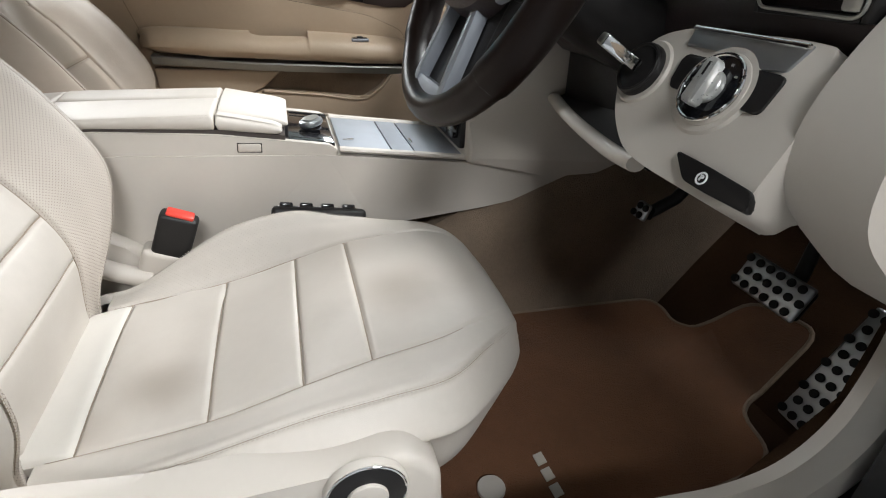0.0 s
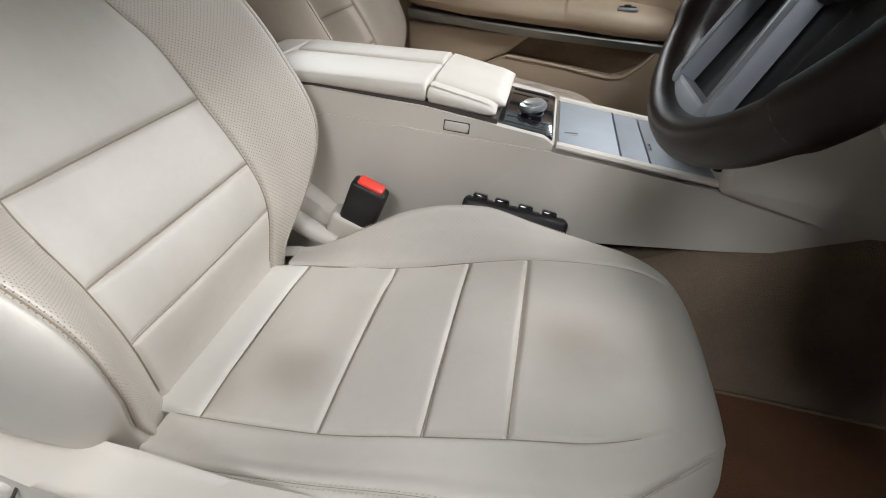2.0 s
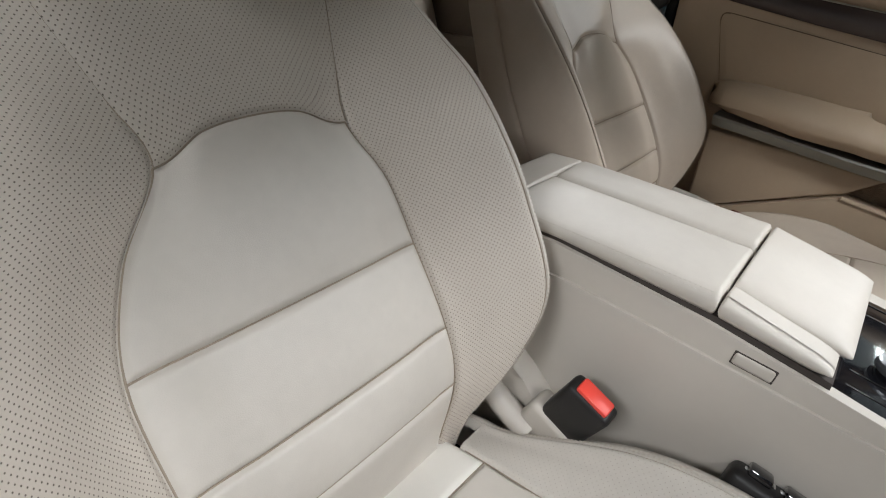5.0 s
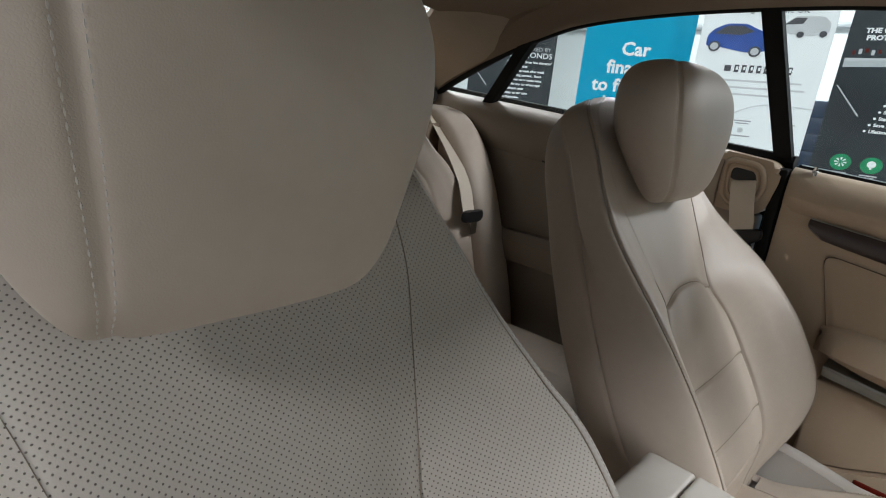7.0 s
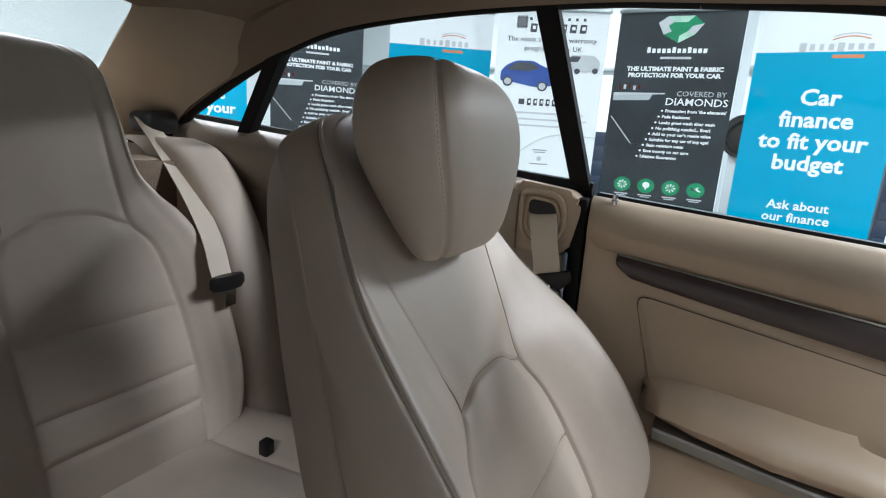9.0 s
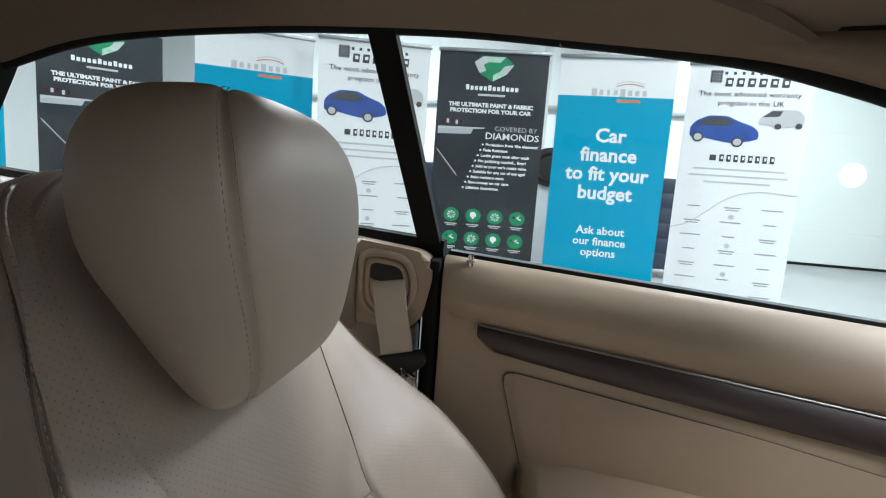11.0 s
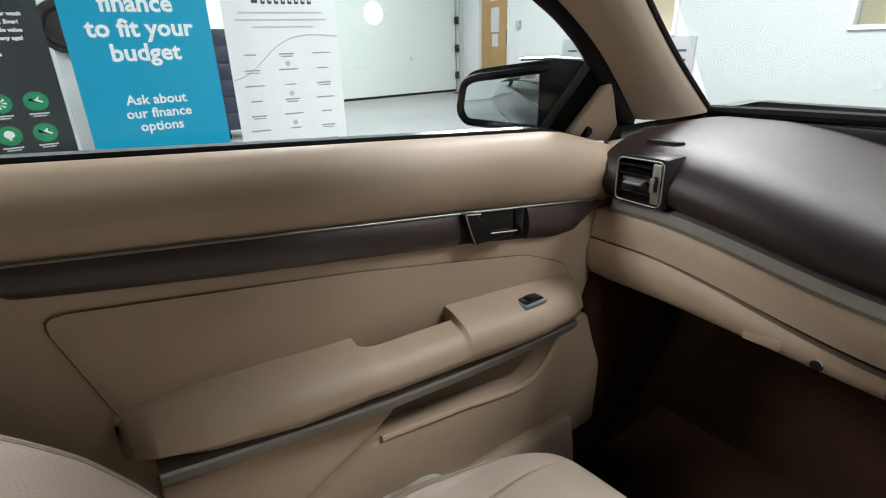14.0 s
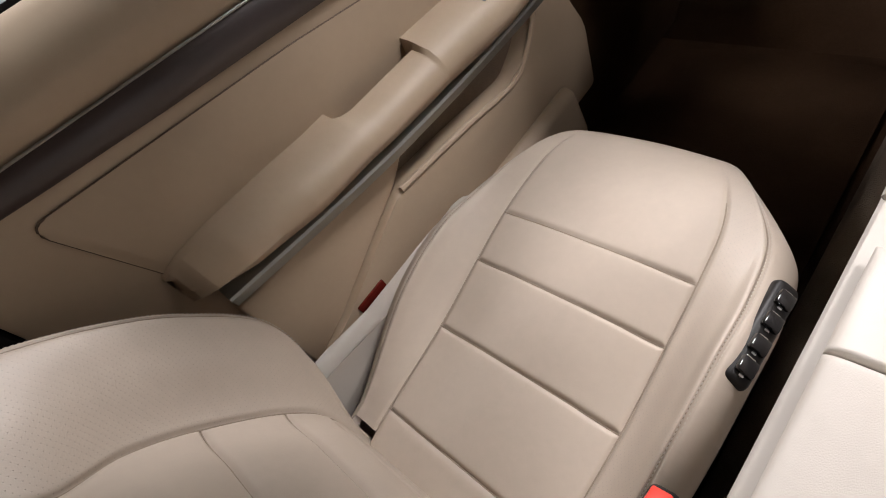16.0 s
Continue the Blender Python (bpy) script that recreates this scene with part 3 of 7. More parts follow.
        tagged(part_ob, "grey steel post by the garage wall", "post", "steel posts")
    r = thing("hose_reel", (-7.8, 0.3, 0), "wall hose reel with coiled dark hose", "hose reel")
    part("stand", box(-7.9, -7.75, 0.15, 0.45, 0, 1.2, 0.01), WALL_GREY, r)
    part("reel", disc((-7.7, 0.3, 1.4), (1, 0, 0), 0.28, 0.14, 28), BLACK, r)
    part("hose", tube([(-7.62, 0.3 + 0.2 * math.cos(q), 1.4 + 0.2 * math.sin(q)) for q in np.linspace(0, 6.28, 24, endpoint=False)], 0.03, 8, True), RUBBER, r)
    cb = thing("wall_conduit", (-10.5, 0.2, 2.5), "grey cable conduit along the garage wall", "conduit")
    part("pipe", tube([(-10.5, -8.8, 2.65), (-10.5, 3.0, 2.65)], 0.05, 8), WALL_GREY, cb)
    part("pipe", tube([(-10.5, 1.3, 0.0), (-10.5, 1.3, 5.2)], 0.04, 8), WALL_GREY, cb)


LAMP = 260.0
OFFICE_GLOW = glow("office_glow_sheet", (0.85, 0.72, 0.55), 0.55)
garage()


# ---- the car's shell ----
# Beltline and roof rail of the side that stays shut; the glass leans in between them.
def belt_z(y):
    return 1.030 - 0.073 * y


def glass_x(z):
    return -0.73 + 0.55 * (z - 1.03)


RAIL = np.array([(-1.20, 1.085), (-1.07, 1.142), (-0.83, 1.228), (-0.70, 1.266), (-0.56, 1.295), (-0.35, 1.310), (-0.14, 1.312), (0.0, 1.306), (0.17, 1.294), (0.27, 1.278), (0.395, 1.248), (0.56, 1.195), (0.75, 1.112), (0.985, 0.962)])


def shell():
    # floor pan and tunnel
    bm = prism([(-1.4, 0.22), (1.12, 0.22), (1.42, 0.52), (1.45, 0.75), (1.5, 0.75), (1.5, 0.18), (-1.4, 0.18)], "x", -0.72, 0.72, 0)
    tagged(part("floor", bm, CARPET), "dark brown carpeted car floor and toe board", "carpet", kind="structure")
    bm = ringloft([[(-0.17, y, 0.22), (-0.155, y, 0.33), (-0.135, y, z - 0.05), (-0.10, y, z), (0.10, y, z), (0.135, y, z - 0.05), (0.155, y, 0.33), (0.17, y, 0.22)] for y, z in ((-1.0, 0.40), (0.5, 0.42), (0.72, 0.52), (1.0, 0.62), (1.42, 0.66))])
    tagged(part("tunnel", bm, CARPET_GREY), "taupe carpeted transmission tunnel", "carpet", kind="structure")
    tagged(part("firewall", box(-0.745, 0.745, 1.50, 1.54, 0.18, 0.955, 0), BLACK), "black bulkhead ahead of the cabin", "car body", kind="structure")
    for s in (-1, 1):
        tagged(part("scuttle_side_" + ("right" if s > 0 else "left"), box(min(s * 0.745, s * 0.785), max(s * 0.745, s * 0.785), 0.93, 1.54, 0.18, 0.955, 0), PAINT), "black painted body side ahead of the door", "car body", kind="structure")
    # headliner: a shallow vault between the two rails
    ys = np.linspace(-0.88, 0.56, 26)
    rings = []
    for y in ys:
        zr = np.interp(y, RAIL[:, 0], RAIL[:, 1]) if y < 0.1 else np.interp(y, [0.1, 0.35, 0.56], [1.300, 1.305, 1.312])
        xr = -glass_x(zr) - 0.005
        top = 1.355 - 0.10 * max(0, -0.55 - y) - 0.11 * max(0, y - 0.3)
        row = [(xr * math.sin(q), y, zr + (top - zr) * math.cos(q) ** 0.8) for q in np.linspace(-math.pi / 2, math.pi / 2, 25)]
        row2 = [(p[0] * 1.0, p[1], p[2] + 0.035) for p in row[::-1]]
        rings.append(row + row2)
    hl = part("ceiling_headliner", ringloft(rings), HEADLINER_SHADED)
    tagged(hl, "beige cloth headliner of the car, darkened for shade", "headliner", kind="structure")
    for s in (1, -1):
        # roof rail and pillar lining
        def mir(p):
            return (p[0] * s, p[1], p[2])
        side = "left" if s == 1 else "right"
        rail = curve([(glass_x(z), y, z) for y, z in RAIL[:11]], 60)
        rings = []
        for p in rail:
            k = min(1.0, max(0.0, (0.38 - p[1]) / 0.36), max(0.0, (p[1] + 0.98) / 0.30))
            k = k * k * (3 - 2 * k)
            rings.append([mir((p[0] + dx * (k if dx > 0 else 1), p[1], p[2] + dz * (k if dx > 0 else 1))) for dx, dz in ((-0.030, -0.002), (-0.012, -0.012), (0.006, -0.008), (0.030, 0.006), (0.070, 0.030), (0.075, 0.055), (-0.02, 0.045))])
        tagged(part("roof_rail_lining", ringloft(rings), HEADLINER_SHADED), "beige cloth lining along the roof rail", "lining", kind="structure")
        seal = curve([(glass_x(z) - 0.012, y, z - 0.004) for y, z in RAIL], 70)
        tagged(part("door_seal", tube([mir(p) for p in seal], [float(np.interp(p[1], [0.4, 0.65, 0.98], [0.011, 0.013, 0.022])) for p in seal], 10), RUBBER), "black rubber door seal", "seal", kind="structure")
        # windscreen pillar: between the door seal line and the screen line
        n = 40
        lo = curve([(glass_x(z) + 0.004, y, z) for y, z in ((y, float(np.interp(y, RAIL[:, 0], RAIL[:, 1]))) for y in (0.0, 0.12, 0.24, 0.36, 0.48, 0.58, 0.70, 0.82, 0.985))], n)
        hi = curve([(-0.582, 0.0, 1.312), (-0.580, 0.12, 1.311), (-0.574, 0.25, 1.311), (-0.560, 0.38, 1.315), (-0.540, 0.49, 1.318), (-0.562, 0.58, 1.284), (-0.600, 0.708, 1.208), (-0.664, 0.946, 1.088), (-0.735, 1.24, 0.955)], n)
        net = []
        for i, (a, b) in enumerate(zip(lo, hi)):
            k = min(1.0, i / 18.0)
            net.append([mir(p) for p in (a, a * 0.84 + b * 0.16 + np.array((0.020, -0.007, -0.002)) * k, a * 0.68 + b * 0.32 + np.array((0.029, -0.011, -0.002)) * k, a * 0.50 + b * 0.50 + np.array((0.030, -0.011, 0)) * k, a * 0.30 + b * 0.70 + np.array((0.022, -0.008, 0)) * k, a * 0.12 + b * 0.88 + np.array((0.011, -0.004, 0)) * k, b)])
        fp = surface(net)

        def joint(a):
            """Where the cloth of the roof ends on the pillar: a slanting line."""
            return 19.6 + 3.6 * ((3 - np.asarray(a)) / 6) ** 0.8
        pl = thing("windscreen_pillar", mir((lo[14][0], lo[14][1], 1.2)), "beige cloth covered windscreen pillar", "pillar", kind="structure")
        part("corner_lining", sheet(lambda a, b: fp(a, joint(np.clip(a, -3, 3)) * b), -3, 3, 0.0, 1.0, 24, 60, (0, 0, 0, 0.7), depth=0.003, width=0.004, skirt=0.02, out=-s), HEADLINER_SHADED, pl, "beige cloth lining where the pillar meets the roof, browned for shade")
        part("lining", sheet(lambda a, b: fp(a, joint(np.clip(a, -3, 3)) + (39 - joint(np.clip(a, -3, 3))) * b), -3, 3, 0.0, 1.0, 24, 60, (0, 0, 0.7, 0), depth=0.003, width=0.004, skirt=0.02, out=-s), PILLAR, pl)
        if s == 1:
            # small moulded plate, lying on the cover
            loops = []
            for k, up in ((1.08, -0.003), (1.0, 0.0), (0.97, 0.0020), (0.88, 0.0026), (0.4, 0.0026)):
                q = np.linspace(0, 2 * np.pi, 28, endpoint=False)
                c_, s_ = np.cos(q), np.sin(q)
                aa = 0.60 + 0.62 * k * np.sign(c_) * abs(c_) ** 0.7
                bb = 25.5 + 1.4 * k * np.sign(s_) * abs(s_) ** 0.7
                P = fp(aa, bb)
                nn = np.cross(fp(aa + 0.05, bb) - fp(aa - 0.05, bb), fp(aa, bb + 0.05) - fp(aa, bb - 0.05))
                nn /= np.linalg.norm(nn, axis=1, keepdims=True)
                if nn[0][0] < 0:
                    nn = -nn
                loops.append(P + nn * up)
            part("emblem_plate", ringloft(loops), PILLAR, pl, "small beige moulded plate")
        sc = curve([(p[0] - 0.003, p[1] + 0.006, p[2] + 0.003) for p in hi], 30)
        tagged(part("windscreen_seal", tube([mir(p) for p in sc], 0.007, 8), RUBBER), "black windscreen edge seal", "seal", kind="structure")
        # body side below the rail at the rear, with the quarter window left open above the beltline
        bm = bmesh.new()
        for i, (y0, y1) in enumerate(zip(np.linspace(-1.45, -0.16, 12)[:-1], np.linspace(-1.45, -0.16, 12)[1:])):
            box(-0.79 * s, -0.74 * s, y0, y1, 0.2, belt_z(y0) + 0.0, 0, bm=bm)
        box(-0.80 * s, -0.745 * s, -1.5, 1.5, 0.15, 0.33, 0.0, bm=bm)
        tagged(part("body_side_" + side, bm, PAINT), "black painted car body side", "car body", kind="structure")
    # roof skin
    rings = []
    for y in np.linspace(-0.95, 0.6, 14):
        row = [(0.60 * math.sin(q), y, 1.345 + 0.065 * math.cos(q) - 0.10 * max(0, -0.5 - y) - 0.13 * max(0, y - 0.3)) for q in np.linspace(-math.pi / 2, math.pi / 2, 15)]
        rings.append(row + [(p[0], p[1], p[2] + 0.02) for p in row[::-1]])
    tagged(part("roof_skin", ringloft(rings), PAINT), "black painted car roof", "car roof", kind="structure")
    # windscreen and rear window
    rings = []
    for k in np.linspace(0, 1, 8):
        y, z = 0.52 + 0.74 * k, 1.33 - 0.375 * k
        wd = 0.50 + 0.24 * k
        row = [(wd * q, y + 0.06 * (1 - q * q), z + 0.03 * (1 - q * q)) for q in np.linspace(-1, 1, 13)]
        rings.append(row + [(p[0], p[1] + 0.002, p[2] + 0.004) for p in row[::-1]])
    tagged(part("windscreen_base_seal", tube(curve([(-0.74, 1.235, 0.958), (-0.5, 1.285, 0.958), (0, 1.31, 0.962), (0.5, 1.285, 0.958), (0.74, 1.235, 0.958)], 30), 0.013, 8), RUBBER), "black seal at the windscreen's foot", "seal", kind="structure")
    g = tagged(part("windscreen", ringloft(rings), GLASS), "clear laminated car windscreen", "windscreen", kind="structure")
    g.visible_shadow = False
    rings = []
    for k in np.linspace(0, 1, 8):
        y, z = -0.88 - 0.70 * k, 1.312 - 0.245 * k
        wd = 0.45 + 0.15 * k
        row = [(wd * q, y - 0.05 * (1 - q * q), z + 0.02 * (1 - q * q)) for q in np.linspace(-1, 1, 13)]
        rings.append(row + [(p[0], p[1] - 0.002, p[2] + 0.004) for p in row[::-1]])
    g = tagged(part("rear_window", ringloft(rings), GLASS), "clear curved rear window", "rear window", kind="structure")
    g.visible_shadow = False


shell()


# ---- seats ----
def cushion_net(cx, dy, rows, in_side, soft_out, nose=0.0, wide=1.0):
    net = []
    for y, zp, wp, wo, hb, zb in rows:
        half = {}
        wp, wo = wp * (1 + wide) / 2, wo * wide
        sh = -nose * min(1.0, max(0.0, (y - 0.48) / 0.12))
        for s in (-1, 1):
            h = hb if s == in_side else hb * soft_out
            g = wo - wp
            k = min(1.0, max(0.0, (y - 0.43) / 0.12))
            half[s] = [(wp * 0.5, zp + 0.004), (wp, zp), (wp + 0.42 * g, zp + 0.62 * h - 0.003 * k), (wo - min(0.032, 0.36 * g) - 0.006 * k, zp + h - 0.010 * k), (wo - 0.006 * k, zp + h - min(0.036, 0.45 * (zp - zb)) - 0.012 * k), (wo - 0.018 + 0.012 * k, zp - min(0.062, 0.8 * (zp - zb)) - 0.006 * k), (wo - 0.050 + 0.022 * k, zb), (wo * 0.5, zb - 0.003)]
        ring = [(cx + sh - u, y + dy, z) for u, z in half[-1][::-1]] + [(cx + sh, y + dy, zp + 0.005)] + [(cx + sh + u, y + dy, z) for u, z in half[1]]
        net.append(ring)
    return net


def back_net(cx, origin, lean, rows, toward=1, arch=(), outer=0):
    oy, oz = origin
    sn, cs = math.sin(radians(lean)), math.cos(radians(lean))

    def at(u, s, n):
        return (cx + u, oy - s * sn + n * cs, oz + s * cs + n * sn)

    net = []
    for i, (s, wp, wo, hb, th, n0, dx) in enumerate(rows):
        g = wo - wp
        lift = dict(arch).get(i, 0.0)
        sides = {}
        for sd in (-1, 1):
            if sd == outer:
                hb += 0.040 * math.exp(-(((s - 0.13) / 0.12) ** 2))
                wo += 0.030 * math.exp(-(((s - 0.06) / 0.08) ** 2))
                g = wo - wp
            k = min(1.0, wo / 0.13)
            sides[sd] = [(wp * 0.5, n0 + 0.001), (wp, n0), (wp + 0.45 * g, n0 + 0.60 * hb), (wo - 0.022 * k * k, n0 + hb), (wo, n0 + hb - 0.035 * k), (wo - 0.004 * k, min(0.6 * n0 - 0.3 * th, n0 + hb - 0.035 * k - 0.004)), (wo - 0.028 * k, -0.86 * th), (wo * 0.5, -th)]
        rise = [lift, lift * 0.7, -lift * 0.6] + [0.0] * 6
        net.append([at(dx * toward - u, s + r, n) for (u, n), r in zip(sides[-1][::-1], rise[:0:-1])] + [at(dx * toward, s + lift, n0 + 0.002)] + [at(dx * toward + u, s + r, n) for (u, n), r in zip(sides[1], rise[1:])])
    return net, at


CUSHION = [(0.00, 0.462, 0.130, 0.195, 0.004, 0.37), (0.055, 0.470, 0.136, 0.212, 0.002, 0.37), (0.107, 0.475, 0.140, 0.226, 0.000, 0.37), (0.24, 0.490, 0.143, 0.240, 0.055, 0.37),
           (0.345, 0.516, 0.143, 0.243, 0.049, 0.37), (0.423, 0.534, 0.142, 0.241, 0.016, 0.37), (0.50, 0.540, 0.138, 0.234, 0.000, 0.40), (0.560, 0.535, 0.126, 0.200, 0.002, 0.428), (0.606, 0.520, 0.104, 0.160, 0.0, 0.440), (0.634, 0.490, 0.078, 0.118, 0.0, 0.445), (0.634, 0.460, 0.062, 0.094, 0.0, 0.440), (0.605, 0.438, 0.05, 0.08, 0.0, 0.43)]
BACK = [(-0.03, 0.112, 0.150, 0.0, 0.10, -0.105, 0), (0.045, 0.124, 0.178, 0.010, 0.11, -0.060, 0), (0.112, 0.137, 0.222, 0.042, 0.12, -0.016, 0), (0.179, 0.140, 0.250, 0.070, 0.125, 0.0, 0), (0.276, 0.138, 0.256, 0.076, 0.13, 0.0, 0), (0.35, 0.122, 0.252, 0.068, 0.13, 0.0, 0),
        (0.418, 0.088, 0.243, 0.052, 0.13, 0.0, 0), (0.47, 0.100, 0.230, 0.034, 0.13, 0.0, 0), (0.535, 0.118, 0.212, 0.012, 0.13, 0.0, 0), (0.60, 0.132, 0.194, 0.002, 0.125, 0.0, 0), (0.68, 0.128, 0.170, 0.0, 0.12, 0.0, 0), (0.735, 0.108, 0.146, -0.006, 0.105, -0.004, 0), (0.765, 0.055, 0.095, -0.010, 0.085, -0.014, 0), (0.776, 0.02, 0.035, -0.004, 0.065, -0.035, 0)]
HEAD = [(0.950, 0.062, -0.141, 0.008), (0.957, 0.083, -0.140, 0.020), (0.985, 0.100, -0.143, 0.037), (1.035, 0.119, -0.1525, 0.0535), (1.085, 0.138, -0.160, 0.063), (1.135, 0.141, -0.165, 0.063), (1.172, 0.128, -0.170, 0.057), (1.198, 0.100, -0.175, 0.045), (1.212, 0.056, -0.178, 0.025), (1.216, 0.015, -0.178, 0.008)]


def front_seat(cx, dy, inner, soft_out, label, worn, lean=0.0):
    """A bucket seat; inner is the sign of x towards the console."""
    seat = thing("front_seat", (cx, 0.3 + dy, 0.27), label, "car seat", "front seats")
    fn = surface(cushion_net(cx, dy, CUSHION, inner, soft_out, 0.028 if worn else 0.016, 1.0 if worn else 0.94))
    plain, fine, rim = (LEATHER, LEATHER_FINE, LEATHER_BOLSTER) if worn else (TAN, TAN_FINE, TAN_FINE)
    hide = LEATHER_WORN if worn else plain
    cu = dict(depth=0.0042, width=0.0032)
    bk_ = dict(depth=0.0042, width=0.0034, out=-1)
    # seat cushion: strip at the bight, three flutes and the nose
    part("bight_strip", sheet(fn, -2, 2, 0.0, 2.0, 40, 20, (1, 1, 0, 1), **cu), LEATHER_PALE if worn else TAN, seat, "pale unworn leather strip" if worn else "")
    for b0, b1, p in ((2.0, 3.0, 0.0022), (3.0, 4.0, 0.0022), (4.0, 5.0, 0.0022)):
        part("cushion_flute", sheet(fn, -2, 2, b0, b1, 60, 34, (1, 1, 1, 1), puff=p, wrinkle=(0.0030 if b0 == 2.0 else 0.0012) if worn else 0.0006, **cu), hide, seat)
    part("cushion_nose", sheet(fn, -2, 2, 5.0, 11.0, 60, 76, (0.8, 0.8, 1, 0), wrinkle=0.001, fade=((6.2, 8.0), (6.2, 8.0)), **cu), hide, seat)
    for s in (-1, 1):
        def flip(a0, a1):
            return (a0, a1) if s == 1 else (-a1, -a0)
        a0, a1 = flip(2, 4)
        k = 1.0 if s == inner else 0.45
        sm = (k, k)
        part("cushion_bolster", sheet(fn, a0, a1, 1.4, 11.0, 30, 96, (*sm, 0, 0), fade=((6.2, 8.0), (7.0, 8.6)) if s == 1 else ((7.0, 8.6), (6.2, 8.0)), **cu), fine if s == inner else plain, seat, "finely perforated leather bolster" if s == inner else "")
        a0, a1 = flip(4, 7)
        sm = (k, 0) if s == 1 else (0, k)
        part("cushion_side", sheet(fn, a0, a1, 0.0, 11.0, 34, 116, (*sm, 0, 0), fade=((7.0, 8.6), (7.0, 8.6)), **cu), plain, seat)
        bb = np.linspace(1.6, 8.0, 160)
        for da in (-0.05, 0.07):
            line = fn(np.full(160, s * (4 + da)), bb)
            stitches(line, seat, lift=(0, 0, 0.0004))
    for b in (2.0, 3.0, 4.0, 5.0):
        part("flute_seam", tube(fn(np.linspace(-2, 2, 30), np.full(30, b)) - (0, 0, 0.0033), 0.0008, 6), SEAM_HIDE, seat)
    for s in (-1, 1):
        k = 1.0 if s == inner else 0.45
        part("panel_seam", tube(fn(np.full(70, s * 2.0), np.linspace(1.6, 6.6, 70)) - (0, 0, 0.0033 * k), 0.0008 * k, 6), SEAM_HIDE, seat)
        part("edge_seam", tube(fn(np.full(80, s * 4.0), np.linspace(1.5, 7.2, 80)) - (s * 0.0020 * k, 0, 0.0030 * k), 0.0007 * k, 6), SEAM_HIDE, seat)
    a0 = part("cushion_pan", box(cx - 0.20, cx + 0.20, dy + 0.02, dy + 0.49, 0.30, 0.40, 0.015), BLACK, seat)
    for sx in (-0.19, 0.19):
        part("seat_rail", box(cx + sx - 0.02, cx + sx + 0.02, dy - 0.12, dy + 0.46, 0.22, 0.31, 0.004), BLACK, seat)
    # backrest
    # the upper back stands a little off centre
    rows = [r[:2] + (r[2] + (0.018 * math.exp(-(((r[0] - 0.60) / 0.12) ** 2)) + 0.006 * math.exp(-(((r[0] - 0.26) / 0.12) ** 2)) if worn else 0.0),) + r[3:6] + (lean * min(1.0, max(0.0, (r[0] - 0.28) / 0.138)),) for r in BACK]
    net, at = back_net(cx, (0.13 + dy, 0.475), 30, rows, 1, ((5, 0.004), (6, 0.014), (7, 0.008)), 1 if worn else 0)
    fb = surface(net)
    for b0, b1, p in ((0.0, 2.0, 0.001), (2.0, 3.0, 0.004), (3.0, 4.0, 0.004), (4.0, 6.0, 0.009)):
        part("backrest_flute", sheet(fb, -2, 2, b0, b1, 56, 30 if b1 < 6 else 50, (1, 1, 1 if b0 else 0, 1), puff=p, wrinkle=0.0006, **bk_), plain, seat)
    part("backrest_yoke", sheet(fb, -2, 2, 6.0, 13.0, 50, 70, (0.3, 0.3, 0.8, 0), **bk_), rim, seat, "perforated leather upper back")
    for s in (-1, 1):
        def flip(a0, a1):
            return (a0, a1) if s == 1 else (-a1, -a0)
        a0, a1 = flip(2, 4)
        sm = (1, 1)
        part("backrest_bolster", sheet(fb, a0, a1, 0.4, 13.0, 36, 130, (*sm, 0, 0), fade=((6.0, 7.0), (99, 100)) if s == 1 else ((99, 100), (6.0, 7.0)), **bk_), rim, seat, "perforated leather bolster")
        a0, a1 = flip(4, 6)
        sm = (1, 0.8) if s == 1 else (0.8, 1)
        part("backrest_side", sheet(fb, a0, a1, 0.0, 13.0, 24, 110, (*sm, 0, 0), **bk_), plain, seat)
        bb = np.linspace(1.2, 12.0, 200)
        for da in (-0.06, 0.08):
            stitches(fb(np.full(200, s * (4 + da)), bb), seat, lift=(0, 0.0004, 0.0003))
    for s in (-1, 1):
        a0, a1 = (6, 8) if s == 1 else (-8, -6)
        part("back_shell", sheet(fb, a0, a1, 0.0, 13.0, 24, 90, (0.8 if s == 1 else 0, 0 if s == 1 else 0.8, 0, 0), **bk_), plain, seat)
    sunk = np.array((0, math.cos(radians(30)), math.sin(radians(30)))) * -0.0033
    for b in (2.0, 3.0, 4.0, 6.0):
        part("flute_seam", tube(fb(np.linspace(-2, 2, 40), np.full(40, b)) + sunk, 0.0009, 6), SEAM_HIDE, seat)
    for s in (-1, 1):
        part("panel_seam", tube(fb(np.full(60, s * 2.0), np.linspace(1.0, 6.0, 60)) + sunk, 0.0009, 6), SEAM_HIDE, seat)
        part("yoke_seam", tube(fb(np.full(60, s * 2.0), np.linspace(6.0, 12.0, 60)) + sunk * 0.25, 0.0005, 6), SEAM_HIDE, seat)
        part("edge_seam", tube(fb(np.full(110, s * 4.0), np.linspace(1.2, 12.2, 110)) + sunk * 0.8 - (s * 0.0012, 0, 0), 0.0008, 6), SEAM_HIDE, seat)
    part("back_core", ringloft([[at(u * k, s0, n0) for u, n0 in ((-wo + 0.03, -0.06), (wo - 0.03, -0.06), (wo - 0.05, -th + 0.02), (-wo + 0.05, -th + 0.02))] for s0, wo, th, k in [(r[0], r[2], r[4], 0.88) for r in BACK[2:-2]]]), BLACK, seat)
    # head restraint: a front and a rear cover that meet in a seam
    head_lean = lean + (0.017 if worn else 0.0)
    net = []
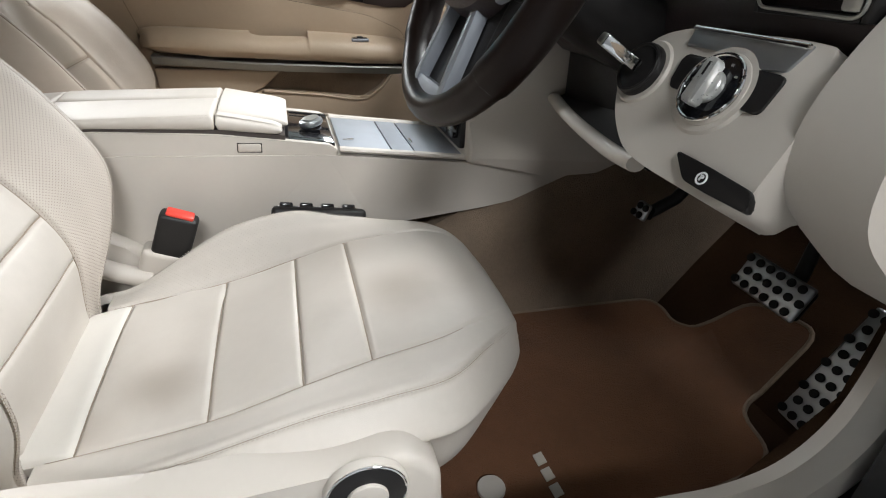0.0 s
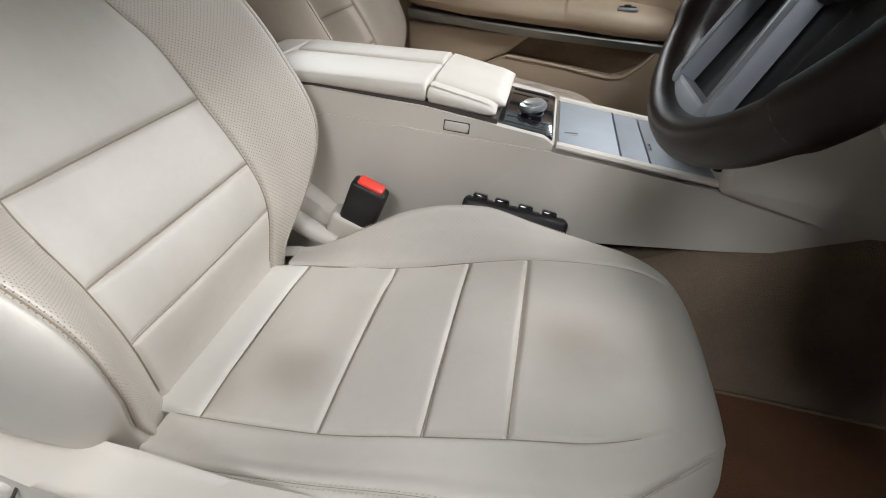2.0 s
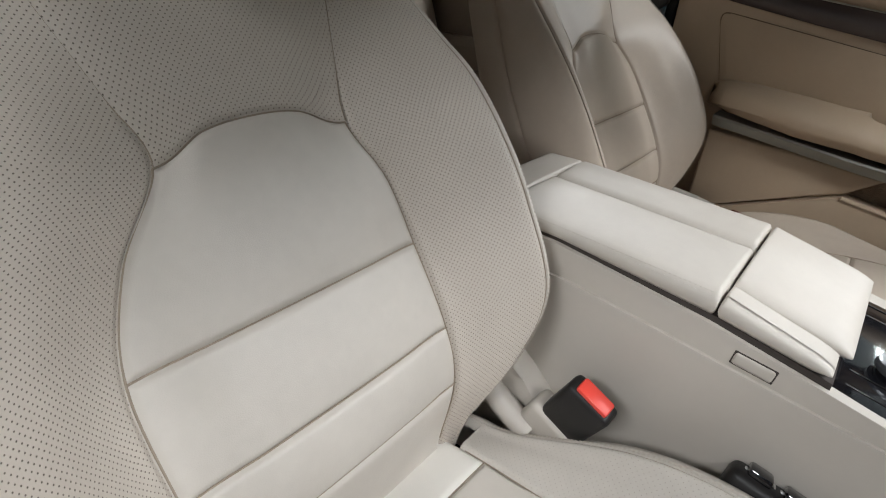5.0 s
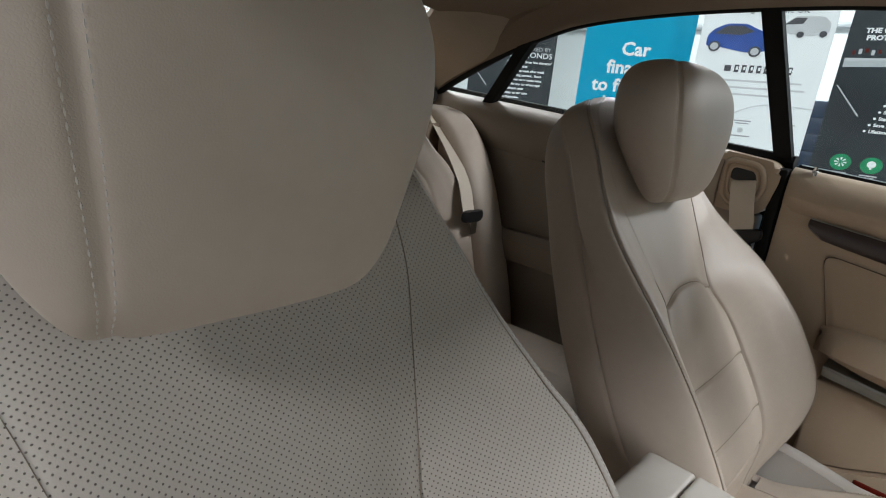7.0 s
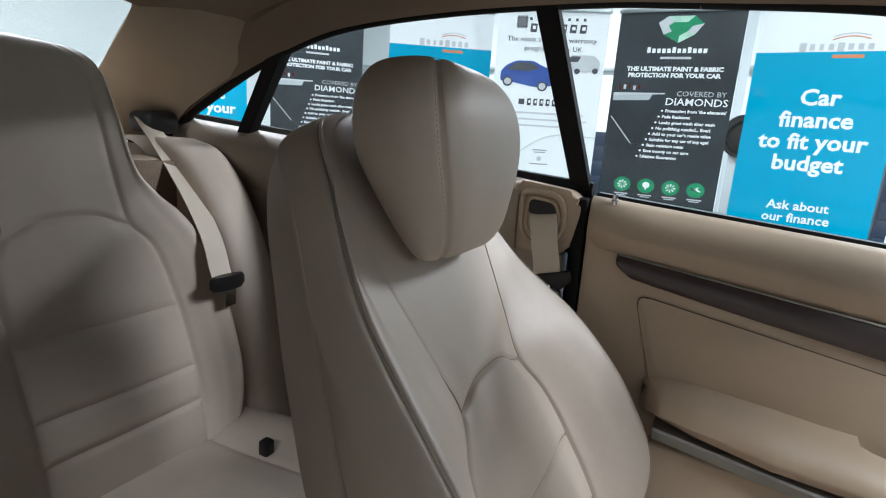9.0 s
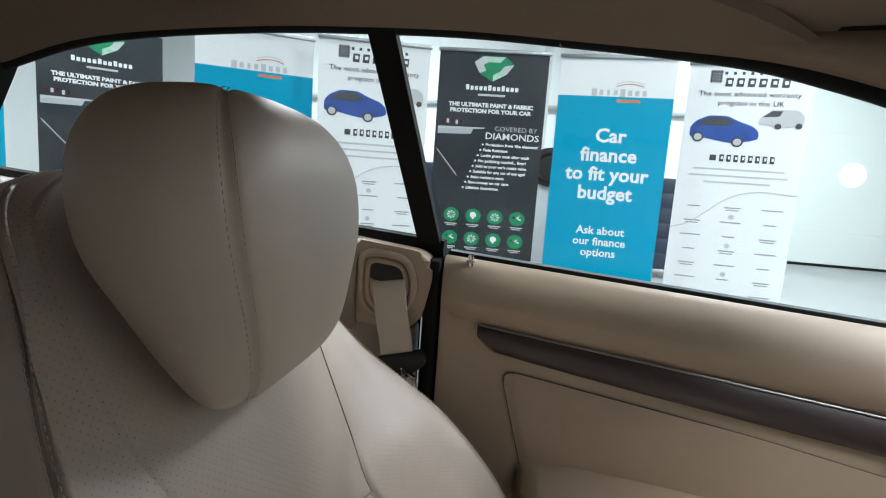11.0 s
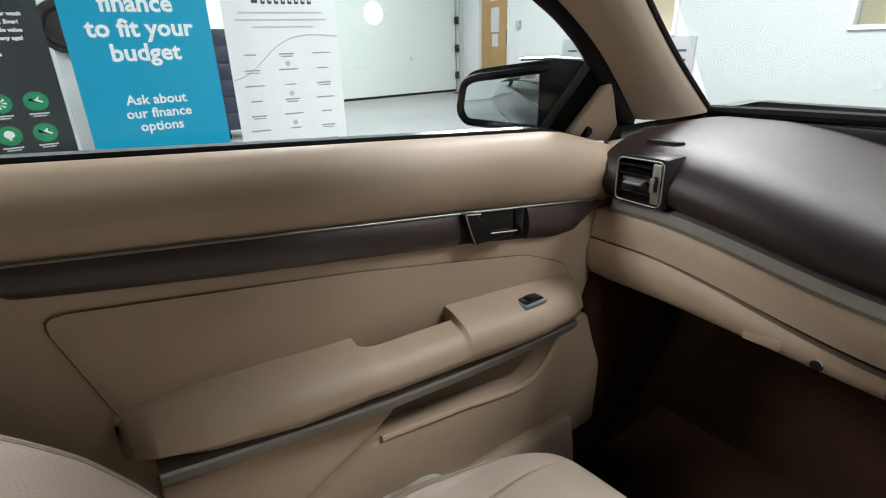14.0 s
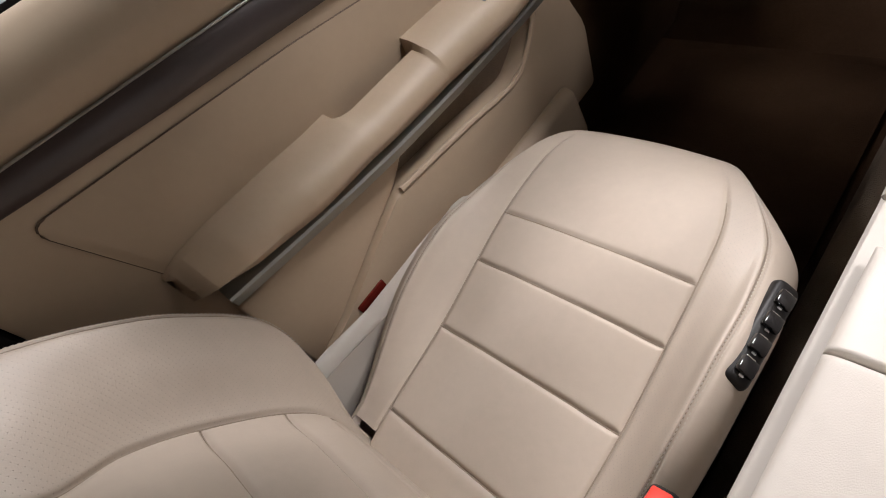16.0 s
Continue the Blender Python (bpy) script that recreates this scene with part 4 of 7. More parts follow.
    for z, w, cy, d in HEAD:
        z = (1.216 if worn else 1.196) - (1.216 - z) * (0.82 if worn else 0.81)
        if worn:
            w, cy = w * 0.92, cy + 0.007
        w += 0.002
        # the outboard seam of the worn one runs straight up, the others round the side
        q0 = math.asin(min(0.9, 0.068 / w) ** (1 / 0.66)) if worn else 2.7 * math.pi / 12
        ring = []
        for i in range(-12, 13):
            q = math.copysign(np.interp(abs(i), (0, 2.7, 12), (0, q0 if i > 0 else 2.7 * math.pi / 12, math.pi)), i)
            c, s_ = math.cos(q), math.sin(q)
            ring.append((cx + head_lean + w * (1 + 0.05 * min(0.0, c)) * math.copysign(abs(s_) ** 0.66, s_), cy + dy + d * math.copysign(abs(c) ** 0.8, c), z))
        net.append(ring)
    fh = surface(net)
    hd = dict(depth=0.003, width=0.005, out=-1)
    # on the cream driver's seat the tan puts warm bounce light into colour
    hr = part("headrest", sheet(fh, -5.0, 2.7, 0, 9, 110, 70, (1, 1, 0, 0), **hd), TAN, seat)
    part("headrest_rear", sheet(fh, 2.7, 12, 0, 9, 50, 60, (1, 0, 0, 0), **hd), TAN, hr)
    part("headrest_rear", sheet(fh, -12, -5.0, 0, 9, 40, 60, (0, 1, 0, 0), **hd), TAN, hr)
    for da in (-0.22, 0.22):
        stitches(fh(np.full(90, 2.7 + da), np.linspace(0.8, 8.6, 90)), hr, size=0.0006, mat=plain)
    for sx in (-0.06, 0.06):
        part("headrest_post", tube([(cx + head_lean + sx, -0.205 + dy, 0.95), (cx + head_lean + sx, -0.185 + dy, 1.02)], 0.006, 10), CHROME, seat)
    # switch panel on the inner flank
    x = cx + inner * (0.250 if worn else 0.215)
    tl = Matrix.Translation((x, dy + 0.395, 0.540)) @ Matrix.Rotation(radians(-9), 4, "X") @ Matrix.Rotation(radians(inner * (22 if worn else 34)), 4, "Y") @ Matrix.Scale(1.0 if worn else 0.86, 4)
    sp = part("switch_panel", box(-0.017, 0.017, -0.080, 0.080, -0.030, 0.0085, 0.009, 3, tl), BLACK, seat, "black seat switch panel")
    for y in (-0.055, -0.022, 0.014, 0.050):
        part("switch_key", box(-0.011, 0.011, y - 0.012, y + 0.010, 0.006, 0.0155, 0.003, 2, tl), GLOSS, sp)
        part("switch_mark", box(-0.006, 0.006, y + 0.011, y + 0.014, 0.0075, 0.0100, 0.0005, 1, tl), CHROME, sp)
        part("switch_mark", box(-0.003, 0.003, y - 0.0145, y - 0.0120, 0.0075, 0.0095, 0.0005, 1, tl), BAN_WHITE, sp)
    # belt buckle on its stalk
    bx = cx + inner * 0.218
    ang = Matrix.Translation((bx, dy + 0.166, 0.535)) @ Matrix.Rotation(radians(-24), 4, "X") @ Matrix.Rotation(radians(inner * -8), 4, "Y")
    bk = part("buckle", box(-0.014, 0.014, -0.028, 0.028, -0.035, 0.048, 0.007, 3, ang), BLACK, seat, "black belt buckle")
    part("buckle_sleeve", box(-0.018, 0.018, -0.040, 0.033, -0.12, -0.022, 0.009, 3, ang), PLASTIC, seat, "cream plastic buckle sleeve")
    part("anchor_cover", tube([(bx - inner * 0.006, dy + 0.12, 0.47), (bx - inner * 0.004, dy + 0.07, 0.492), (bx, dy + 0.01, 0.53), (bx, dy - 0.04, 0.56)], 0.016, 10), PLASTIC, seat)
    part("release_button", box(-0.010, 0.010, -0.020, 0.020, 0.046, 0.053, 0.003, 2, ang), RED, bk, "red release button")
    part("buckle_stalk", box(-0.006, 0.006, -0.012, 0.012, -0.2, -0.07, 0.003, 2, ang), BLACK, seat)
    part("hinge_cover", prism([(dy - 0.06, 0.40), (dy + 0.13, 0.40), (dy + 0.15, 0.47), (dy + 0.09, 0.52), (dy + 0.03, 0.575), (dy - 0.06, 0.59)], "x", x - 0.022, x + 0.016, 0.014, 3), PLASTIC, seat)
    # plastic valance on the outer flank
    o = cx - inner * 0.246
    pts = [(-0.12, 0.600), (-0.02, 0.567), (0.06, 0.535), (0.113, 0.518), (0.20, 0.515), (0.36, 0.515), (0.42, 0.520), (0.446, 0.512), (0.470, 0.482), (0.472, 0.40), (0.43, 0.35), (-0.12, 0.35)]
    drop = 0.0 if worn else 0.020
    sv = part("side_valance", prism([(y + dy, z - drop) for y, z in pts], "x", o - (0.028 if worn else 0.016), o + 0.022, 0.012, 4), PLASTIC, seat, "cream plastic seat side cover")
    side = o - inner * 0.022
    wide = 0.0265 if worn else 0.0175
    vp = part("valance_panel", prism([(dy - 0.115, 0.588 - drop), (dy - 0.03, 0.560 - drop), (dy + 0.045, 0.531 - drop), (dy + 0.02, 0.47), (dy - 0.115, 0.47)], "x", o - wide, o + 0.0265, 0.010, 3), PLASTIC, sv)
    face = o - inner * (wide if inner > 0 else 0.0265)
    part("panel_gap", tube([(o + inner * 0.02, dy + 0.046, 0.5315 - drop), (face + inner * 0.008, dy + 0.046, 0.5315 - drop), (face, dy + 0.043, 0.522 - drop), (face, dy + 0.021, 0.471)], 0.0016, 6), SEAM_DARK, vp)
    if not worn:
        return seat
    bz = part("lumbar_dial", disc((side - inner * 0.005, dy + 0.393, 0.492), (-inner, 0, 0.0), 0.040, 0.010, 40), PLASTIC, sv, "dark dial with a thin chrome ring")
    part("dial_ring", tube([(side - inner * 0.0105, dy + 0.393 + 0.0375 * math.cos(q), 0.492 + 0.0375 * math.sin(q)) for q in np.linspace(0, 6.2832, 48, endpoint=False)], 0.0014, 8, True, up=(1, 0, 0)), CHROME, bz)
    part("dial_face", disc((side - inner * 0.0085, dy + 0.393, 0.492), (-inner, 0, 0), 0.037, 0.005, 40, 0.001), BLACK, bz)
    part("dial_centre", disc((side - inner * 0.0125, dy + 0.393, 0.489), (-inner, 0, 0), 0.020, 0.006, 32), PLASTIC, bz)
    return seat


front_seat(0.383, 0.0, -1, 0.35, "cream leather driver's seat, cushion creased and soiled", 1, -0.022)
front_seat(-0.373, -0.07, 1, 0.85, "cream leather passenger seat, clean and smooth", 0)

REAR_BACK = [(-0.04, 0.128, 0.22, 0.0, 0.10, 0, 0), (0.03, 0.135, 0.232, 0.012, 0.12, 0, 0), (0.09, 0.138, 0.238, 0.026, 0.14, 0, 0), (0.16, 0.138, 0.240, 0.030, 0.15, 0, 0), (0.285, 0.134, 0.238, 0.030, 0.15, 0, 0.008), (0.40, 0.125, 0.225, 0.026, 0.15, 0, 0.022), (0.458, 0.095, 0.206, 0.018, 0.15, 0, 0.030), (0.50, 0.090, 0.176, 0.010, 0.14, 0, 0.034), (0.55, 0.090, 0.154, 0.004, 0.14, 0, 0.038), (0.64, 0.090, 0.148, 0.0, 0.14, 0, 0.042), (0.72, 0.082, 0.139, -0.006, 0.13, 0, 0.044), (0.756, 0.060, 0.108, -0.010, 0.10, -0.01, 0.044), (0.770, 0.015, 0.030, -0.004, 0.06, -0.03, 0.044)]
REAR_CUSH = [(-0.06, 0.485, 0.135, 0.26, 0.01, 0.30), (0.0, 0.490, 0.137, 0.27, 0.02, 0.30), (0.12, 0.492, 0.140, 0.272, 0.03, 0.30), (0.26, 0.505, 0.140, 0.272, 0.028, 0.30), (0.40, 0.520, 0.140, 0.27, 0.015, 0.30), (0.47, 0.505, 0.13, 0.26, 0.0, 0.31), (0.485, 0.45, 0.12, 0.25, 0.0, 0.32), (0.475, 0.39, 0.12, 0.25, 0.0, 0.33)]


def rear_seat(cx, label):
    seat = thing("bench_seat", (cx, -0.6, 0.27), label, "car seat", "rear seats")
    cu = dict(depth=0.004, width=0.007, out=-1)
    net, at = back_net(cx, (-0.76, 0.485), 14, REAR_BACK, 1 if cx < 0 else -1, ((5, 0.004), (6, 0.014), (7, 0.008)))
    fb = surface(net)
    for b0, b1, p in ((0.0, 2.0, 0.002), (2.0, 3.0, 0.004), (3.0, 4.0, 0.005), (4.0, 6.0, 0.006)):
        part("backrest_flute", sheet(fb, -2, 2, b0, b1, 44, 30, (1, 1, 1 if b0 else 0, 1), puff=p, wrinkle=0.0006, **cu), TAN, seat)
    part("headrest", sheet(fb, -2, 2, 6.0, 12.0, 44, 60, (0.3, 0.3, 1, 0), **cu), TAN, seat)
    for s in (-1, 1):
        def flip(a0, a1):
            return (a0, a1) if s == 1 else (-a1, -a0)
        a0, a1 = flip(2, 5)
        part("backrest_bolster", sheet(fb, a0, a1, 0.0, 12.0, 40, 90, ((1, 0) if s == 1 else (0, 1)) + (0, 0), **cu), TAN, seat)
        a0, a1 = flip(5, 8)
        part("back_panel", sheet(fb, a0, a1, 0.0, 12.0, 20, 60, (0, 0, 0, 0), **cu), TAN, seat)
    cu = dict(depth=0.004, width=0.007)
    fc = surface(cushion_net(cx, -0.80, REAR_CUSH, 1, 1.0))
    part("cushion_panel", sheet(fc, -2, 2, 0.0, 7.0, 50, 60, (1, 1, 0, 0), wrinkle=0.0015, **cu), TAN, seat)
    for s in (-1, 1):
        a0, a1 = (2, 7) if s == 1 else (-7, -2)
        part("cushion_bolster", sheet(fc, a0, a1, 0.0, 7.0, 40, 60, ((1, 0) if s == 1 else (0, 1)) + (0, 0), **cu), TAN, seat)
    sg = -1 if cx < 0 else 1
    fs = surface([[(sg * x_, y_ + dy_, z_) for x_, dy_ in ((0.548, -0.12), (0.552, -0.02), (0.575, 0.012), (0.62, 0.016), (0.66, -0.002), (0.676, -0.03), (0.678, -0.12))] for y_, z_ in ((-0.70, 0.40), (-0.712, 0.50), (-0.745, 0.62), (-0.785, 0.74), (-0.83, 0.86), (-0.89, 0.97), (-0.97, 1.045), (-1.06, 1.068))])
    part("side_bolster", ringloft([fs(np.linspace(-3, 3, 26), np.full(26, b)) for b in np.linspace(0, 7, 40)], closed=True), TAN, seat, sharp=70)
    bx = cx - 0.15 if cx < 0 else cx + 0.15
    part("buckle", box(bx - 0.011, bx + 0.011, -0.632, -0.610, 0.500, 0.530, 0.004), BLACK, seat, "black belt buckle in the seat")
    return seat


rear_seat(-0.318, "cream leather rear seat with fluted back")
rear_seat(0.318, "cream leather rear seat with fluted back")
bm = prism([(-0.86, 0.30), (-0.86, 0.62), (-0.70, 0.60), (-0.36, 0.52), (-0.35, 0.30)], "x", -0.045, 0.045, 0.02, 3)
tagged(part("rear_divider", bm, PLASTIC), "cream divider between the rear seats", "divider")


def seat_divider():
    t = thing("upholstered_divider", (0, -0.93, 0.43), "tan leather divider panel between the two rear seats", "divider")
    part("pad", box(-0.17, 0.17, -0.966, -0.908, 0.43, 1.034, 0.022, 4), TAN, t)
    part("seam", tube([(-0.15, -0.9075, 0.80), (0.15, -0.9075, 0.80)], 0.0012, 6), THREAD, t)


seat_divider()


# ---- passenger door, shut ----
def rounded(pts, r=0.03, n=6):
    """A polygon with its corners rounded."""
    out = []
    k = len(pts)
    for i in range(k):
        p, a, b = (np.array(pts[j % k], float) for j in (i, i - 1, i + 1))
        ra, rb = min(r, np.linalg.norm(a - p) * 0.45), min(r, np.linalg.norm(b - p) * 0.45)
        q0, q1 = p + (a - p) / np.linalg.norm(a - p) * ra, p + (b - p) / np.linalg.norm(b - p) * rb
        for t in np.linspace(0, 1, n):
            out.append(tuple((1 - t) ** 2 * q0 + 2 * t * (1 - t) * p + t * t * q1))
    return out


def belt(y):
    return belt_z(y) - 0.007 - 0.30 * max(0, y - 0.70) ** 1.2


def trim_top(y):
    return 0.9385 - 0.117 * y - 0.008 * max(0, y - 0.5)


def trim_low(y):
    return float(np.interp(y, [-0.07, -0.045, 0.0, 0.15, 0.51, 0.68, 0.735, 0.775, 0.80], [0.925, 0.911, 0.903, 0.879, 0.828, 0.798, 0.798, 0.822, 0.846]))


def quarter_pane(m_):
    rings = []
    for t in np.linspace(0, 1, 26):
        yb, yt = -0.155 - 0.98 * t, -0.205 - 0.93 * t
        zb, zt = belt_z(yb) - 0.01, float(np.interp(yt, RAIL[:, 0], RAIL[:, 1])) - 0.002
        zt = max(zt, zb + 0.004)
        rings.append([(m_ * (glass_x(z) - o), y, z) for y, z, o in ((yb, zb, 0.016), (yt, zt, 0.016), (yt, zt, 0.020), (yb, zb, 0.020))])
    return ringloft(rings)


def passenger_door():
    d = thing("door_2", (-0.72, 0.35, 0.33), "beige passenger door, shut, with veneer strip and armrest", "car door", kind="structure")
    ys = np.linspace(-0.125, 0.90, 40)
    part("outer_skin", prism([(-0.14, 0.20)] + [(y, belt(y) - 0.02) for y in ys] + [(1.05, 0.80), (1.05, 0.20)], "x", -0.82, -0.757, 0.004), PAINT, d)
    part("inner_panel", prism([(-0.125, 0.34)] + [(y, belt(y) - 0.05) for y in ys] + [(0.90, 0.34)], "x", -0.755, -0.692, 0.004), VINYL, d)
    # padded upper part under the glass
    rings = []
    for y in ys:
        t, b = belt(y), trim_top(y) + 0.002
        e = min(1.0, (y + 0.125) / 0.02 + 0.3)
        rings.append([(x if x < -0.70 else -0.70 + (x + 0.70) * e, y, z) for x, z in ((-0.742, t - 0.012), (-0.736, t + 0.001), (-0.715, t + 0.003), (-0.698, t - 0.006), (-0.683, t - 0.024), (-0.674, t - 0.048), (-0.674, (t + b) / 2 - 0.012), (-0.680, b + 0.012), (-0.690, b), (-0.742, b))])
    part("upper_pad", ringloft(rings), VINYL, d, "padded beige vinyl sill")
    part("glass_wiper", ringloft([[(x, y, belt(y) + z) for x, z in ((-0.752, -0.02), (-0.752, 0.004), (-0.743, 0.006), (-0.739, 0.0), (-0.739, -0.02))] for y in ys]), RUBBER, d)
    part("outer_strip", ringloft([[(x, y, belt(y) + z) for x, z in ((-0.772, -0.02), (-0.772, 0.003), (-0.766, 0.006), (-0.760, 0.003), (-0.757, -0.02))] for y in ys]), CHROME, d)
    # veneer strip
    yt = np.concatenate([-0.070 + 0.030 * (1 - np.cos(np.linspace(0, math.pi / 2, 10))), np.linspace(-0.030, 0.469, 24)])
    yf = np.linspace(0.612, 0.80, 24)

    def strip(yy):
        rings = []
        for y in yy:
            t, b = trim_top(y), min(trim_low(y), trim_top(y) - 0.002)
            if y < -0.040:
                # the rear end narrows in a round from its upper corner
                b = t - (t - b) * (0.70 + 0.30 * math.sqrt(max(0.0, 1 - ((-0.040 - y) / 0.030) ** 2)))
            h = (t - b) / 2
            rings.append([(-0.695, y, t), (-0.686, y, t), (-0.680, y, t - h * 0.4), (-0.678, y, t - h), (-0.680, y, t - h * 1.6), (-0.687, y, b), (-0.695, y, b)])
        return ringloft(rings)
    tr = part("veneer_strip", strip(yt), WOOD, d, "dark brown veneer trim strip")
    part("veneer_end", strip(yf), WOOD, d, "dark brown veneer trim end")
    part("strip_edge", tube([(-0.684, y, trim_top(y) + 0.0015) for y in np.linspace(-0.068, 0.79, 40)], 0.0016, 6), SATIN, tr)
    # handle in its recess
    part("handle_recess", prism([(0.469, trim_low(0.469) + 0.001), (0.612, trim_low(0.612) + 0.001), (0.612, trim_top(0.612) - 0.001), (0.469, trim_top(0.469) - 0.001)], "x", -0.715, -0.6865, 0.002), BLACK, d)
    h = part("door_handle", prism([(0.472, 0.886), (0.500, 0.882), (0.518, 0.847), (0.575, 0.839), (0.575, 0.830), (0.492, 0.832)], "x", -0.690, -0.672, 0.004, 3), BLACK, d)
    part("handle_edge", tube(curve([(-0.671, 0.474, 0.885), (-0.671, 0.482, 0.860), (-0.671, 0.493, 0.832)], 8), 0.0011, 6), SATIN, h)
    part("handle_edge", tube([(-0.670, 0.522, 0.846), (-0.670, 0.576, 0.8385)], 0.0012, 6), SATIN, h)
    part("handle_edge", tube([(-0.671, 0.474, 0.885), (-0.671, 0.502, 0.881)], 0.0012, 6), SATIN, h)
    part("lock_button", box(-0.69, -0.683, 0.585, 0.606, 0.823, 0.868, 0.003), GLOSS, h)
    # stitched insert above the armrest
    ins = rounded([(-0.034, 0.887), (0.30, 0.838), (0.62, 0.778), (0.72, 0.735), (0.742, 0.69), (0.70, 0.655), (0.022, 0.692)], 0.022)
    part("insert_panel", prism(ins, "x", -0.705, -0.6885, 0.003), VINYL, d)
    part("insert_seam", tube([(-0.690, y, z) for y, z in ins], 0.0014, 6, True), SEAM_BROWN, d)
    # armrest with its pull
    rings = []
    for y, zt, zb, pro, dip in ((-0.002, 0.735, 0.695, 0.010, 0), (0.008, 0.742, 0.690, 0.030, 0), (0.030, 0.746, 0.684, 0.048, 0), (0.08, 0.746, 0.677, 0.064, 0), (0.18, 0.739, 0.664, 0.074, 0), (0.24, 0.733, 0.660, 0.074, 0), (0.282, 0.731, 0.658, 0.074, 0), (0.296, 0.728, 0.656, 0.074, 0.008), (0.312, 0.726, 0.654, 0.074, 0.013),
                                (0.40, 0.722, 0.647, 0.074, 0.013), (0.438, 0.720, 0.645, 0.074, 0.013), (0.443, 0.726, 0.645, 0.074, 0), (0.52, 0.720, 0.638, 0.076, 0), (0.60, 0.713, 0.631, 0.074, 0), (0.68, 0.704, 0.625, 0.064, 0), (0.72, 0.697, 0.624, 0.050, 0), (0.742, 0.685, 0.628, 0.025, 0), (0.748, 0.672, 0.640, 0.008, 0)):
        o = -0.690 + pro
        zb += 0.017
        rings.append([(-0.692, y, zt + 0.014 - 3.2 * dip), (-0.690 + pro * 0.26, y, zt + 0.011 - 3.4 * dip), (-0.690 + pro * 0.32, y, zt + 0.010 - 0.3 * dip), (o - 0.020, y, zt - 0.001), (o - 0.006, y, zt - 0.014), (o, y, zt - 0.032), (o - 0.003, y, zb + 0.018), (o - 0.014, y, zb + 0.004), (-0.690 + pro * 0.4, y, zb), (-0.692, y, zb)])
    ya = np.array([r[0][1] for r in rings])
    yy = np.sort(np.concatenate([np.linspace(-0.002, 0.748, 70), ya]))
    fine = [np.stack([np.interp(yy, ya, [r[k][c_] for r in rings]) for c_ in range(3)], 1) for k in range(10)]
    ar = part("armrest", ringloft([[fine[k][i] for k in range(10)] for i in range(len(yy))]), VINYL, d, "padded beige armrest", sharp=50)
    sw = part("window_switch", box(-0.663, -0.631, 0.564, 0.614, 0.7125, 0.7205, 0.003, 2, Matrix.Translation((0, 0, 0))), ALU_DARK, ar, "window switch in a thin metal frame")
    part("switch_key", box(-0.659, -0.635, 0.568, 0.610, 0.718, 0.7225, 0.003), GLOSS, sw)
    part("switch_rocker", box(-0.655, -0.640, 0.580, 0.598, 0.721, 0.726, 0.003), BLACK, sw)
    # satin strip under the armrest
    rings = []
    for y in np.linspace(0.025, 0.715, 30):
        z = float(np.interp(y, [0.025, 0.3, 0.72], [0.692, 0.666, 0.636]))
        k = 0.75 + 0.25 * math.sin(math.pi * min(1, max(0, (y - 0.02) / 0.7)))
        o = -0.692 + 0.062 * k
        rings.append([(-0.692, y, z), (o, y, z - 0.001), (o + 0.002, y, z - 0.005), (o - 0.008, y, z - 0.024), (-0.692, y, z - 0.028)])
    part("satin_strip", ringloft(rings), SATIN, d, "satin silver strip under the armrest")
    # lower part: flat panel, bin with its dark mouth, ledge
    part("lower_panel", prism([(0.02, 0.655), (0.355, 0.634), (0.298, 0.588), (0.10, 0.50), (0.02, 0.47)], "x", -0.70, -0.664, 0.006, 3), VINYL, d)
    part("bin_mouth", prism([(0.29, 0.65), (0.72, 0.64), (0.70, 0.53), (0.29, 0.54)], "x", -0.700, -0.690, 0.002), CARPET_GREY, d)
    bin_ = rounded([(-0.02, 0.46), (0.10, 0.495), (0.298, 0.586), (0.45, 0.566), (0.590, 0.545), (0.645, 0.575), (0.690, 0.625), (0.75, 0.64), (0.80, 0.50), (0.80, 0.36), (-0.02, 0.36)], 0.018, 4)
    bn = part("door_bin", prism(bin_, "x", -0.70, -0.652, 0.007, 3), VINYL, d, "beige moulded door bin")
    part("bin_ledge", tube(curve([(-0.654, 0.298, 0.583), (-0.654, 0.45, 0.564), (-0.654, 0.585, 0.544), (-0.654, 0.644, 0.574), (-0.657, 0.688, 0.622)], 50), 0.0055, 8), VINYL, bn)
    part("red_reflector", box(-0.658, -0.649, 0.122, 0.182, 0.478, 0.496, 0.003), RED_DARK, d, "dark red reflector strip")
    # lock pin
    p = part("lock_pin", tube([(-0.704, -0.088, 1.01), (-0.704, -0.088, 1.041)], 0.0045, 12), CHROME, d, "chrome lock pin")
    part("pin_collar", disc((-0.704, -0.088, belt(-0.088) + 0.0025), (0, 0, 1), 0.0065, 0.004, 24), SATIN, p)
    # glass, its upright and the mirror corner
    def pane(y0, y1, ytop0, m_=1, n=26, end=None):
        """Glass between beltline and roof rail, leaning in."""
        rings = []
        for t in np.linspace(0, 1, n):
            yb, yt = y0 + (y1 - y0) * t, ytop0 + (y1 - ytop0) * t
            zb, zt = belt_z(yb) - 0.02, float(np.interp(yt, RAIL[:, 0], RAIL[:, 1])) - 0.002
            zt = max(zt, zb + 0.004)
            rings.append([(m_ * (glass_x(z) - o), y, z) for y, z, o in ((yb, zb, 0.016), (yt, zt, 0.016), (yt, zt, 0.020), (yb, zb, 0.020))])
        return ringloft(rings)
    bm = pane(-0.138, 0.86, -0.192)
    g = part("door_glass", bm, GLASS, d, "clear side window", smooth=False)
    g.visible_shadow = False
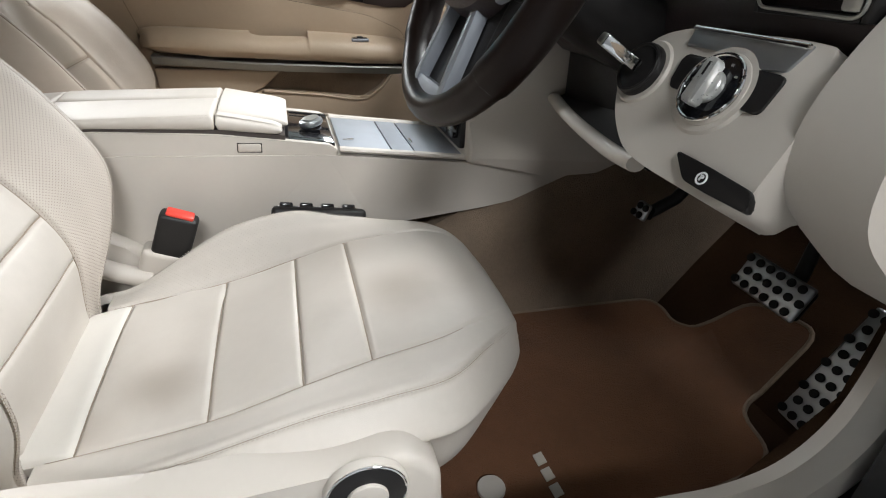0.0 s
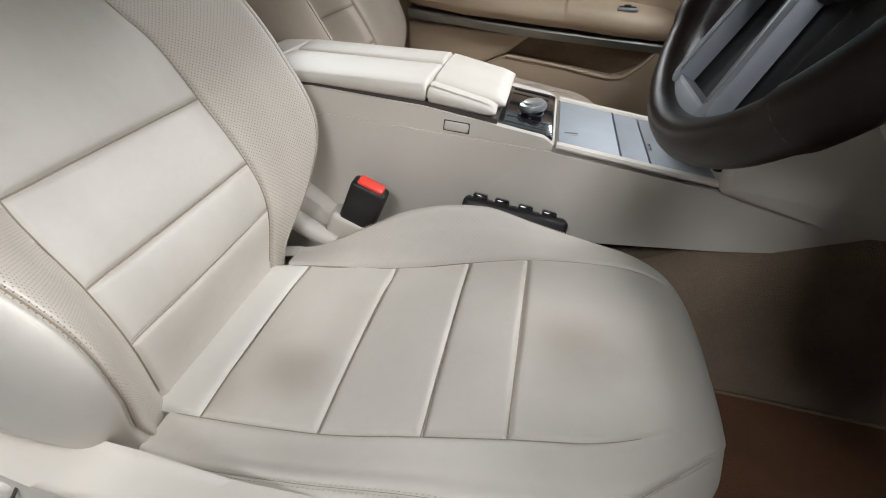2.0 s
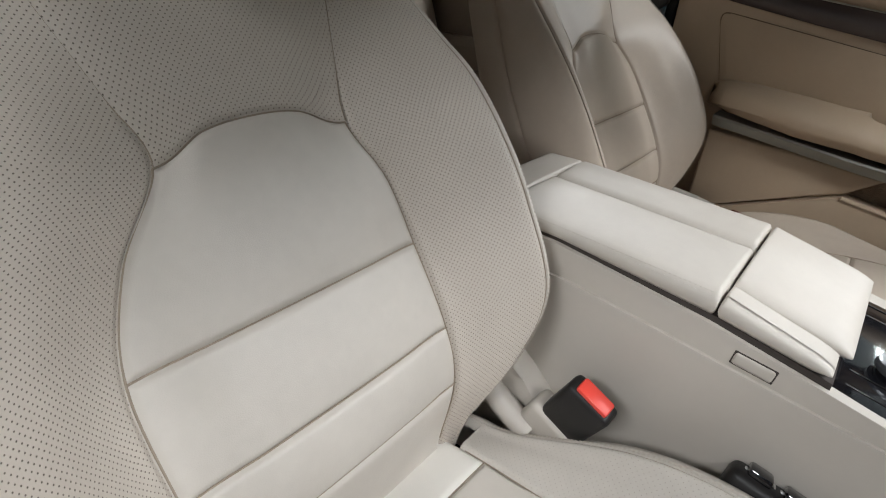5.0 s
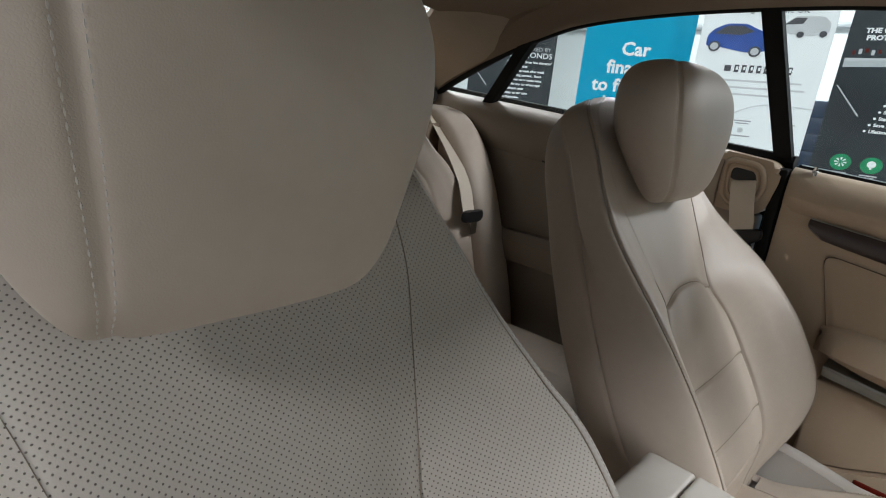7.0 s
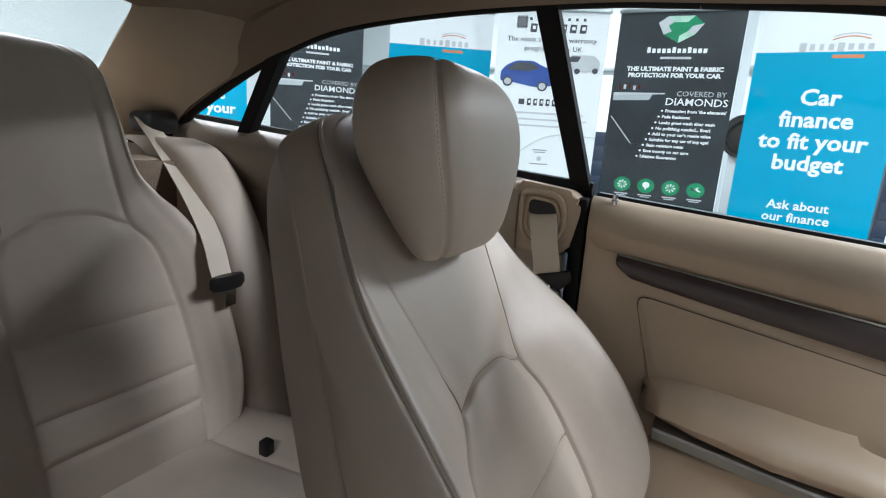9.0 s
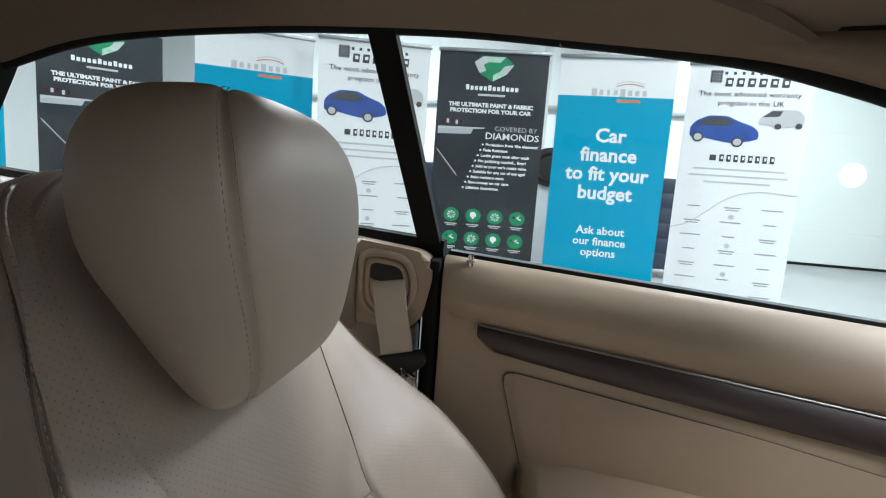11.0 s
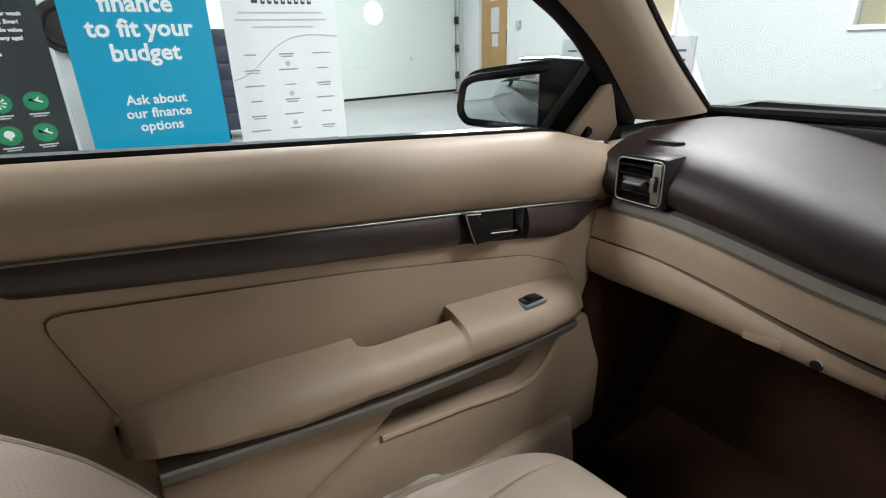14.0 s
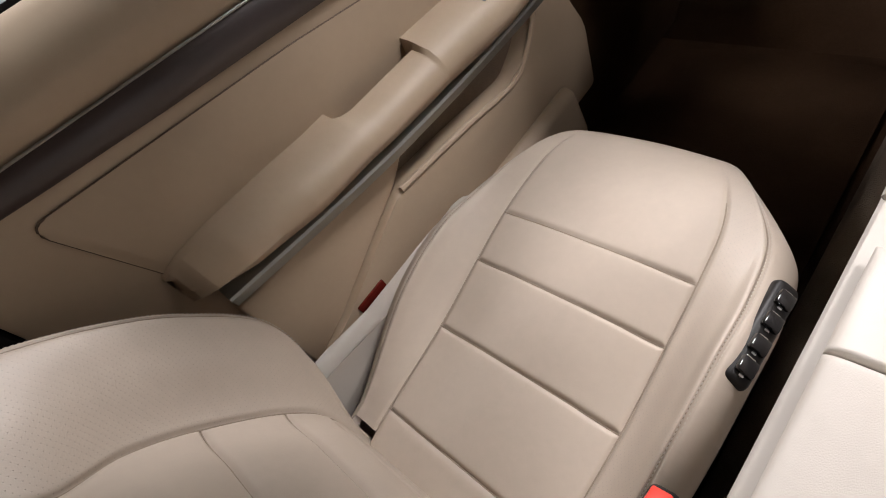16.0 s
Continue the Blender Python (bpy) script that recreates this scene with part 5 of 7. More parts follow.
    def corner(pts, near, far):
        bm = bmesh.new()
        a = [bm.verts.new((glass_x(z) + near, y, z)) for y, z in pts]
        b2 = [bm.verts.new((glass_x(z) + far, y, z)) for y, z in pts]
        bm.faces.new(a)
        bm.faces.new(b2[::-1])
        for i in range(len(a)):
            bm.faces.new((a[i], b2[i], b2[(i + 1) % len(a)], a[(i + 1) % len(a)]))
        bmesh.ops.bevel(bm, geom=bm.edges[:], offset=0.003, segments=2, profile=0.5, affect="EDGES")
        return bm
    part("mirror_foot", corner([(0.738, belt(0.738) - 0.010), (0.784, 1.086), (0.800, 1.090), (0.875, 1.040), (0.975, 0.970), (0.985, 0.920)], -0.004, -0.028), MIRROR_BLACK, d, "black plate behind the mirror corner")
    part("mirror_corner", corner([(0.786, belt(0.786) - 0.008), (0.826, 1.040), (0.838, 1.044), (0.862, 1.022), (0.945, 0.945), (0.945, 0.920)], 0.014, -0.003), VINYL, d, "beige triangular mirror corner")
    part("door_edge_seal", box(-0.745, -0.69, -0.150, -0.128, 0.33, 1.030, 0.006), RUBBER, d)
    # door mirror
    m = thing("door_mirror", (-0.90, 0.86, 0.98), "black door mirror with angled glass", "mirror")
    turn = Matrix.Translation((-0.890, 0.800, 1.010)) @ Matrix.Rotation(radians(17), 4, "Z")
    shape = rounded([(-0.146, -0.030), (-0.128, -0.062), (0.030, -0.068), (0.142, -0.078), (0.142, 0.066), (0.075, 0.072), (-0.105, 0.052), (-0.134, 0.040)], 0.022, 5)
    rings = [[(x * k + (1 - k) * 0.02, y, z * k + 0.004) for x, z in shape] for y, k in ((-0.012, 0.97), (-0.010, 1.0), (0.010, 1.015), (0.040, 0.98), (0.070, 0.86), (0.088, 0.62), (0.092, 0.3))]
    bm = ringloft(rings)
    bmesh.ops.transform(bm, matrix=turn, verts=bm.verts[:])
    part("housing", bm, MIRROR_BLACK, m, "black mirror housing")
    pts = rounded([(-0.124, -0.024), (-0.110, -0.044), (0.050, -0.056), (0.072, 0.056), (-0.092, 0.038), (-0.114, 0.028)], 0.012, 5)
    swing = turn @ Matrix.Translation((-0.03, -0.026, 0)) @ Matrix.Rotation(radians(14), 4, "Z") @ Matrix.Translation((0.03, 0, 0))
    bm = prism(pts, "y", -0.003, 0.003, 0.001)
    bmesh.ops.transform(bm, matrix=swing, verts=bm.verts[:])
    part("mirror_glass", bm, MIRROR, m, "silvered mirror glass")
    bm = tube([(x * 1.03, 0.001, z * 1.06) for x, z in pts], 0.009, 8, True, up=(0, 1, 0))
    bmesh.ops.transform(bm, matrix=swing, verts=bm.verts[:])
    part("glass_rim", bm, MIRROR_BLACK, m)
    bm = ringloft([[(x * 0.97, y, z * 0.97) for x, z in pts] for y in (0.004, 0.03)])
    bmesh.ops.transform(bm, matrix=swing, verts=bm.verts[:])
    part("glass_carrier", bm, MIRROR_BLACK, m)
    # chrome rod drawn as the highlight along the housing's top
    bm = tube([(-0.02, 0.02, 0.0745), (0.06, 0.02, 0.0765), (0.13, 0.02, 0.070)], 0.004, 8)
    bmesh.ops.transform(bm, matrix=turn, verts=bm.verts[:])
    part("housing_highlight", bm, CHROME, m)
    part("mirror_arm", box(-0.85, -0.790, 0.84, 0.90, 0.93, 0.965, 0.01, 3), BLACK, m)
    return d


passenger_door()


# ---- rear quarter, pillars and shelf ----
def rear_quarter():
    for s in (1, -1):
        def mir(p):
            return (p[0] * s, p[1], p[2])
        q = thing("quarter_trim", mir((-0.72, -0.6, 0.35)), "cream padded rear quarter trim panel, shade in its colour", "side trim")
        ys = np.linspace(-1.16, -0.245, 30)
        rings = [[mir((x, y, z)) for x, z in ((-0.742, belt_z(y) - 0.01), (-0.735, belt_z(y) + 0.002), (-0.712, belt_z(y) + 0.003), (-0.692, belt_z(y) - 0.008), (-0.678, belt_z(y) - 0.035), (-0.676, belt_z(y) - 0.09), (-0.690, belt_z(y) - 0.13), (-0.742, belt_z(y) - 0.14))] for y in ys]
        part("upper_pad", ringloft(rings), VINYL_SHADED, q)
        part("side_panel", prism([(-1.16, 0.30), (-1.16, 0.99), (-0.20, 0.93), (-0.16, 0.93), (-0.16, 0.30)], "x", -0.735 * s, -0.690 * s, 0.006), VINYL_SHADED, q)
        part("elbow_pad", ringloft([[mir((x, y, z)) for x, z in ((-0.70, zt - 0.10), (-0.70, zt), (-0.70 + pr * 0.7, zt + 0.004), (-0.70 + pr, zt - 0.02), (-0.70 + pr * 0.9, zt - 0.08))] for y, zt, pr in ((-1.05, 0.72, 0.01), (-0.95, 0.735, 0.05), (-0.75, 0.745, 0.06), (-0.5, 0.75, 0.055), (-0.36, 0.755, 0.03), (-0.32, 0.75, 0.01))]), VINYL_SHADED, q)
        part("panel_seam", tube([mir(p) for p in curve([(-0.688, -0.70, 0.955), (-0.687, -0.55, 0.93), (-0.687, -0.35, 0.905)], 14)], 0.0022, 6), SEAM_DARK, q)
        part("quarter_wiper", ringloft([[mir((x, y, belt_z(y) + z)) for x, z in ((-0.752, -0.02), (-0.752, 0.014), (-0.722, 0.014), (-0.716, 0.002), (-0.730, -0.02))] for y in np.linspace(-1.15, -0.13, 20)]), RUBBER, q)
        # belt outlet beside the door
        bg = thing("belt_guide", mir((-0.71, -0.19, 0.93)), "cream belt outlet with hanging seat belt", "belt guide", "belt guides")
        part("housing", prism(rounded([(-0.262, 1.052), (-0.150, 1.040), (-0.136, 1.015), (-0.150, 0.945), (-0.175, 0.925), (-0.262, 0.935)], 0.02), "x", -0.742 * s, -0.688 * s, 0.008, 3), VINYL, bg)
        loop = rounded([(-0.240, 1.036), (-0.172, 1.030), (-0.160, 0.988), (-0.172, 0.955), (-0.214, 0.940), (-0.240, 0.962)], 0.022, 8)
        part("bezel", tube([(-0.687 * s, y, z) for y, z in loop], 0.0055, 8, True, up=(1, 0, 0)), VINYL, bg)
        inner = [(-0.202 + (y + 0.202) * 0.74, 0.992 + (z - 0.992) * 0.74) for y, z in loop]
        part("inner_bezel", tube([(-0.687 * s, y, z) for y, z in inner], 0.0040, 8, True, up=(1, 0, 0)), VINYL, bg)
        part("slot", prism(rounded([(-0.231, 1.021), (-0.182, 1.016), (-0.173, 0.990), (-0.228, 0.996)], 0.009), "x", -0.690 * s, -0.6862 * s, 0), BLACK, bg)
        part("strap", ribbon([mir(p) for p in curve([(-0.690, -0.199, 0.998), (-0.680, -0.197, 0.988), (-0.670, -0.188, 0.95), (-0.664, -0.176, 0.895), (-0.655, -0.172, 0.80), (-0.652, -0.175, 0.60), (-0.65, -0.18, 0.40)], 30)], 0.047, 0.0015, (0.1, 1, 0.12)), BELT, bg, "cream belt webbing")
        hk = part("belt_arm", prism([(-0.205, 0.893), (-0.138, 0.912), (-0.134, 0.892), (-0.16, 0.868), (-0.20, 0.862)], "x", -0.672 * s, -0.654 * s, 0.006, 3), BLACK, bg, "black webbing guide arm")
        part("belt_tongue", tube([mir(p) for p in ((-0.655, -0.165, 0.885), (-0.650, -0.148, 0.875), (-0.650, -0.135, 0.835), (-0.650, -0.150, 0.83))], 0.004, 8, True), CHROME, hk)
        # window upright between door glass and quarter glass
        up = [(-0.148, belt_z(-0.148) - 0.01), (-0.200, 1.314)]
        a = np.array([glass_x(up[0][1]) - 0.008, *up[0]])
        b = np.array([glass_x(up[1][1]) - 0.008, *up[1]])
        tagged(part("window_upright", ringloft([[mir(p + o) for o in np.array([(-0.012, -0.016, 0), (0.010, -0.016, 0), (0.010, 0.016, 0), (-0.012, 0.016, 0)])] for p in (a, b)]), RUBBER), "black upright between the side windows", "window post", kind="structure")
        a, b = np.array([glass_x(1.09) - 0.006, -0.930, 1.09]), np.array([glass_x(1.262) - 0.006, -0.725, 1.262])
        tagged(part("window_upright", ringloft([[mir(p + o) for o in np.array([(-0.012, -0.020, 0), (0.010, -0.020, 0), (0.010, 0.020, 0), (-0.012, 0.020, 0)])] for p in (a, b)]), RUBBER), "black upright in the quarter window", "window post", kind="structure")
        # quarter glass
        bm = quarter_pane(s)
        g = tagged(part("quarter_window", bm, GLASS, smooth=False), "clear rear quarter window", "window", kind="structure")
        g.visible_shadow = False
        # rear pillar lining between quarter window and rear window
        n = 20
        lo = curve([(glass_x(z) + 0.004, y, z) for y, z in ((-1.62, 1.02), (-1.30, 1.060), (-1.17, 1.098), (-1.07, 1.144), (-0.83, 1.230), (-0.72, 1.290))], n)
        hi = curve([(-0.60, -1.56, 1.060), (-0.565, -1.38, 1.120), (-0.52, -1.20, 1.185), (-0.475, -1.05, 1.243), (-0.425, -0.90, 1.292), (-0.40, -0.84, 1.345)], n)
        rings = []
        for p, r in zip(lo, hi):
            md = (p + r) / 2
            rings.append([mir(k) for k in (p, p * 0.75 + r * 0.25 + (0.014, 0, 0), md + (0.018, 0.006, 0.0), p * 0.25 + r * 0.75 + (0.012, 0.004, 0.0), r, r + (-0.02, -0.01, 0.03), p + (-0.04, -0.01, 0.03))])
        rp = thing("rear_pillar", mir((-0.6, -1.15, 1.15)), "beige cloth lined rear pillar", "pillar", kind="structure")
        part("lining", ringloft(rings), PILLAR, rp)
        part("pillar_seam", tube([mir(p + np.array((0.016, 0.004, -0.002))) for p in curve([(-0.60, -1.12, 1.185), (-0.575, -0.98, 1.235), (-0.545, -0.84, 1.285)], 12)], 0.002, 6), SEAM_DARK, rp)
        part("belt_cover", box(min(-0.66 * s, -0.58 * s), max(-0.66 * s, -0.58 * s), -1.19, -1.10, 1.075, 1.125, 0.018, 3), BLACK, rp, "black belt outlet cover")
        # rear belt, lying on the seat back
        x = -0.525
        rb = thing("rear_belt", mir((x, -0.9, 0.8)), "cream rear seat belt with black clip", "seat belt", "rear belts")
        part("strap", ribbon([mir(p) for p in curve([(-0.60, -1.14, 1.10), (-0.560, -1.02, 1.045), (-0.535, -0.90, 0.955), (-0.520, -0.825, 0.880), (-0.517, -0.800, 0.822), (-0.515, -0.787, 0.800)], 30)], 0.058, 0.0016, (1, 0.15, 0.2)), BELT, rb, "cream belt webbing")
        cl = part("clip", ringloft([[mir((x + 0.005 + 0.042 * k * math.cos(a_), -0.782 + 0.010 * math.sin(a_), 0.800 + h)) for a_ in np.linspace(0, 6.28, 18, endpoint=False)] for k, h in ((0.80, -0.016), (1.0, -0.008), (1.0, 0.006), (0.85, 0.013))]), BLACK, rb, "black belt clip")
        part("tongue", box(min((x - 0.012) * s, (x + 0.016) * s), max((x - 0.012) * s, (x + 0.016) * s), -0.781, -0.777, 0.748, 0.79, 0.002), CHROME, cl)
    sh = part("parcel_shelf", prism([(-0.99, 1.005), (-0.99, 1.028), (-1.60, 1.050), (-1.60, 1.01)], "x", -0.70, 0.70, 0.008), PILLAR)
    bk = part("seat_backing", box(-0.70, 0.70, -1.01, -0.97, 0.25, 1.024, 0.004), CARPET_GREY)
    tagged(bk, "taupe carpeted panel behind the rear seats", "side trim", kind="structure")
    tagged(sh, "beige parcel shelf under the rear window", "shelf", kind="structure")
    bh = part("rear_bulkhead", box(-0.72, 0.72, -1.66, -1.60, 0.2, 1.07, 0.004), PAINT)
    tagged(bh, "dark rear bulkhead", "car body", kind="structure")


rear_quarter()


# ---- driver's door, wide open: out of view, added to shade the footwell ----
def unseen_driver_door():
    d = thing("door_3", (0.78, 0.98, 0.33), "beige lined driver's door, wide open, unseen, added to shade the footwell", "car door", kind="structure")
    turn = Matrix.Translation((0.80, 0.98, 0)) @ Matrix.Rotation(radians(62), 4, "Z")

    def put(bm):
        bmesh.ops.transform(bm, matrix=turn, verts=bm.verts[:])
        return bm
    edge = rounded([(0.0, 0.36), (0.0, 0.97), (-0.25, 1.0), (-1.10, 1.035), (-1.12, 0.60), (-1.06, 0.36)], 0.04)
    part("outer_skin", put(prism(edge, "x", 0.02, 0.07, 0.012, 3)), PAINT, d, "black painted door skin")
    part("lining", put(prism(rounded([(-0.04, 0.40), (-0.04, 0.95), (-0.25, 0.99), (-1.05, 1.02), (-1.07, 0.62), (-1.02, 0.40)], 0.04), "x", -0.04, 0.018, 0.014, 3)), VINYL, d, "beige padded door lining")
    part("armrest", put(box(-0.095, -0.042, -0.85, -0.20, 0.68, 0.75, 0.02, 3)), VINYL, d)


unseen_driver_door()


# ---- centre console ----
def tray_z(y):
    return 0.641 - 0.150 * (y - 0.44)


def console():
    c = thing("centre_console", (0, 0.3, 0.36), "cream centre console with padded armrest and grey lids", "console")
    body = rounded([(-0.085, 0.34), (-0.072, 0.650), (0.10, 0.660), (0.43, 0.634), (0.70, tray_z(0.70) - 0.007), (0.90, 0.555), (0.88, 0.540), (0.80, 0.517), (0.70, 0.505), (0.50, 0.492), (0.20, 0.44), (0.0, 0.37)], 0.012, 4)
    part("body", prism(body, "x", -0.116, 0.116, 0.006, 3), PLASTIC, c)
    top = rounded([(-0.066, 0.655), (-0.064, 0.698), (0.08, 0.698), (0.25, 0.682), (0.355, 0.664), (0.425, 0.652), (0.440, 0.640), (0.436, 0.628), (0.1, 0.655)], 0.006, 4)
    up = part("upper_frame", prism(top, "x", -0.112, 0.112, 0.006, 3), PLASTIC, c)
    part("side_button", box(0.1085, 0.1145, 0.280, 0.316, 0.650, 0.664, 0.0029, 3, Matrix.Translation((0, 0.298, 0.657)) @ Matrix.Rotation(radians(-5), 4, "X") @ Matrix.Translation((0, -0.298, -0.657))), PLASTIC, up)
    part("button_gap", box(0.108, 0.1126, 0.2785, 0.3175, 0.6485, 0.6655, 0.001, 1, Matrix.Translation((0, 0.298, 0.657)) @ Matrix.Rotation(radians(-5), 4, "X") @ Matrix.Translation((0, -0.298, -0.657))), SEAM_DARK, up)

    def pad(name, x0, x1, y0, y1, z0, z1, rear=0.010, front=0.010, mat=LEATHER):
        """A cushioned lid: rounded over its long edges, its front nose overhanging."""
        rings = []
        n = 30
        for i in range(n + 1):
            t = 0.5 - 0.5 * math.cos(math.pi * i / n)
            y = y0 + (y1 - y0) * t
            zt = float(np.interp(y, [y0, y1], [z0, z1]))
            zb = float(np.interp(y, [-0.22, 0.08, 0.254, 0.36], [0.700, 0.7005, 0.6865, 0.6715]))
            d = min(1.0, (y - y0 + 0.0004) / rear, (y1 - y + 0.0004) / front)
            k = math.sqrt(max(0.0, 1 - (1 - d) ** 2))
            zm = zb + 0.5 * (zt - zb)
            top, bot = zm + (zt - zm) * k, zm - (zm - zb) * k
            h = top - bot
            ring = []
            for u, w in ((0.004, 0), (0.0, 0.25), (0, 0.60), (0.002, 0.78), (0.006, 0.90), (0.013, 0.97), (0.03, 1.0)):
                ring.append((x0 + u, y, bot + h * w))
            ring.append(((x0 + x1) / 2, y, top + 0.0015 * k))
            for u, w in ((0.03, 1.0), (0.013, 0.97), (0.006, 0.90), (0.002, 0.78), (0, 0.60), (0.0, 0.25), (0.004, 0)):
                ring.append((x1 - u, y, bot + h * w))
            rings.append(ring)
        return part(name, ringloft(rings), mat, c, sharp=60)
    gap = [(-0.058, 0.690), (-0.058, 0.702), (0.08, 0.702), (0.254, 0.688), (0.355, 0.671), (0.355, 0.655), (0.10, 0.680)]
    part("armrest_gap", prism(gap, "x", -0.1005, 0.1065, 0), SEAM_DARK, c, "dark gap under the armrest lids")
    pad("armrest_rear", -0.103, 0.109, -0.060, -0.0025, 0.716, 0.7185, 0.012, 0.004)
    near = pad("armrest_lid", -0.019, 0.109, -0.0005, 0.2515, 0.7195, 0.7135, 0.004, 0.004)
    for dx, dz in ((0.0, 0.0), (0.0012, 0.0035)):
        stitches([(0.1062 + dx, y, 0.7175 - 0.024 * y - dz) for y in np.linspace(0.006, 0.246, 60)], near, mat=LEATHER)
    pad("armrest_lid", -0.103, -0.0215, -0.0005, 0.2515, 0.7195, 0.7135, 0.004, 0.004)
    pad("armrest_door", 0.071, 0.109, 0.2535, 0.352, 0.7115, 0.687, 0.004, 0.020)
    pad("armrest_door", -0.103, 0.0685, 0.2535, 0.362, 0.7130, 0.688, 0.004, 0.024)
    # gloss control plate with its turning knob
    tilt = Matrix.Translation((0.004, 0.393, 0.650)) @ Matrix.Rotation(radians(-9), 4, "X")
    pl = part("control_plate", box(-0.098, 0.098, -0.052, 0.042, -0.004, 0.008, 0.004, 3, tilt), GLOSS, c, "gloss black control plate")
    for x in (-0.085, -0.06, 0.055, 0.08):
        part("key_line", box(x - 0.0008, x + 0.0008, -0.030, 0.030, 0.008, 0.0086, 0, 1, tilt), BLACK, pl)
    k0 = tilt @ Vector((0.030, 0.006, 0.012))
    kn = part("knob", disc(k0, (0, -0.15, 1), 0.0175, 0.012, 40, 0.003), GLOSS, c, "black knob with a silver cap")
    bm = bmesh.new()
    for i in range(40):
        q = 6.2832 * i / 40
        disc(k0 + Vector((0.0195 * math.cos(q), 0.0195 * math.sin(q), 0.010 + 0.15 * 0.0195 * math.sin(q))), (math.cos(q), math.sin(q), 0), 0.0022, 0.003, 6, 0, bm=bm)
    part("knurl", bm, ALU, kn)
    part("knob_cap", disc(k0 + Vector((0, 0, 0.010)), (0, -0.15, 1), 0.0205, 0.012, 36, 0.004), ALU, kn)
    part("knob_face", disc(k0 + Vector((0, 0, 0.0175)), (0, -0.15, 1), 0.0145, 0.003, 30, 0.001), SATIN, kn)
    # grey sliding lids
    def lidbox(name, y0, y1, mat=ALU_DARK, x0=-0.098, x1=0.099):
        bm = bmesh.new()
        vs = []
        for z in (-0.010, 0.0015):
            vs.append([bm.verts.new((x, y, tray_z(y) + z)) for x, y in ((x0, y0), (x1, y0), (x1, y1), (x0, y1))])
        bm.faces.new(vs[0][::-1])
        bm.faces.new(vs[1])
        for i in range(4):
            bm.faces.new((vs[0][i], vs[0][(i + 1) % 4], vs[1][(i + 1) % 4], vs[1][i]))
        bmesh.ops.bevel(bm, geom=bm.edges[:], offset=0.0012, segments=2, profile=0.5, affect="EDGES")
        return part(name, bm, mat, c)
    la = lidbox("sliding_lid", 0.444, 0.5325)
    lidbox("sliding_lid", 0.5350, 0.5745)
    lc = lidbox("sliding_lid", 0.5770, 0.712)
    part("lid_notch", box(0.052, 0.056, 0.452, 0.472, tray_z(0.46) + 0.0005, tray_z(0.46) + 0.0042, 0.001), CHROME, la)
    part("lid_notch", box(0.02, 0.045, 0.5800, 0.5835, tray_z(0.58) + 0.0005, tray_z(0.58) + 0.0040, 0.001), CHROME, lc)
    for x in (-0.108, 0.108):
        part("edge_rail", tube([(x, y, tray_z(y) + 0.001) for y in np.linspace(0.441, 0.72, 12)], 0.0085, 8, flat=0.6), PLASTIC, c)
    # stack that joins console and dash
    st = rounded([(0.665, 0.600), (0.668, 0.690), (0.738, 0.752), (0.80, 0.84), (1.10, 0.86), (1.10, 0.55), (0.84, 0.560)], 0.012, 4)
    part("centre_riser", prism(st, "x", -0.128, 0.128, 0.012, 3), PLASTIC, c)
    part("stack_face", prism([(0.655, 0.622), (0.660, 0.685), (0.725, 0.750), (0.79, 0.835), (0.82, 0.835), (0.75, 0.63)], "x", -0.108, 0.108, 0.006), BLACK, c)
    for i in range(5):
        x = -0.08 + i * 0.04
        part("stack_key", box(x - 0.015, x + 0.015, 0.645, 0.66, 0.640, 0.672, 0.003), GLOSS, c)
        part("key_mark", box(x - 0.006, x + 0.006, 0.6435, 0.6455, 0.654, 0.658, 0), SATIN, c)
    return c


console()


# ---- dashboard ----
def droop(x):
    """The dash dips and draws back a little towards its middle."""
    t = min(1.0, max(0.0, (0.60 - abs(x)) / 0.40))
    t = t * t * (3 - 2 * t)
    return -0.060 * t, 0.02 * t


def across(profile, xs, mat, name, parent, dz=1.0, label=""):
    rings = []
    prof = np.array(profile, float)
    for x in xs:
        a, b = droop(x)
        rings.append([(x, y + b, z + a * dz) for y, z in prof])
    return part(name, ringloft(rings), mat, parent, label)


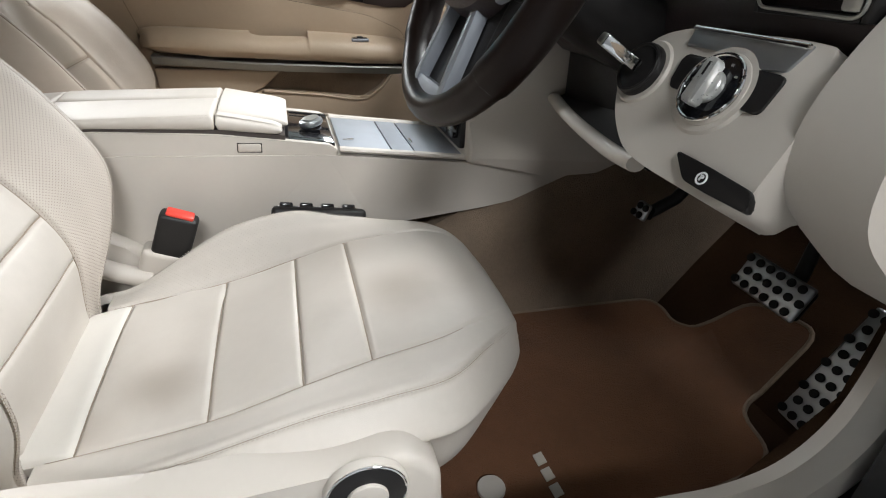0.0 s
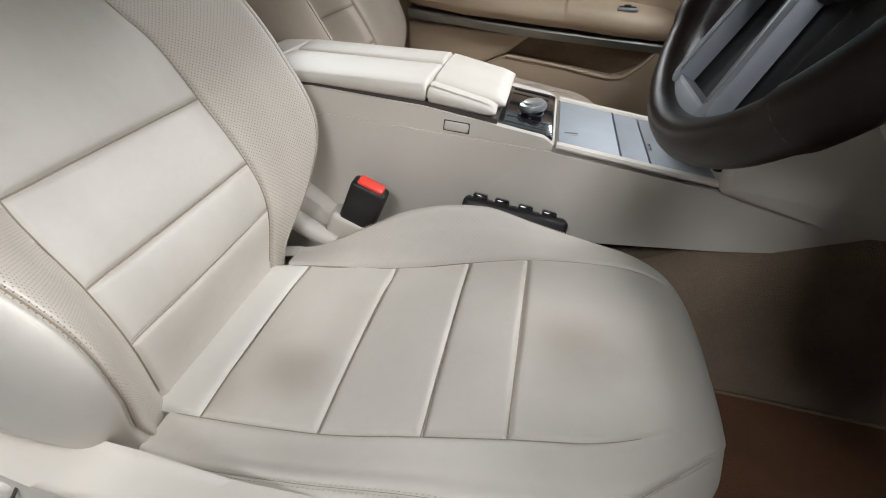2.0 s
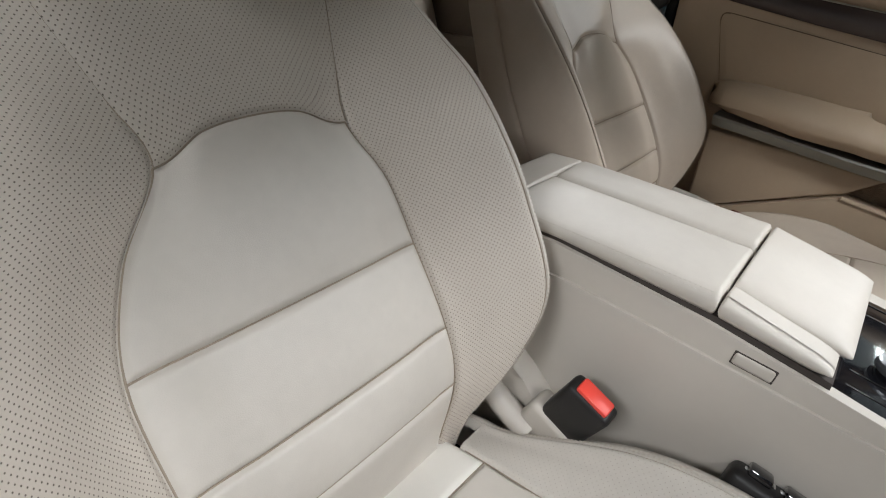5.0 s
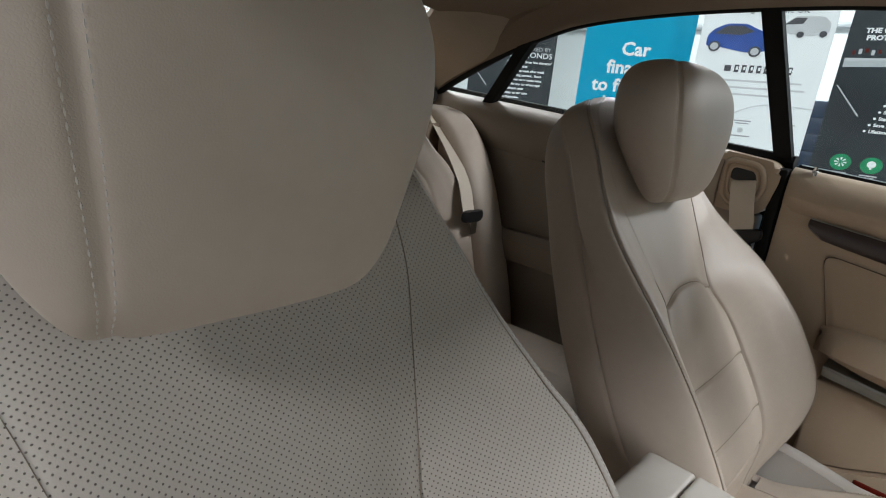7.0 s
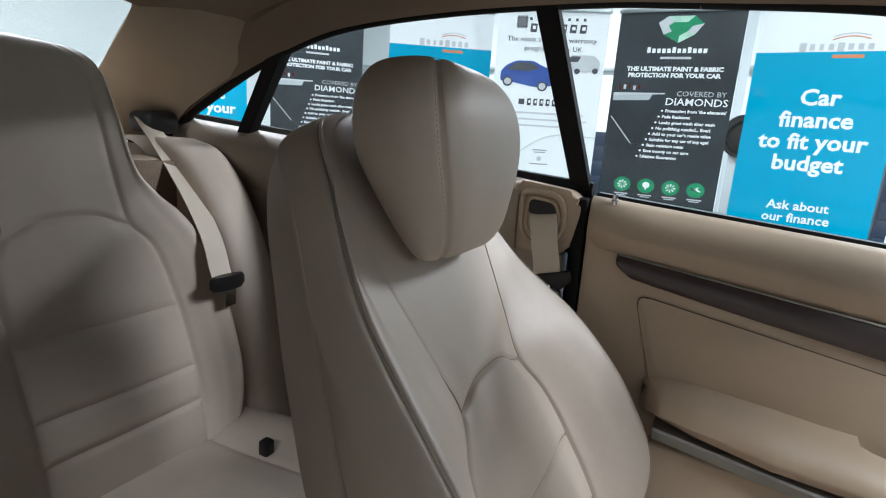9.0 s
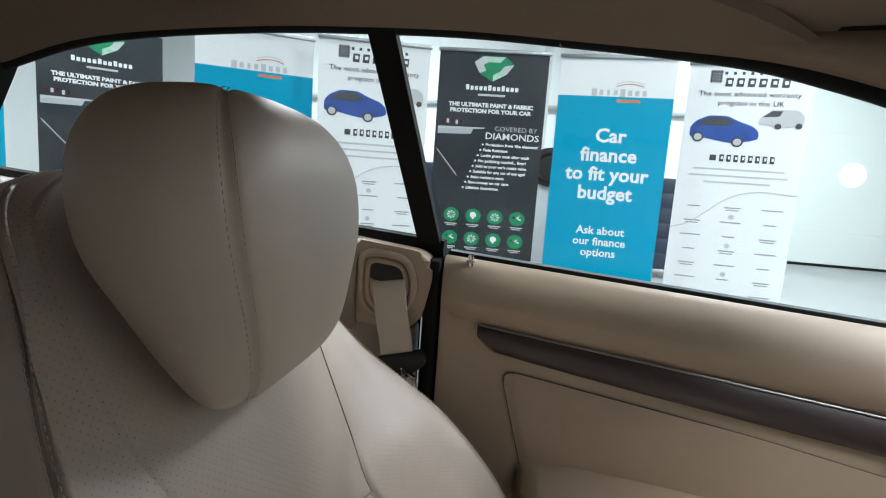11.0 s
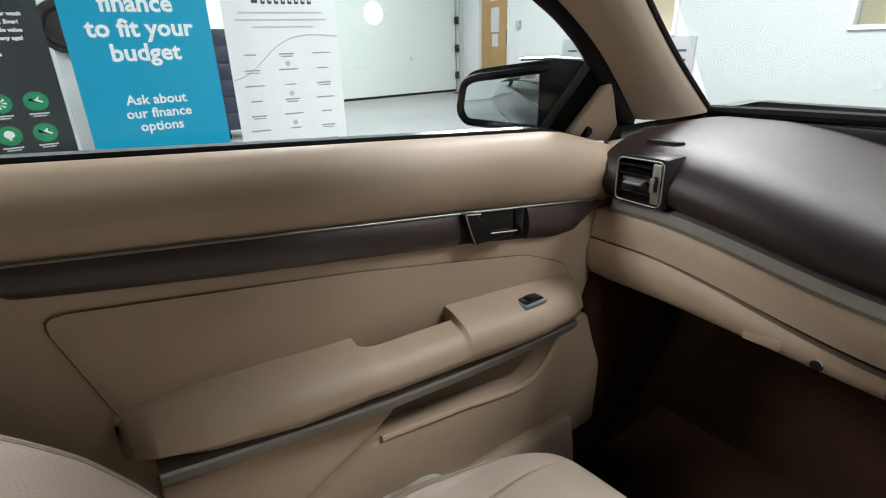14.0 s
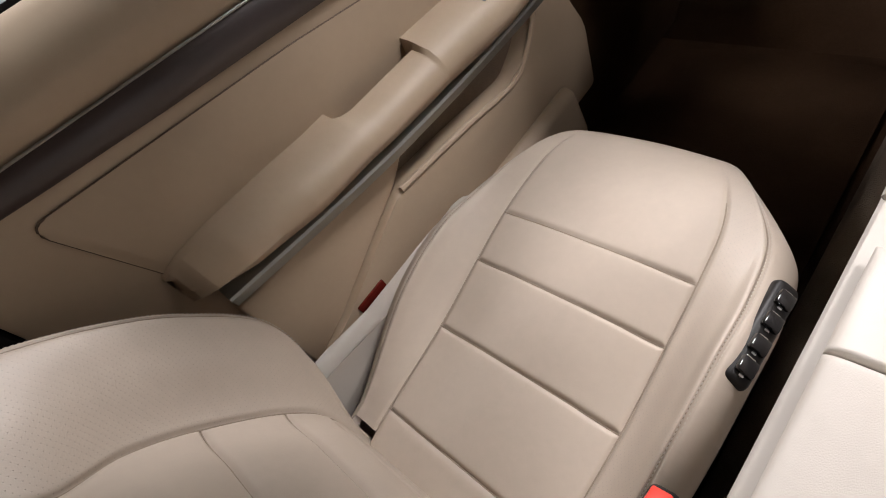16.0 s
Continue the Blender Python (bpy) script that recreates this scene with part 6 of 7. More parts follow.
def dashboard():
    d = thing("dashboard", (0, 0.95, 0.68), "dark brown leather dashboard over cream lower panels", "dashboard")
    upper = curve([(0.812, 0.854), (0.796, 0.868), (0.792, 0.890), (0.805, 0.915), (0.835, 0.936), (0.89, 0.950), (1.0, 0.957), (1.15, 0.955), (1.29, 0.945)], 40).tolist() + [(1.30, 0.86), (0.86, 0.84)]
    across(upper, np.linspace(-0.690, 0.705, 48), DASH, "top_pad", d, 1.0, "dark brown leather dash top")
    part("screen_shelf", box(-0.72, 0.72, 1.27, 1.42, 0.90, 0.945, 0.006), BLACK, d)
    part("silver_strip", ringloft([[(x, y + droop(x)[1], z + droop(x)[0]) for y, z in ((0.806, 0.855), (0.797, 0.852), (0.794, 0.835), (0.803, 0.824), (0.83, 0.83), (0.83, 0.855))] for x in np.linspace(-0.655, -0.135, 30)]), SATIN, d, "satin silver dash strip")
    low = curve([(0.812, 0.828), (0.798, 0.822), (0.792, 0.795), (0.790, 0.772)], 8).tolist() + [(1.1, 0.772), (1.1, 0.82)]
    across(low, np.linspace(-0.69, -0.135, 24), VINYL, "lower_panel", d, 1.0)
    glove = curve([(0.790, 0.768), (0.782, 0.745), (0.786, 0.715), (0.805, 0.690), (0.84, 0.676)], 12).tolist() + [(1.1, 0.68), (1.1, 0.768)]
    gb = part("glovebox_lid", ringloft([[(x, y + droop(x)[1], z + droop(x)[0] * (0.3 + 0.85 * min(1.0, max(0.0, (z - 0.676) / 0.092)))) for y, z in glove] for x in np.linspace(-0.69, -0.222, 20)]), VINYL, d, "cream glovebox lid, shut")
    across([(0.800, 0.7685), (0.797, 0.7705), (1.0, 0.7725), (1.0, 0.7685)], np.linspace(-0.688, -0.22, 16), SEAM_DARK, "lid_gap", d, 1.1)
    part("side_filler", ringloft([[(x, y + droop(x)[1], z + droop(x)[0] * (0.3 + 0.85 * min(1.0, max(0.0, (z - 0.676) / 0.092)))) for y, z in glove] for x in np.linspace(-0.217, -0.135, 6)]), VINYL, d)
    gz = droop(-0.30)[0] * 0.76
    gl = part("glovebox_lock", disc((-0.300, 0.804, 0.727 + gz), (0, -0.98, -0.1), 0.010, 0.010, 24), CHROME, gb, "round lock")
    part("lock_core", disc((-0.300, 0.799, 0.7265 + gz), (0, -0.98, -0.1), 0.0075, 0.006, 20), BLACK, gl)
    part("glovebox_catch", box(-0.400, -0.345, 0.794, 0.806, 0.724 + gz, 0.744 + gz, 0.004, 3), VINYL, gb)
    # end vent
    for s in (-1, 1):
        cx, vy, vz = (-0.598, 0.786, 0.0) if s == -1 else (0.618, 0.778, 0.034)
        hw = 0.043 if s == -1 else 0.049
        lo, hi = 0.860 + vz, 0.934 + vz
        v = part("air_vent", box(cx - hw - 0.001, cx + hw + 0.001, vy + 0.018, vy + 0.05, lo - 0.002, hi, 0.004, 2), BLACK, d, "silver framed air vent")
        # four walls round the open mouth
        for x0, x1, z0, z1 in ((cx - hw - 0.004, cx - hw + 0.002, lo - 0.005, hi + 0.004), (cx + hw - 0.002, cx + hw + 0.004, lo - 0.005, hi + 0.004), (cx - hw + 0.002, cx + hw - 0.002, lo - 0.005, lo + 0.001), (cx - hw + 0.002, cx + hw - 0.002, hi - 0.002, hi + 0.004)):
            part("vent_wall", box(x0, x1, vy - 0.002, vy + 0.05, z0, z1, 0.0015, 2), BLACK, v)
        part("vent_frame", tube([(x, vy - 0.003, z) for x, z in rounded([(cx - hw, lo), (cx + hw, lo - 0.002), (cx + hw, hi), (cx - hw, hi - 0.002)], 0.011, 6)], 0.0015, 8, True, up=(0, 1, 0)), SATIN, v, "satin silver frame")
        for k in range(4):
            z = lo + 0.0150 + k * 0.0150
            part("slat", prism([(vy - 0.001, z - 0.0005), (vy - 0.001, z + 0.0016), (vy + 0.018, z + 0.0050), (vy + 0.018, z + 0.0030)], "x", cx - hw + 0.002, cx + hw - 0.021, 0.0004), GLOSS, v)
        part("vent_tab", prism([(vy - 0.012, lo + 0.0305), (vy - 0.012, lo + 0.0345), (vy + 0.004, lo + 0.0385), (vy + 0.004, lo + 0.0285)], "x", cx - 0.024, cx + 0.010, 0.001), ALU_DARK, v)
        part("vent_side", box(cx + hw - 0.020, cx + hw - 0.003, vy - 0.004, vy + 0.006, lo + 0.002, hi - 0.004, 0.003), SATIN, v)
        part("vent_wheel", disc((cx + hw - 0.0115, vy - 0.001, (lo + hi) / 2), (1, 0, 0), 0.013, 0.007, 22, 0.001), BLACK, v)
        part("wheel_rib", box(cx + hw - 0.0145, cx + hw - 0.0085, vy - 0.0160, vy - 0.011, (lo + hi) / 2 - 0.012, (lo + hi) / 2 + 0.012, 0.001), SATIN, v)
        # demister grille on top: short slanting bars over a dark slot
        dm = part("demister", prism(rounded([(cx - 0.044, 0.858), (cx + 0.012, 0.868), (cx + 0.020, 0.878), (cx - 0.034, 0.871)], 0.003), "z", 0.938, 0.9505, 0.001), BLACK, d)
        for k in range(5):
            x = cx - 0.034 + k * 0.0105
            y = 0.861 + k * 0.0019
            part("demister_slat", prism([(x, y), (x + 0.002, y), (x + 0.008, y + 0.011), (x + 0.006, y + 0.011)], "z", 0.9500, 0.9518, 0), ALU_DARK, dm)
    # driver's lower panel: a face leaning up towards the seat
    def face(z, off=0.0):
        return 0.745 + (z - 0.82) * 0.57 - off
    kp = curve([(0.130, 0.825, 0.712), (0.20, 0.806, 0.710), (0.28, 0.786, 0.711), (0.36, 0.766, 0.715), (0.44, 0.748, 0.720), (0.50, 0.738, 0.727)], 24)
    part("knee_edge", tube(kp, 0.012, 12, flat=0.8), PLASTIC, d)
    part("knee_panel", ringloft([[(p[0], p[1] + 0.002, p[2]), (p[0], p[1] + 0.014, p[2] + 0.004), (p[0], 1.05, 0.80), (p[0], 1.05, 0.70), (p[0], p[1] + 0.02, p[2] - 0.011)] for p in kp]), BLACK, d, "black panel under the column")
    part("column_recess", box(0.135, 0.36, 0.84, 1.05, 0.70, 0.87, 0.006), BLACK, d)
    nrm = Vector((0, -0.869, 0.495))

    def on(x, z, off=0.0):
        return Vector((x, face(z), z)) + nrm * off
    basis = Matrix.Identity(3)
    basis.col[0], basis.col[1], basis.col[2] = Vector((1, 0, 0)), Vector((0, 0.495, 0.869)), nrm
    turn = basis.to_4x4()
    # silver strip, dark field with the light dial
    def slab(pts, x, z, lo, hi, bevel=0.002):
        bm = prism(pts, "z", lo, hi, bevel)
        bmesh.ops.transform(bm, matrix=Matrix.Translation(on(x, z)) @ turn, verts=bm.verts[:])
        return bm
    outline = rounded([(-0.072, 0.057), (-0.112, 0.044), (-0.134, 0.014), (-0.130, -0.020), (-0.103, -0.052), (-0.061, -0.078), (-0.020, -0.083), (0.036, -0.084), (0.105, -0.084), (0.104, 0.0), (0.102, 0.058), (0.061, 0.062)], 0.022, 5)
    bm = bmesh.new()
    prism(outline, "z", -0.07, 0.0, 0.011, 4, bm=bm)
    bmesh.ops.transform(bm, matrix=Matrix.Translation(on(0.573, 0.820)) @ turn, verts=bm.verts[:])
    lp = part("driver_panel", bm, PLASTIC, d, "cream lower dash panel", sharp=50)
    part("dial_surround", disc(on(0.577, 0.824, 0.0), nrm, 0.046, 0.006, 48, 0.0028, 0.041), PLASTIC, lp)
    part("ignition_surround", disc(on(0.472, 0.822, 0.0), nrm, 0.038, 0.006, 44, 0.0028, 0.034), PLASTIC, lp)
    part("silver_trim", slab([(-0.066, 0.012), (0.068, 0.012), (0.060, -0.012), (0.030, -0.016), (-0.020, -0.006), (-0.064, -0.008)], 0.573, 0.860, -0.002, 0.003), ALU, lp, "satin silver trim")
    part("trim_bar", slab([(-0.066, 0.003), (0.067, 0.003), (0.067, -0.002), (-0.066, -0.002)], 0.573, 0.868, 0.0, 0.006), CHROME, lp)
    part("dial_field", slab(rounded([(-0.062, 0.019), (0.060, 0.019), (0.058, -0.016), (-0.058, -0.016)], 0.007), 0.578, 0.830, -0.002, 0.003), BLACK, lp)
    ring = part("dial_ring", tube([on(0.577, 0.824, 0.008) + (turn @ Vector((0.0320 * math.cos(q), 0.0318 * math.sin(q), 0))) for q in np.linspace(0, 6.2832, 56, endpoint=False)], 0.0017, 8, True), CHROME, lp, "thin chrome dial ring")
    part("dial_bowl", disc(on(0.577, 0.824, 0.000), nrm, 0.0362, 0.009, 48, 0.003), PLASTIC, ring)
    part("dial_plate", disc(on(0.577, 0.824, 0.005), nrm, 0.0314, 0.006, 44, 0.001), GLOSS, ring)
    part("dial_knob", disc(on(0.577, 0.824, 0.0115), nrm, 0.0162, 0.008, 40, 0.002, 0.0145), SILVER, ring, "silver light knob")
    part("knob_grip", slab(rounded([(-0.006, 0.0215), (0.006, 0.0215), (0.0075, -0.0215), (-0.0075, -0.0215)], 0.003), 0.577, 0.824, 0.012, 0.024, 0.0025), SILVER, ring)
    part("grip_mark", slab([(-0.0012, 0.017), (0.0012, 0.017), (0.0012, 0.004), (-0.0012, 0.004)], 0.577, 0.824, 0.0242, 0.0246, 0), BLACK, ring)
    for q in (0.6, 1.2, 1.8, 2.4, 3.0):
        part("dial_mark", slab([(-0.0015 + 0.0245 * math.cos(q), 0.001 + 0.0245 * math.sin(q)), (0.0015 + 0.0245 * math.cos(q), 0.001 + 0.0245 * math.sin(q)), (0.0015 + 0.0245 * math.cos(q), -0.001 + 0.0245 * math.sin(q)), (-0.0015 + 0.0245 * math.cos(q), -0.001 + 0.0245 * math.sin(q))], 0.577, 0.824, 0.0083, 0.0088, 0), SATIN, ring)
    ig = part("ignition", disc(on(0.472, 0.822, 0.004), nrm, 0.029, 0.014, 40, 0.004), BLACK, lp, "black ignition switch")
    part("ignition_ring", tube([on(0.472, 0.822, 0.011) + (turn @ Vector((0.026 * math.cos(q), 0.026 * math.sin(q), 0))) for q in np.linspace(0, 6.283, 36, endpoint=False)], 0.0022, 8, True), BLACK, ig)
    kd = (nrm + Vector((-0.25, 0, 0.12))).normalized()
    k0 = on(0.472, 0.822, 0.010)
    kt = Matrix.Translation(k0) @ kd.to_track_quat("Z", "Y").to_matrix().to_4x4()
    key = thing("car_key", tuple(k0), "chrome edged black key in the ignition", "key")
    part("key_body", box(-0.0085, 0.0085, -0.006, 0.006, 0.0, 0.050, 0.005, 3, kt), BLACK, key)
    for x in (-0.0125, 0.0125):
        part("key_chrome", box(x * 0.7 - 0.0018, x * 0.7 + 0.0018, -0.0066, 0.0066, 0.004, 0.052, 0.0016, 2, kt), CHROME, key)
    part("key_end", box(-0.0095, 0.0095, -0.0068, 0.0068, 0.047, 0.054, 0.0035, 3, kt), SATIN, key)
    pb = part("parking_lever", slab(rounded([(-0.054, 0.012), (-0.01, 0.011), (0.040, 0.008), (0.050, -0.009), (0.0, -0.010), (-0.026, -0.009)], 0.006), 0.640, 0.761, -0.002, 0.006, 0.002), BLACK, lp, "black parking brake lever")
    c0 = on(0.632, 0.7605, 0.0068)
    part("brake_mark", tube([c0 + (turn @ Vector((0.0052 * math.cos(q), 0.0052 * math.sin(q), 0))) for q in np.linspace(0, 6.283, 20, endpoint=False)], 0.0009, 6, True), BAN_WHITE, pb)
    me = letters("P", 0.008, 0.0002)
    me.transform(Matrix.Translation(c0 + nrm * 0.0003) @ turn)
    part("brake_letter", me, BAN_WHITE, pb, smooth=False)
    # end cheek by the open doorway
    ck = [tuple(p) for p in curve([(0.812, 0.925), (0.776, 0.886), (0.748, 0.842), (0.739, 0.800), (0.752, 0.757), (0.800, 0.712), (0.860, 0.662)], 26)] + [(1.15, 0.70), (1.15, 0.93)]
    part("end_cheek", prism(ck, "x", 0.6760, 0.748, 0.012, 4), PLASTIC, d, "cream dash end cap")
    ck = rounded([(0.860, 0.93), (0.820, 0.86), (0.815, 0.79), (0.85, 0.765), (1.15, 0.77), (1.15, 0.93)], 0.03, 6)
    part("end_cheek", prism(ck, "x", -0.745, -0.695, 0.014, 4), PLASTIC, d, "cream dash end cap")
    return d


dashboard()


def steering():
    w = thing("steering_wheel", (0.383, 0.605, 0.94), "dark leather steering wheel with silver spokes", "steering wheel")
    c = Vector((0.383, 0.605, 0.940))
    tl = radians(27)
    ex, ey, ez = Vector((1, 0, 0)), Vector((0, math.sin(tl), math.cos(tl))), Vector((0, -math.cos(tl), math.sin(tl)))
    m = Matrix.Identity(3)
    m.col[0], m.col[1], m.col[2] = ex, ey, ez
    m = Matrix.Translation(c) @ m.to_4x4()

    def put(bm):
        bmesh.ops.transform(bm, matrix=m, verts=bm.verts[:])
        return bm
    R = 0.183
    rim = part("rim", put(tube([(R * math.cos(q), R * math.sin(q), 0) for q in np.linspace(0, 6.2832, 96, endpoint=False)], [0.0165 + 0.002 * (abs(math.cos(q)) > 0.75) for q in np.linspace(0, 6.2832, 96, endpoint=False)], 18, True, 1.15)), WHEEL_LEATHER, w, "dark leather rim with grips")
    for q in (0.72, 2.42, 3.86, 5.56):
        part("rim_joint", put(tube([((R + 0.0178 * math.cos(k)) * math.cos(q), (R + 0.0178 * math.cos(k)) * math.sin(q), 0.0205 * math.sin(k)) for k in np.linspace(0, 6.283, 20, endpoint=False)], 0.0007, 5, True)), BLACK, rim)
    hub = []
    for z, k in ((-0.05, 0.75), (-0.03, 0.95), (0.0, 1.0), (0.018, 0.96), (0.028, 0.80), (0.032, 0.45)):
        hub.append([(k * 0.088 * math.copysign(abs(math.cos(q)) ** 0.75, math.cos(q)), k * 0.074 * math.copysign(abs(math.sin(q)) ** 0.75, math.sin(q)) - 0.004, z) for q in np.linspace(0, 6.283, 40, endpoint=False)])
    part("hub", put(ringloft(hub)), DASH, w, "dark airbag pad")
    part("badge", put(disc((0, 0, 0.033), (0, 0, 1), 0.022, 0.004, 28)), CHROME, w, "round chrome badge")
    for s in (-1, 1):
        sp = part("spoke", put(prism(rounded([(s * 0.07, 0.030), (s * 0.178, 0.022), (s * 0.178, -0.030), (s * 0.07, -0.050)], 0.01), "z", -0.014, 0.006, 0.004)), BLACK, w)
        part("spoke_trim", put(prism(rounded([(s * 0.080, 0.027), (s * 0.172, 0.020), (s * 0.172, 0.010), (s * 0.080, 0.014)], 0.003), "z", 0.004, 0.011, 0.002)), ALU, sp, "silver spoke trim")
        part("spoke_trim", put(prism(rounded([(s * 0.078, -0.040), (s * 0.170, -0.016), (s * 0.172, -0.029), (s * 0.084, -0.060)], 0.004), "z", 0.004, 0.011, 0.002)), ALU_DARK, sp, "silver spoke trim")
        part("spoke_keys", put(prism(rounded([(s * 0.098, 0.006), (s * 0.150, 0.004), (s * 0.150, -0.008), (s * 0.098, -0.018)], 0.004), "z", 0.004, 0.012, 0.002)), GLOSS, sp)
        part("paddle", put(prism(rounded([(s * 0.085, 0.02), (s * 0.158, 0.030), (s * 0.158, -0.02), (s * 0.09, -0.02)], 0.008), "z", -0.040, -0.034, 0.002)), BLACK, sp, "dark shift paddle")
        lw = part("lower_spoke", put(prism(rounded([(s * 0.034, -0.058), (s * 0.048, -0.062), (s * 0.060, -0.160), (s * 0.045, -0.166)], 0.004), "z", -0.004, 0.010, 0.003)), ALU_DARK, w, "satin silver lower spoke")
        part("spoke_edge", put(prism(rounded([(s * 0.0345, -0.066), (s * 0.0375, -0.066), (s * 0.0485, -0.150), (s * 0.0455, -0.152)], 0.001), "z", 0.009, 0.0112, 0.0006)), ALU, lw, "bright spoke edge")
    part("lower_plate", put(prism(rounded([(-0.080, -0.040), (0.080, -0.040), (0.078, -0.155), (0.05, -0.172), (-0.05, -0.172), (-0.078, -0.155)], 0.008), "z", -0.020, -0.006, 0.003)), BLACK, w, "black lower spoke backing")
    part("lower_bridge", put(prism(rounded([(-0.058, -0.154), (0.058, -0.154), (0.052, -0.176), (-0.052, -0.176)], 0.006), "z", -0.008, 0.008, 0.003)), ALU_DARK, w, "silver lower bridge")
    col = part("column", put(ringloft([[(k * 0.046 * math.cos(q) - 0.008, k * 0.044 * math.sin(q) + 0.004, z) for q in np.linspace(0, 6.283, 24, endpoint=False)] for z, k in ((-0.05, 0.9), (-0.10, 1.05), (-0.18, 1.1), (-0.30, 1.0))])), BLACK, w, "black column shroud")
    part("stalk", put(tube([(-0.05, 0.0, -0.085), (-0.16, 0.02, -0.075)], [0.007, 0.010], 10)), BLACK, col)
    part("stalk", put(tube([(0.05, 0.0, -0.085), (0.16, 0.02, -0.075)], [0.007, 0.010], 10)), BLACK, col)
    # cowl of the instruments
    bin_ = thing("instrument_cowl", (0.383, 0.9, 0.95), "dark instrument cowl behind the steering wheel", "instrument cowl")
    part("hood", ringloft([[(0.383 + 0.19 * k * math.cos(q), y, 0.935 + 0.095 * k * max(0.0, math.sin(q)) - (0.02 if math.sin(q) < 0 else 0)) for q in np.linspace(0, 6.283, 36, endpoint=False)] for y, k in ((0.80, 0.97), (0.815, 1.0), (0.95, 0.95), (1.08, 0.75))]), DASH, bin_)
    part("gauge_glass", box(0.23, 0.535, 0.795, 0.801, 0.925, 0.990, 0.004), GLOSS, bin_)


steering()


# ---- driver's footwell ----
def footwell():
    # floor mat, shaped round the pedal, running up the toe board
    pts = [(0.175, 0.50), (0.172, 0.76), (0.200, 1.07), (0.235, 1.085), (0.290, 1.070), (0.325, 1.115), (0.345, 1.195), (0.47, 1.215), (0.505, 1.06), (0.53, 1.02), (0.605, 1.005), (0.625, 0.95), (0.640, 0.80), (0.640, 0.52), (0.60, 0.50)]
    m = thing("floor_mat", (0.4, 0.8, 0.24), "rust brown velour floor mat with bound edge", "floor mat")

    def lie(x, y):
        return 0.262 + max(0.0, y - 1.10) * 0.75
    bm = bmesh.new()
    fine = rounded(pts, 0.03, 5)
    top = [bm.verts.new((x, y, lie(x, y) + 0.016)) for x, y in fine]
    low = [bm.verts.new((x, y, lie(x, y) - 0.002)) for x, y in fine]
    f = bm.faces.new(top)
    bm.faces.new(low[::-1])
    for i in range(len(top)):
        bm.faces.new((top[i], low[i], low[(i + 1) % len(top)], top[(i + 1) % len(top)]))
    bmesh.ops.triangulate(bm, faces=[f])
    part("mat_body", bm, MAT, m)
    part("binding", tube([(x, y, lie(x, y) + 0.0135) for x, y in fine], 0.0045, 8, True), CARPET_GREY, m)
    part("mat_stud", disc((0.548, 0.572, 0.281), (0, 0, 1), 0.020, 0.008, 26), PLASTIC, m, "cream mat stud")
    for i in range(3):
        x = 0.512 + 0.027 * i
        part("mark_bar", prism([(x, 0.652), (x + 0.019, 0.653), (x + 0.016, 0.668), (x - 0.003, 0.667)], "z", 0.2775, 0.2800, 0), PLASTIC, m)
    # pedals with rubber studs
    def pedal(name, label, c, w, h, tilt, cols, rows, turnz=0):
        p = thing(name, c, label, "pedal", "pedals")
        mt = Matrix.Translation(c) @ Matrix.Rotation(radians(turnz), 4, "Z") @ Matrix.Rotation(radians(tilt), 4, "X")
        part("pad", box(-w / 2, w / 2, -h / 2, h / 2, -0.006, 0.004, 0.004, 3, mt), ALU, p, "brushed metal pad")
        for i in range(cols):
            for j in range(rows):
                x = (i + 0.5 + (0.25 if j % 2 else -0.25)) / cols * w - w / 2
                y = (j + 0.5) / rows * h - h / 2
                part("stud", disc(mt @ Vector((x, y, 0.0055)), mt.to_3x3() @ Vector((0, 0, 1)), 0.0060, 0.004, 14, 0.001), RUBBER, p)
        part("backing", box(-w / 2 + 0.004, w / 2 - 0.004, -h / 2 + 0.004, h / 2 - 0.004, -0.020, -0.006, 0.004, 2, mt), RUBBER, p)
        return p, mt
    p, mt = pedal("brake_pedal", "metal brake pedal with rubber studs", (0.523, 0.985, 0.533), 0.105, 0.055, 62, 6, 3)
    part("arm", tube([mt @ Vector((0.02, 0, -0.018)), (0.51, 1.06, 0.60), (0.51, 1.09, 0.74)], 0.010, 10), BLACK, p)
    p, mt = pedal("accelerator", "long metal accelerator pedal with rubber studs", (0.640, 1.005, 0.470), 0.050, 0.185, 62, 3, 9, -4)
    p, mt = pedal("parking_pedal", "small metal parking brake pedal", (0.300, 0.925, 0.555), 0.030, 0.030, 70, 2, 2)
    part("arm", tube([mt @ Vector((0.0, 0, -0.018)), (0.31, 0.98, 0.575), (0.33, 1.06, 0.70)], 0.011, 10), BLACK, p)
    # lining round the doorway foot and the sill
    inner = curve([(0.700, -0.20, 0.365), (0.700, 0.40, 0.368), (0.702, 0.66, 0.366), (0.704, 0.81, 0.352), (0.706, 0.905, 0.378), (0.708, 0.962, 0.455), (0.708, 0.978, 0.570), (0.708, 0.965, 0.655)], 70)
    rings = []
    for i, p in enumerate(inner):
        d = inner[min(i + 1, 69)] - inner[max(i - 1, 0)]
        d /= np.linalg.norm(d)
        n = np.array([0, d[2], -d[1]])
        rings.append([p + np.array([-0.020, 0, 0]) - n * 0.030, p + np.array([0.0, 0, 0]) - n * 0.040, p + np.array([0.022, 0, 0]) - n * 0.020, p + np.array([0.028, 0, 0]) + n * 0.015, p + np.array([0.02, 0, 0]) + n * 0.040, p + np.array([-0.03, 0, 0]) + n * 0.05])
    sl = thing("doorway_trim", (0.70, 0.5, 0.36), "cream plastic doorway trim curving up to the dash", "sill trim", kind="structure")
    part("moulding", ringloft(rings), PLASTIC, sl)
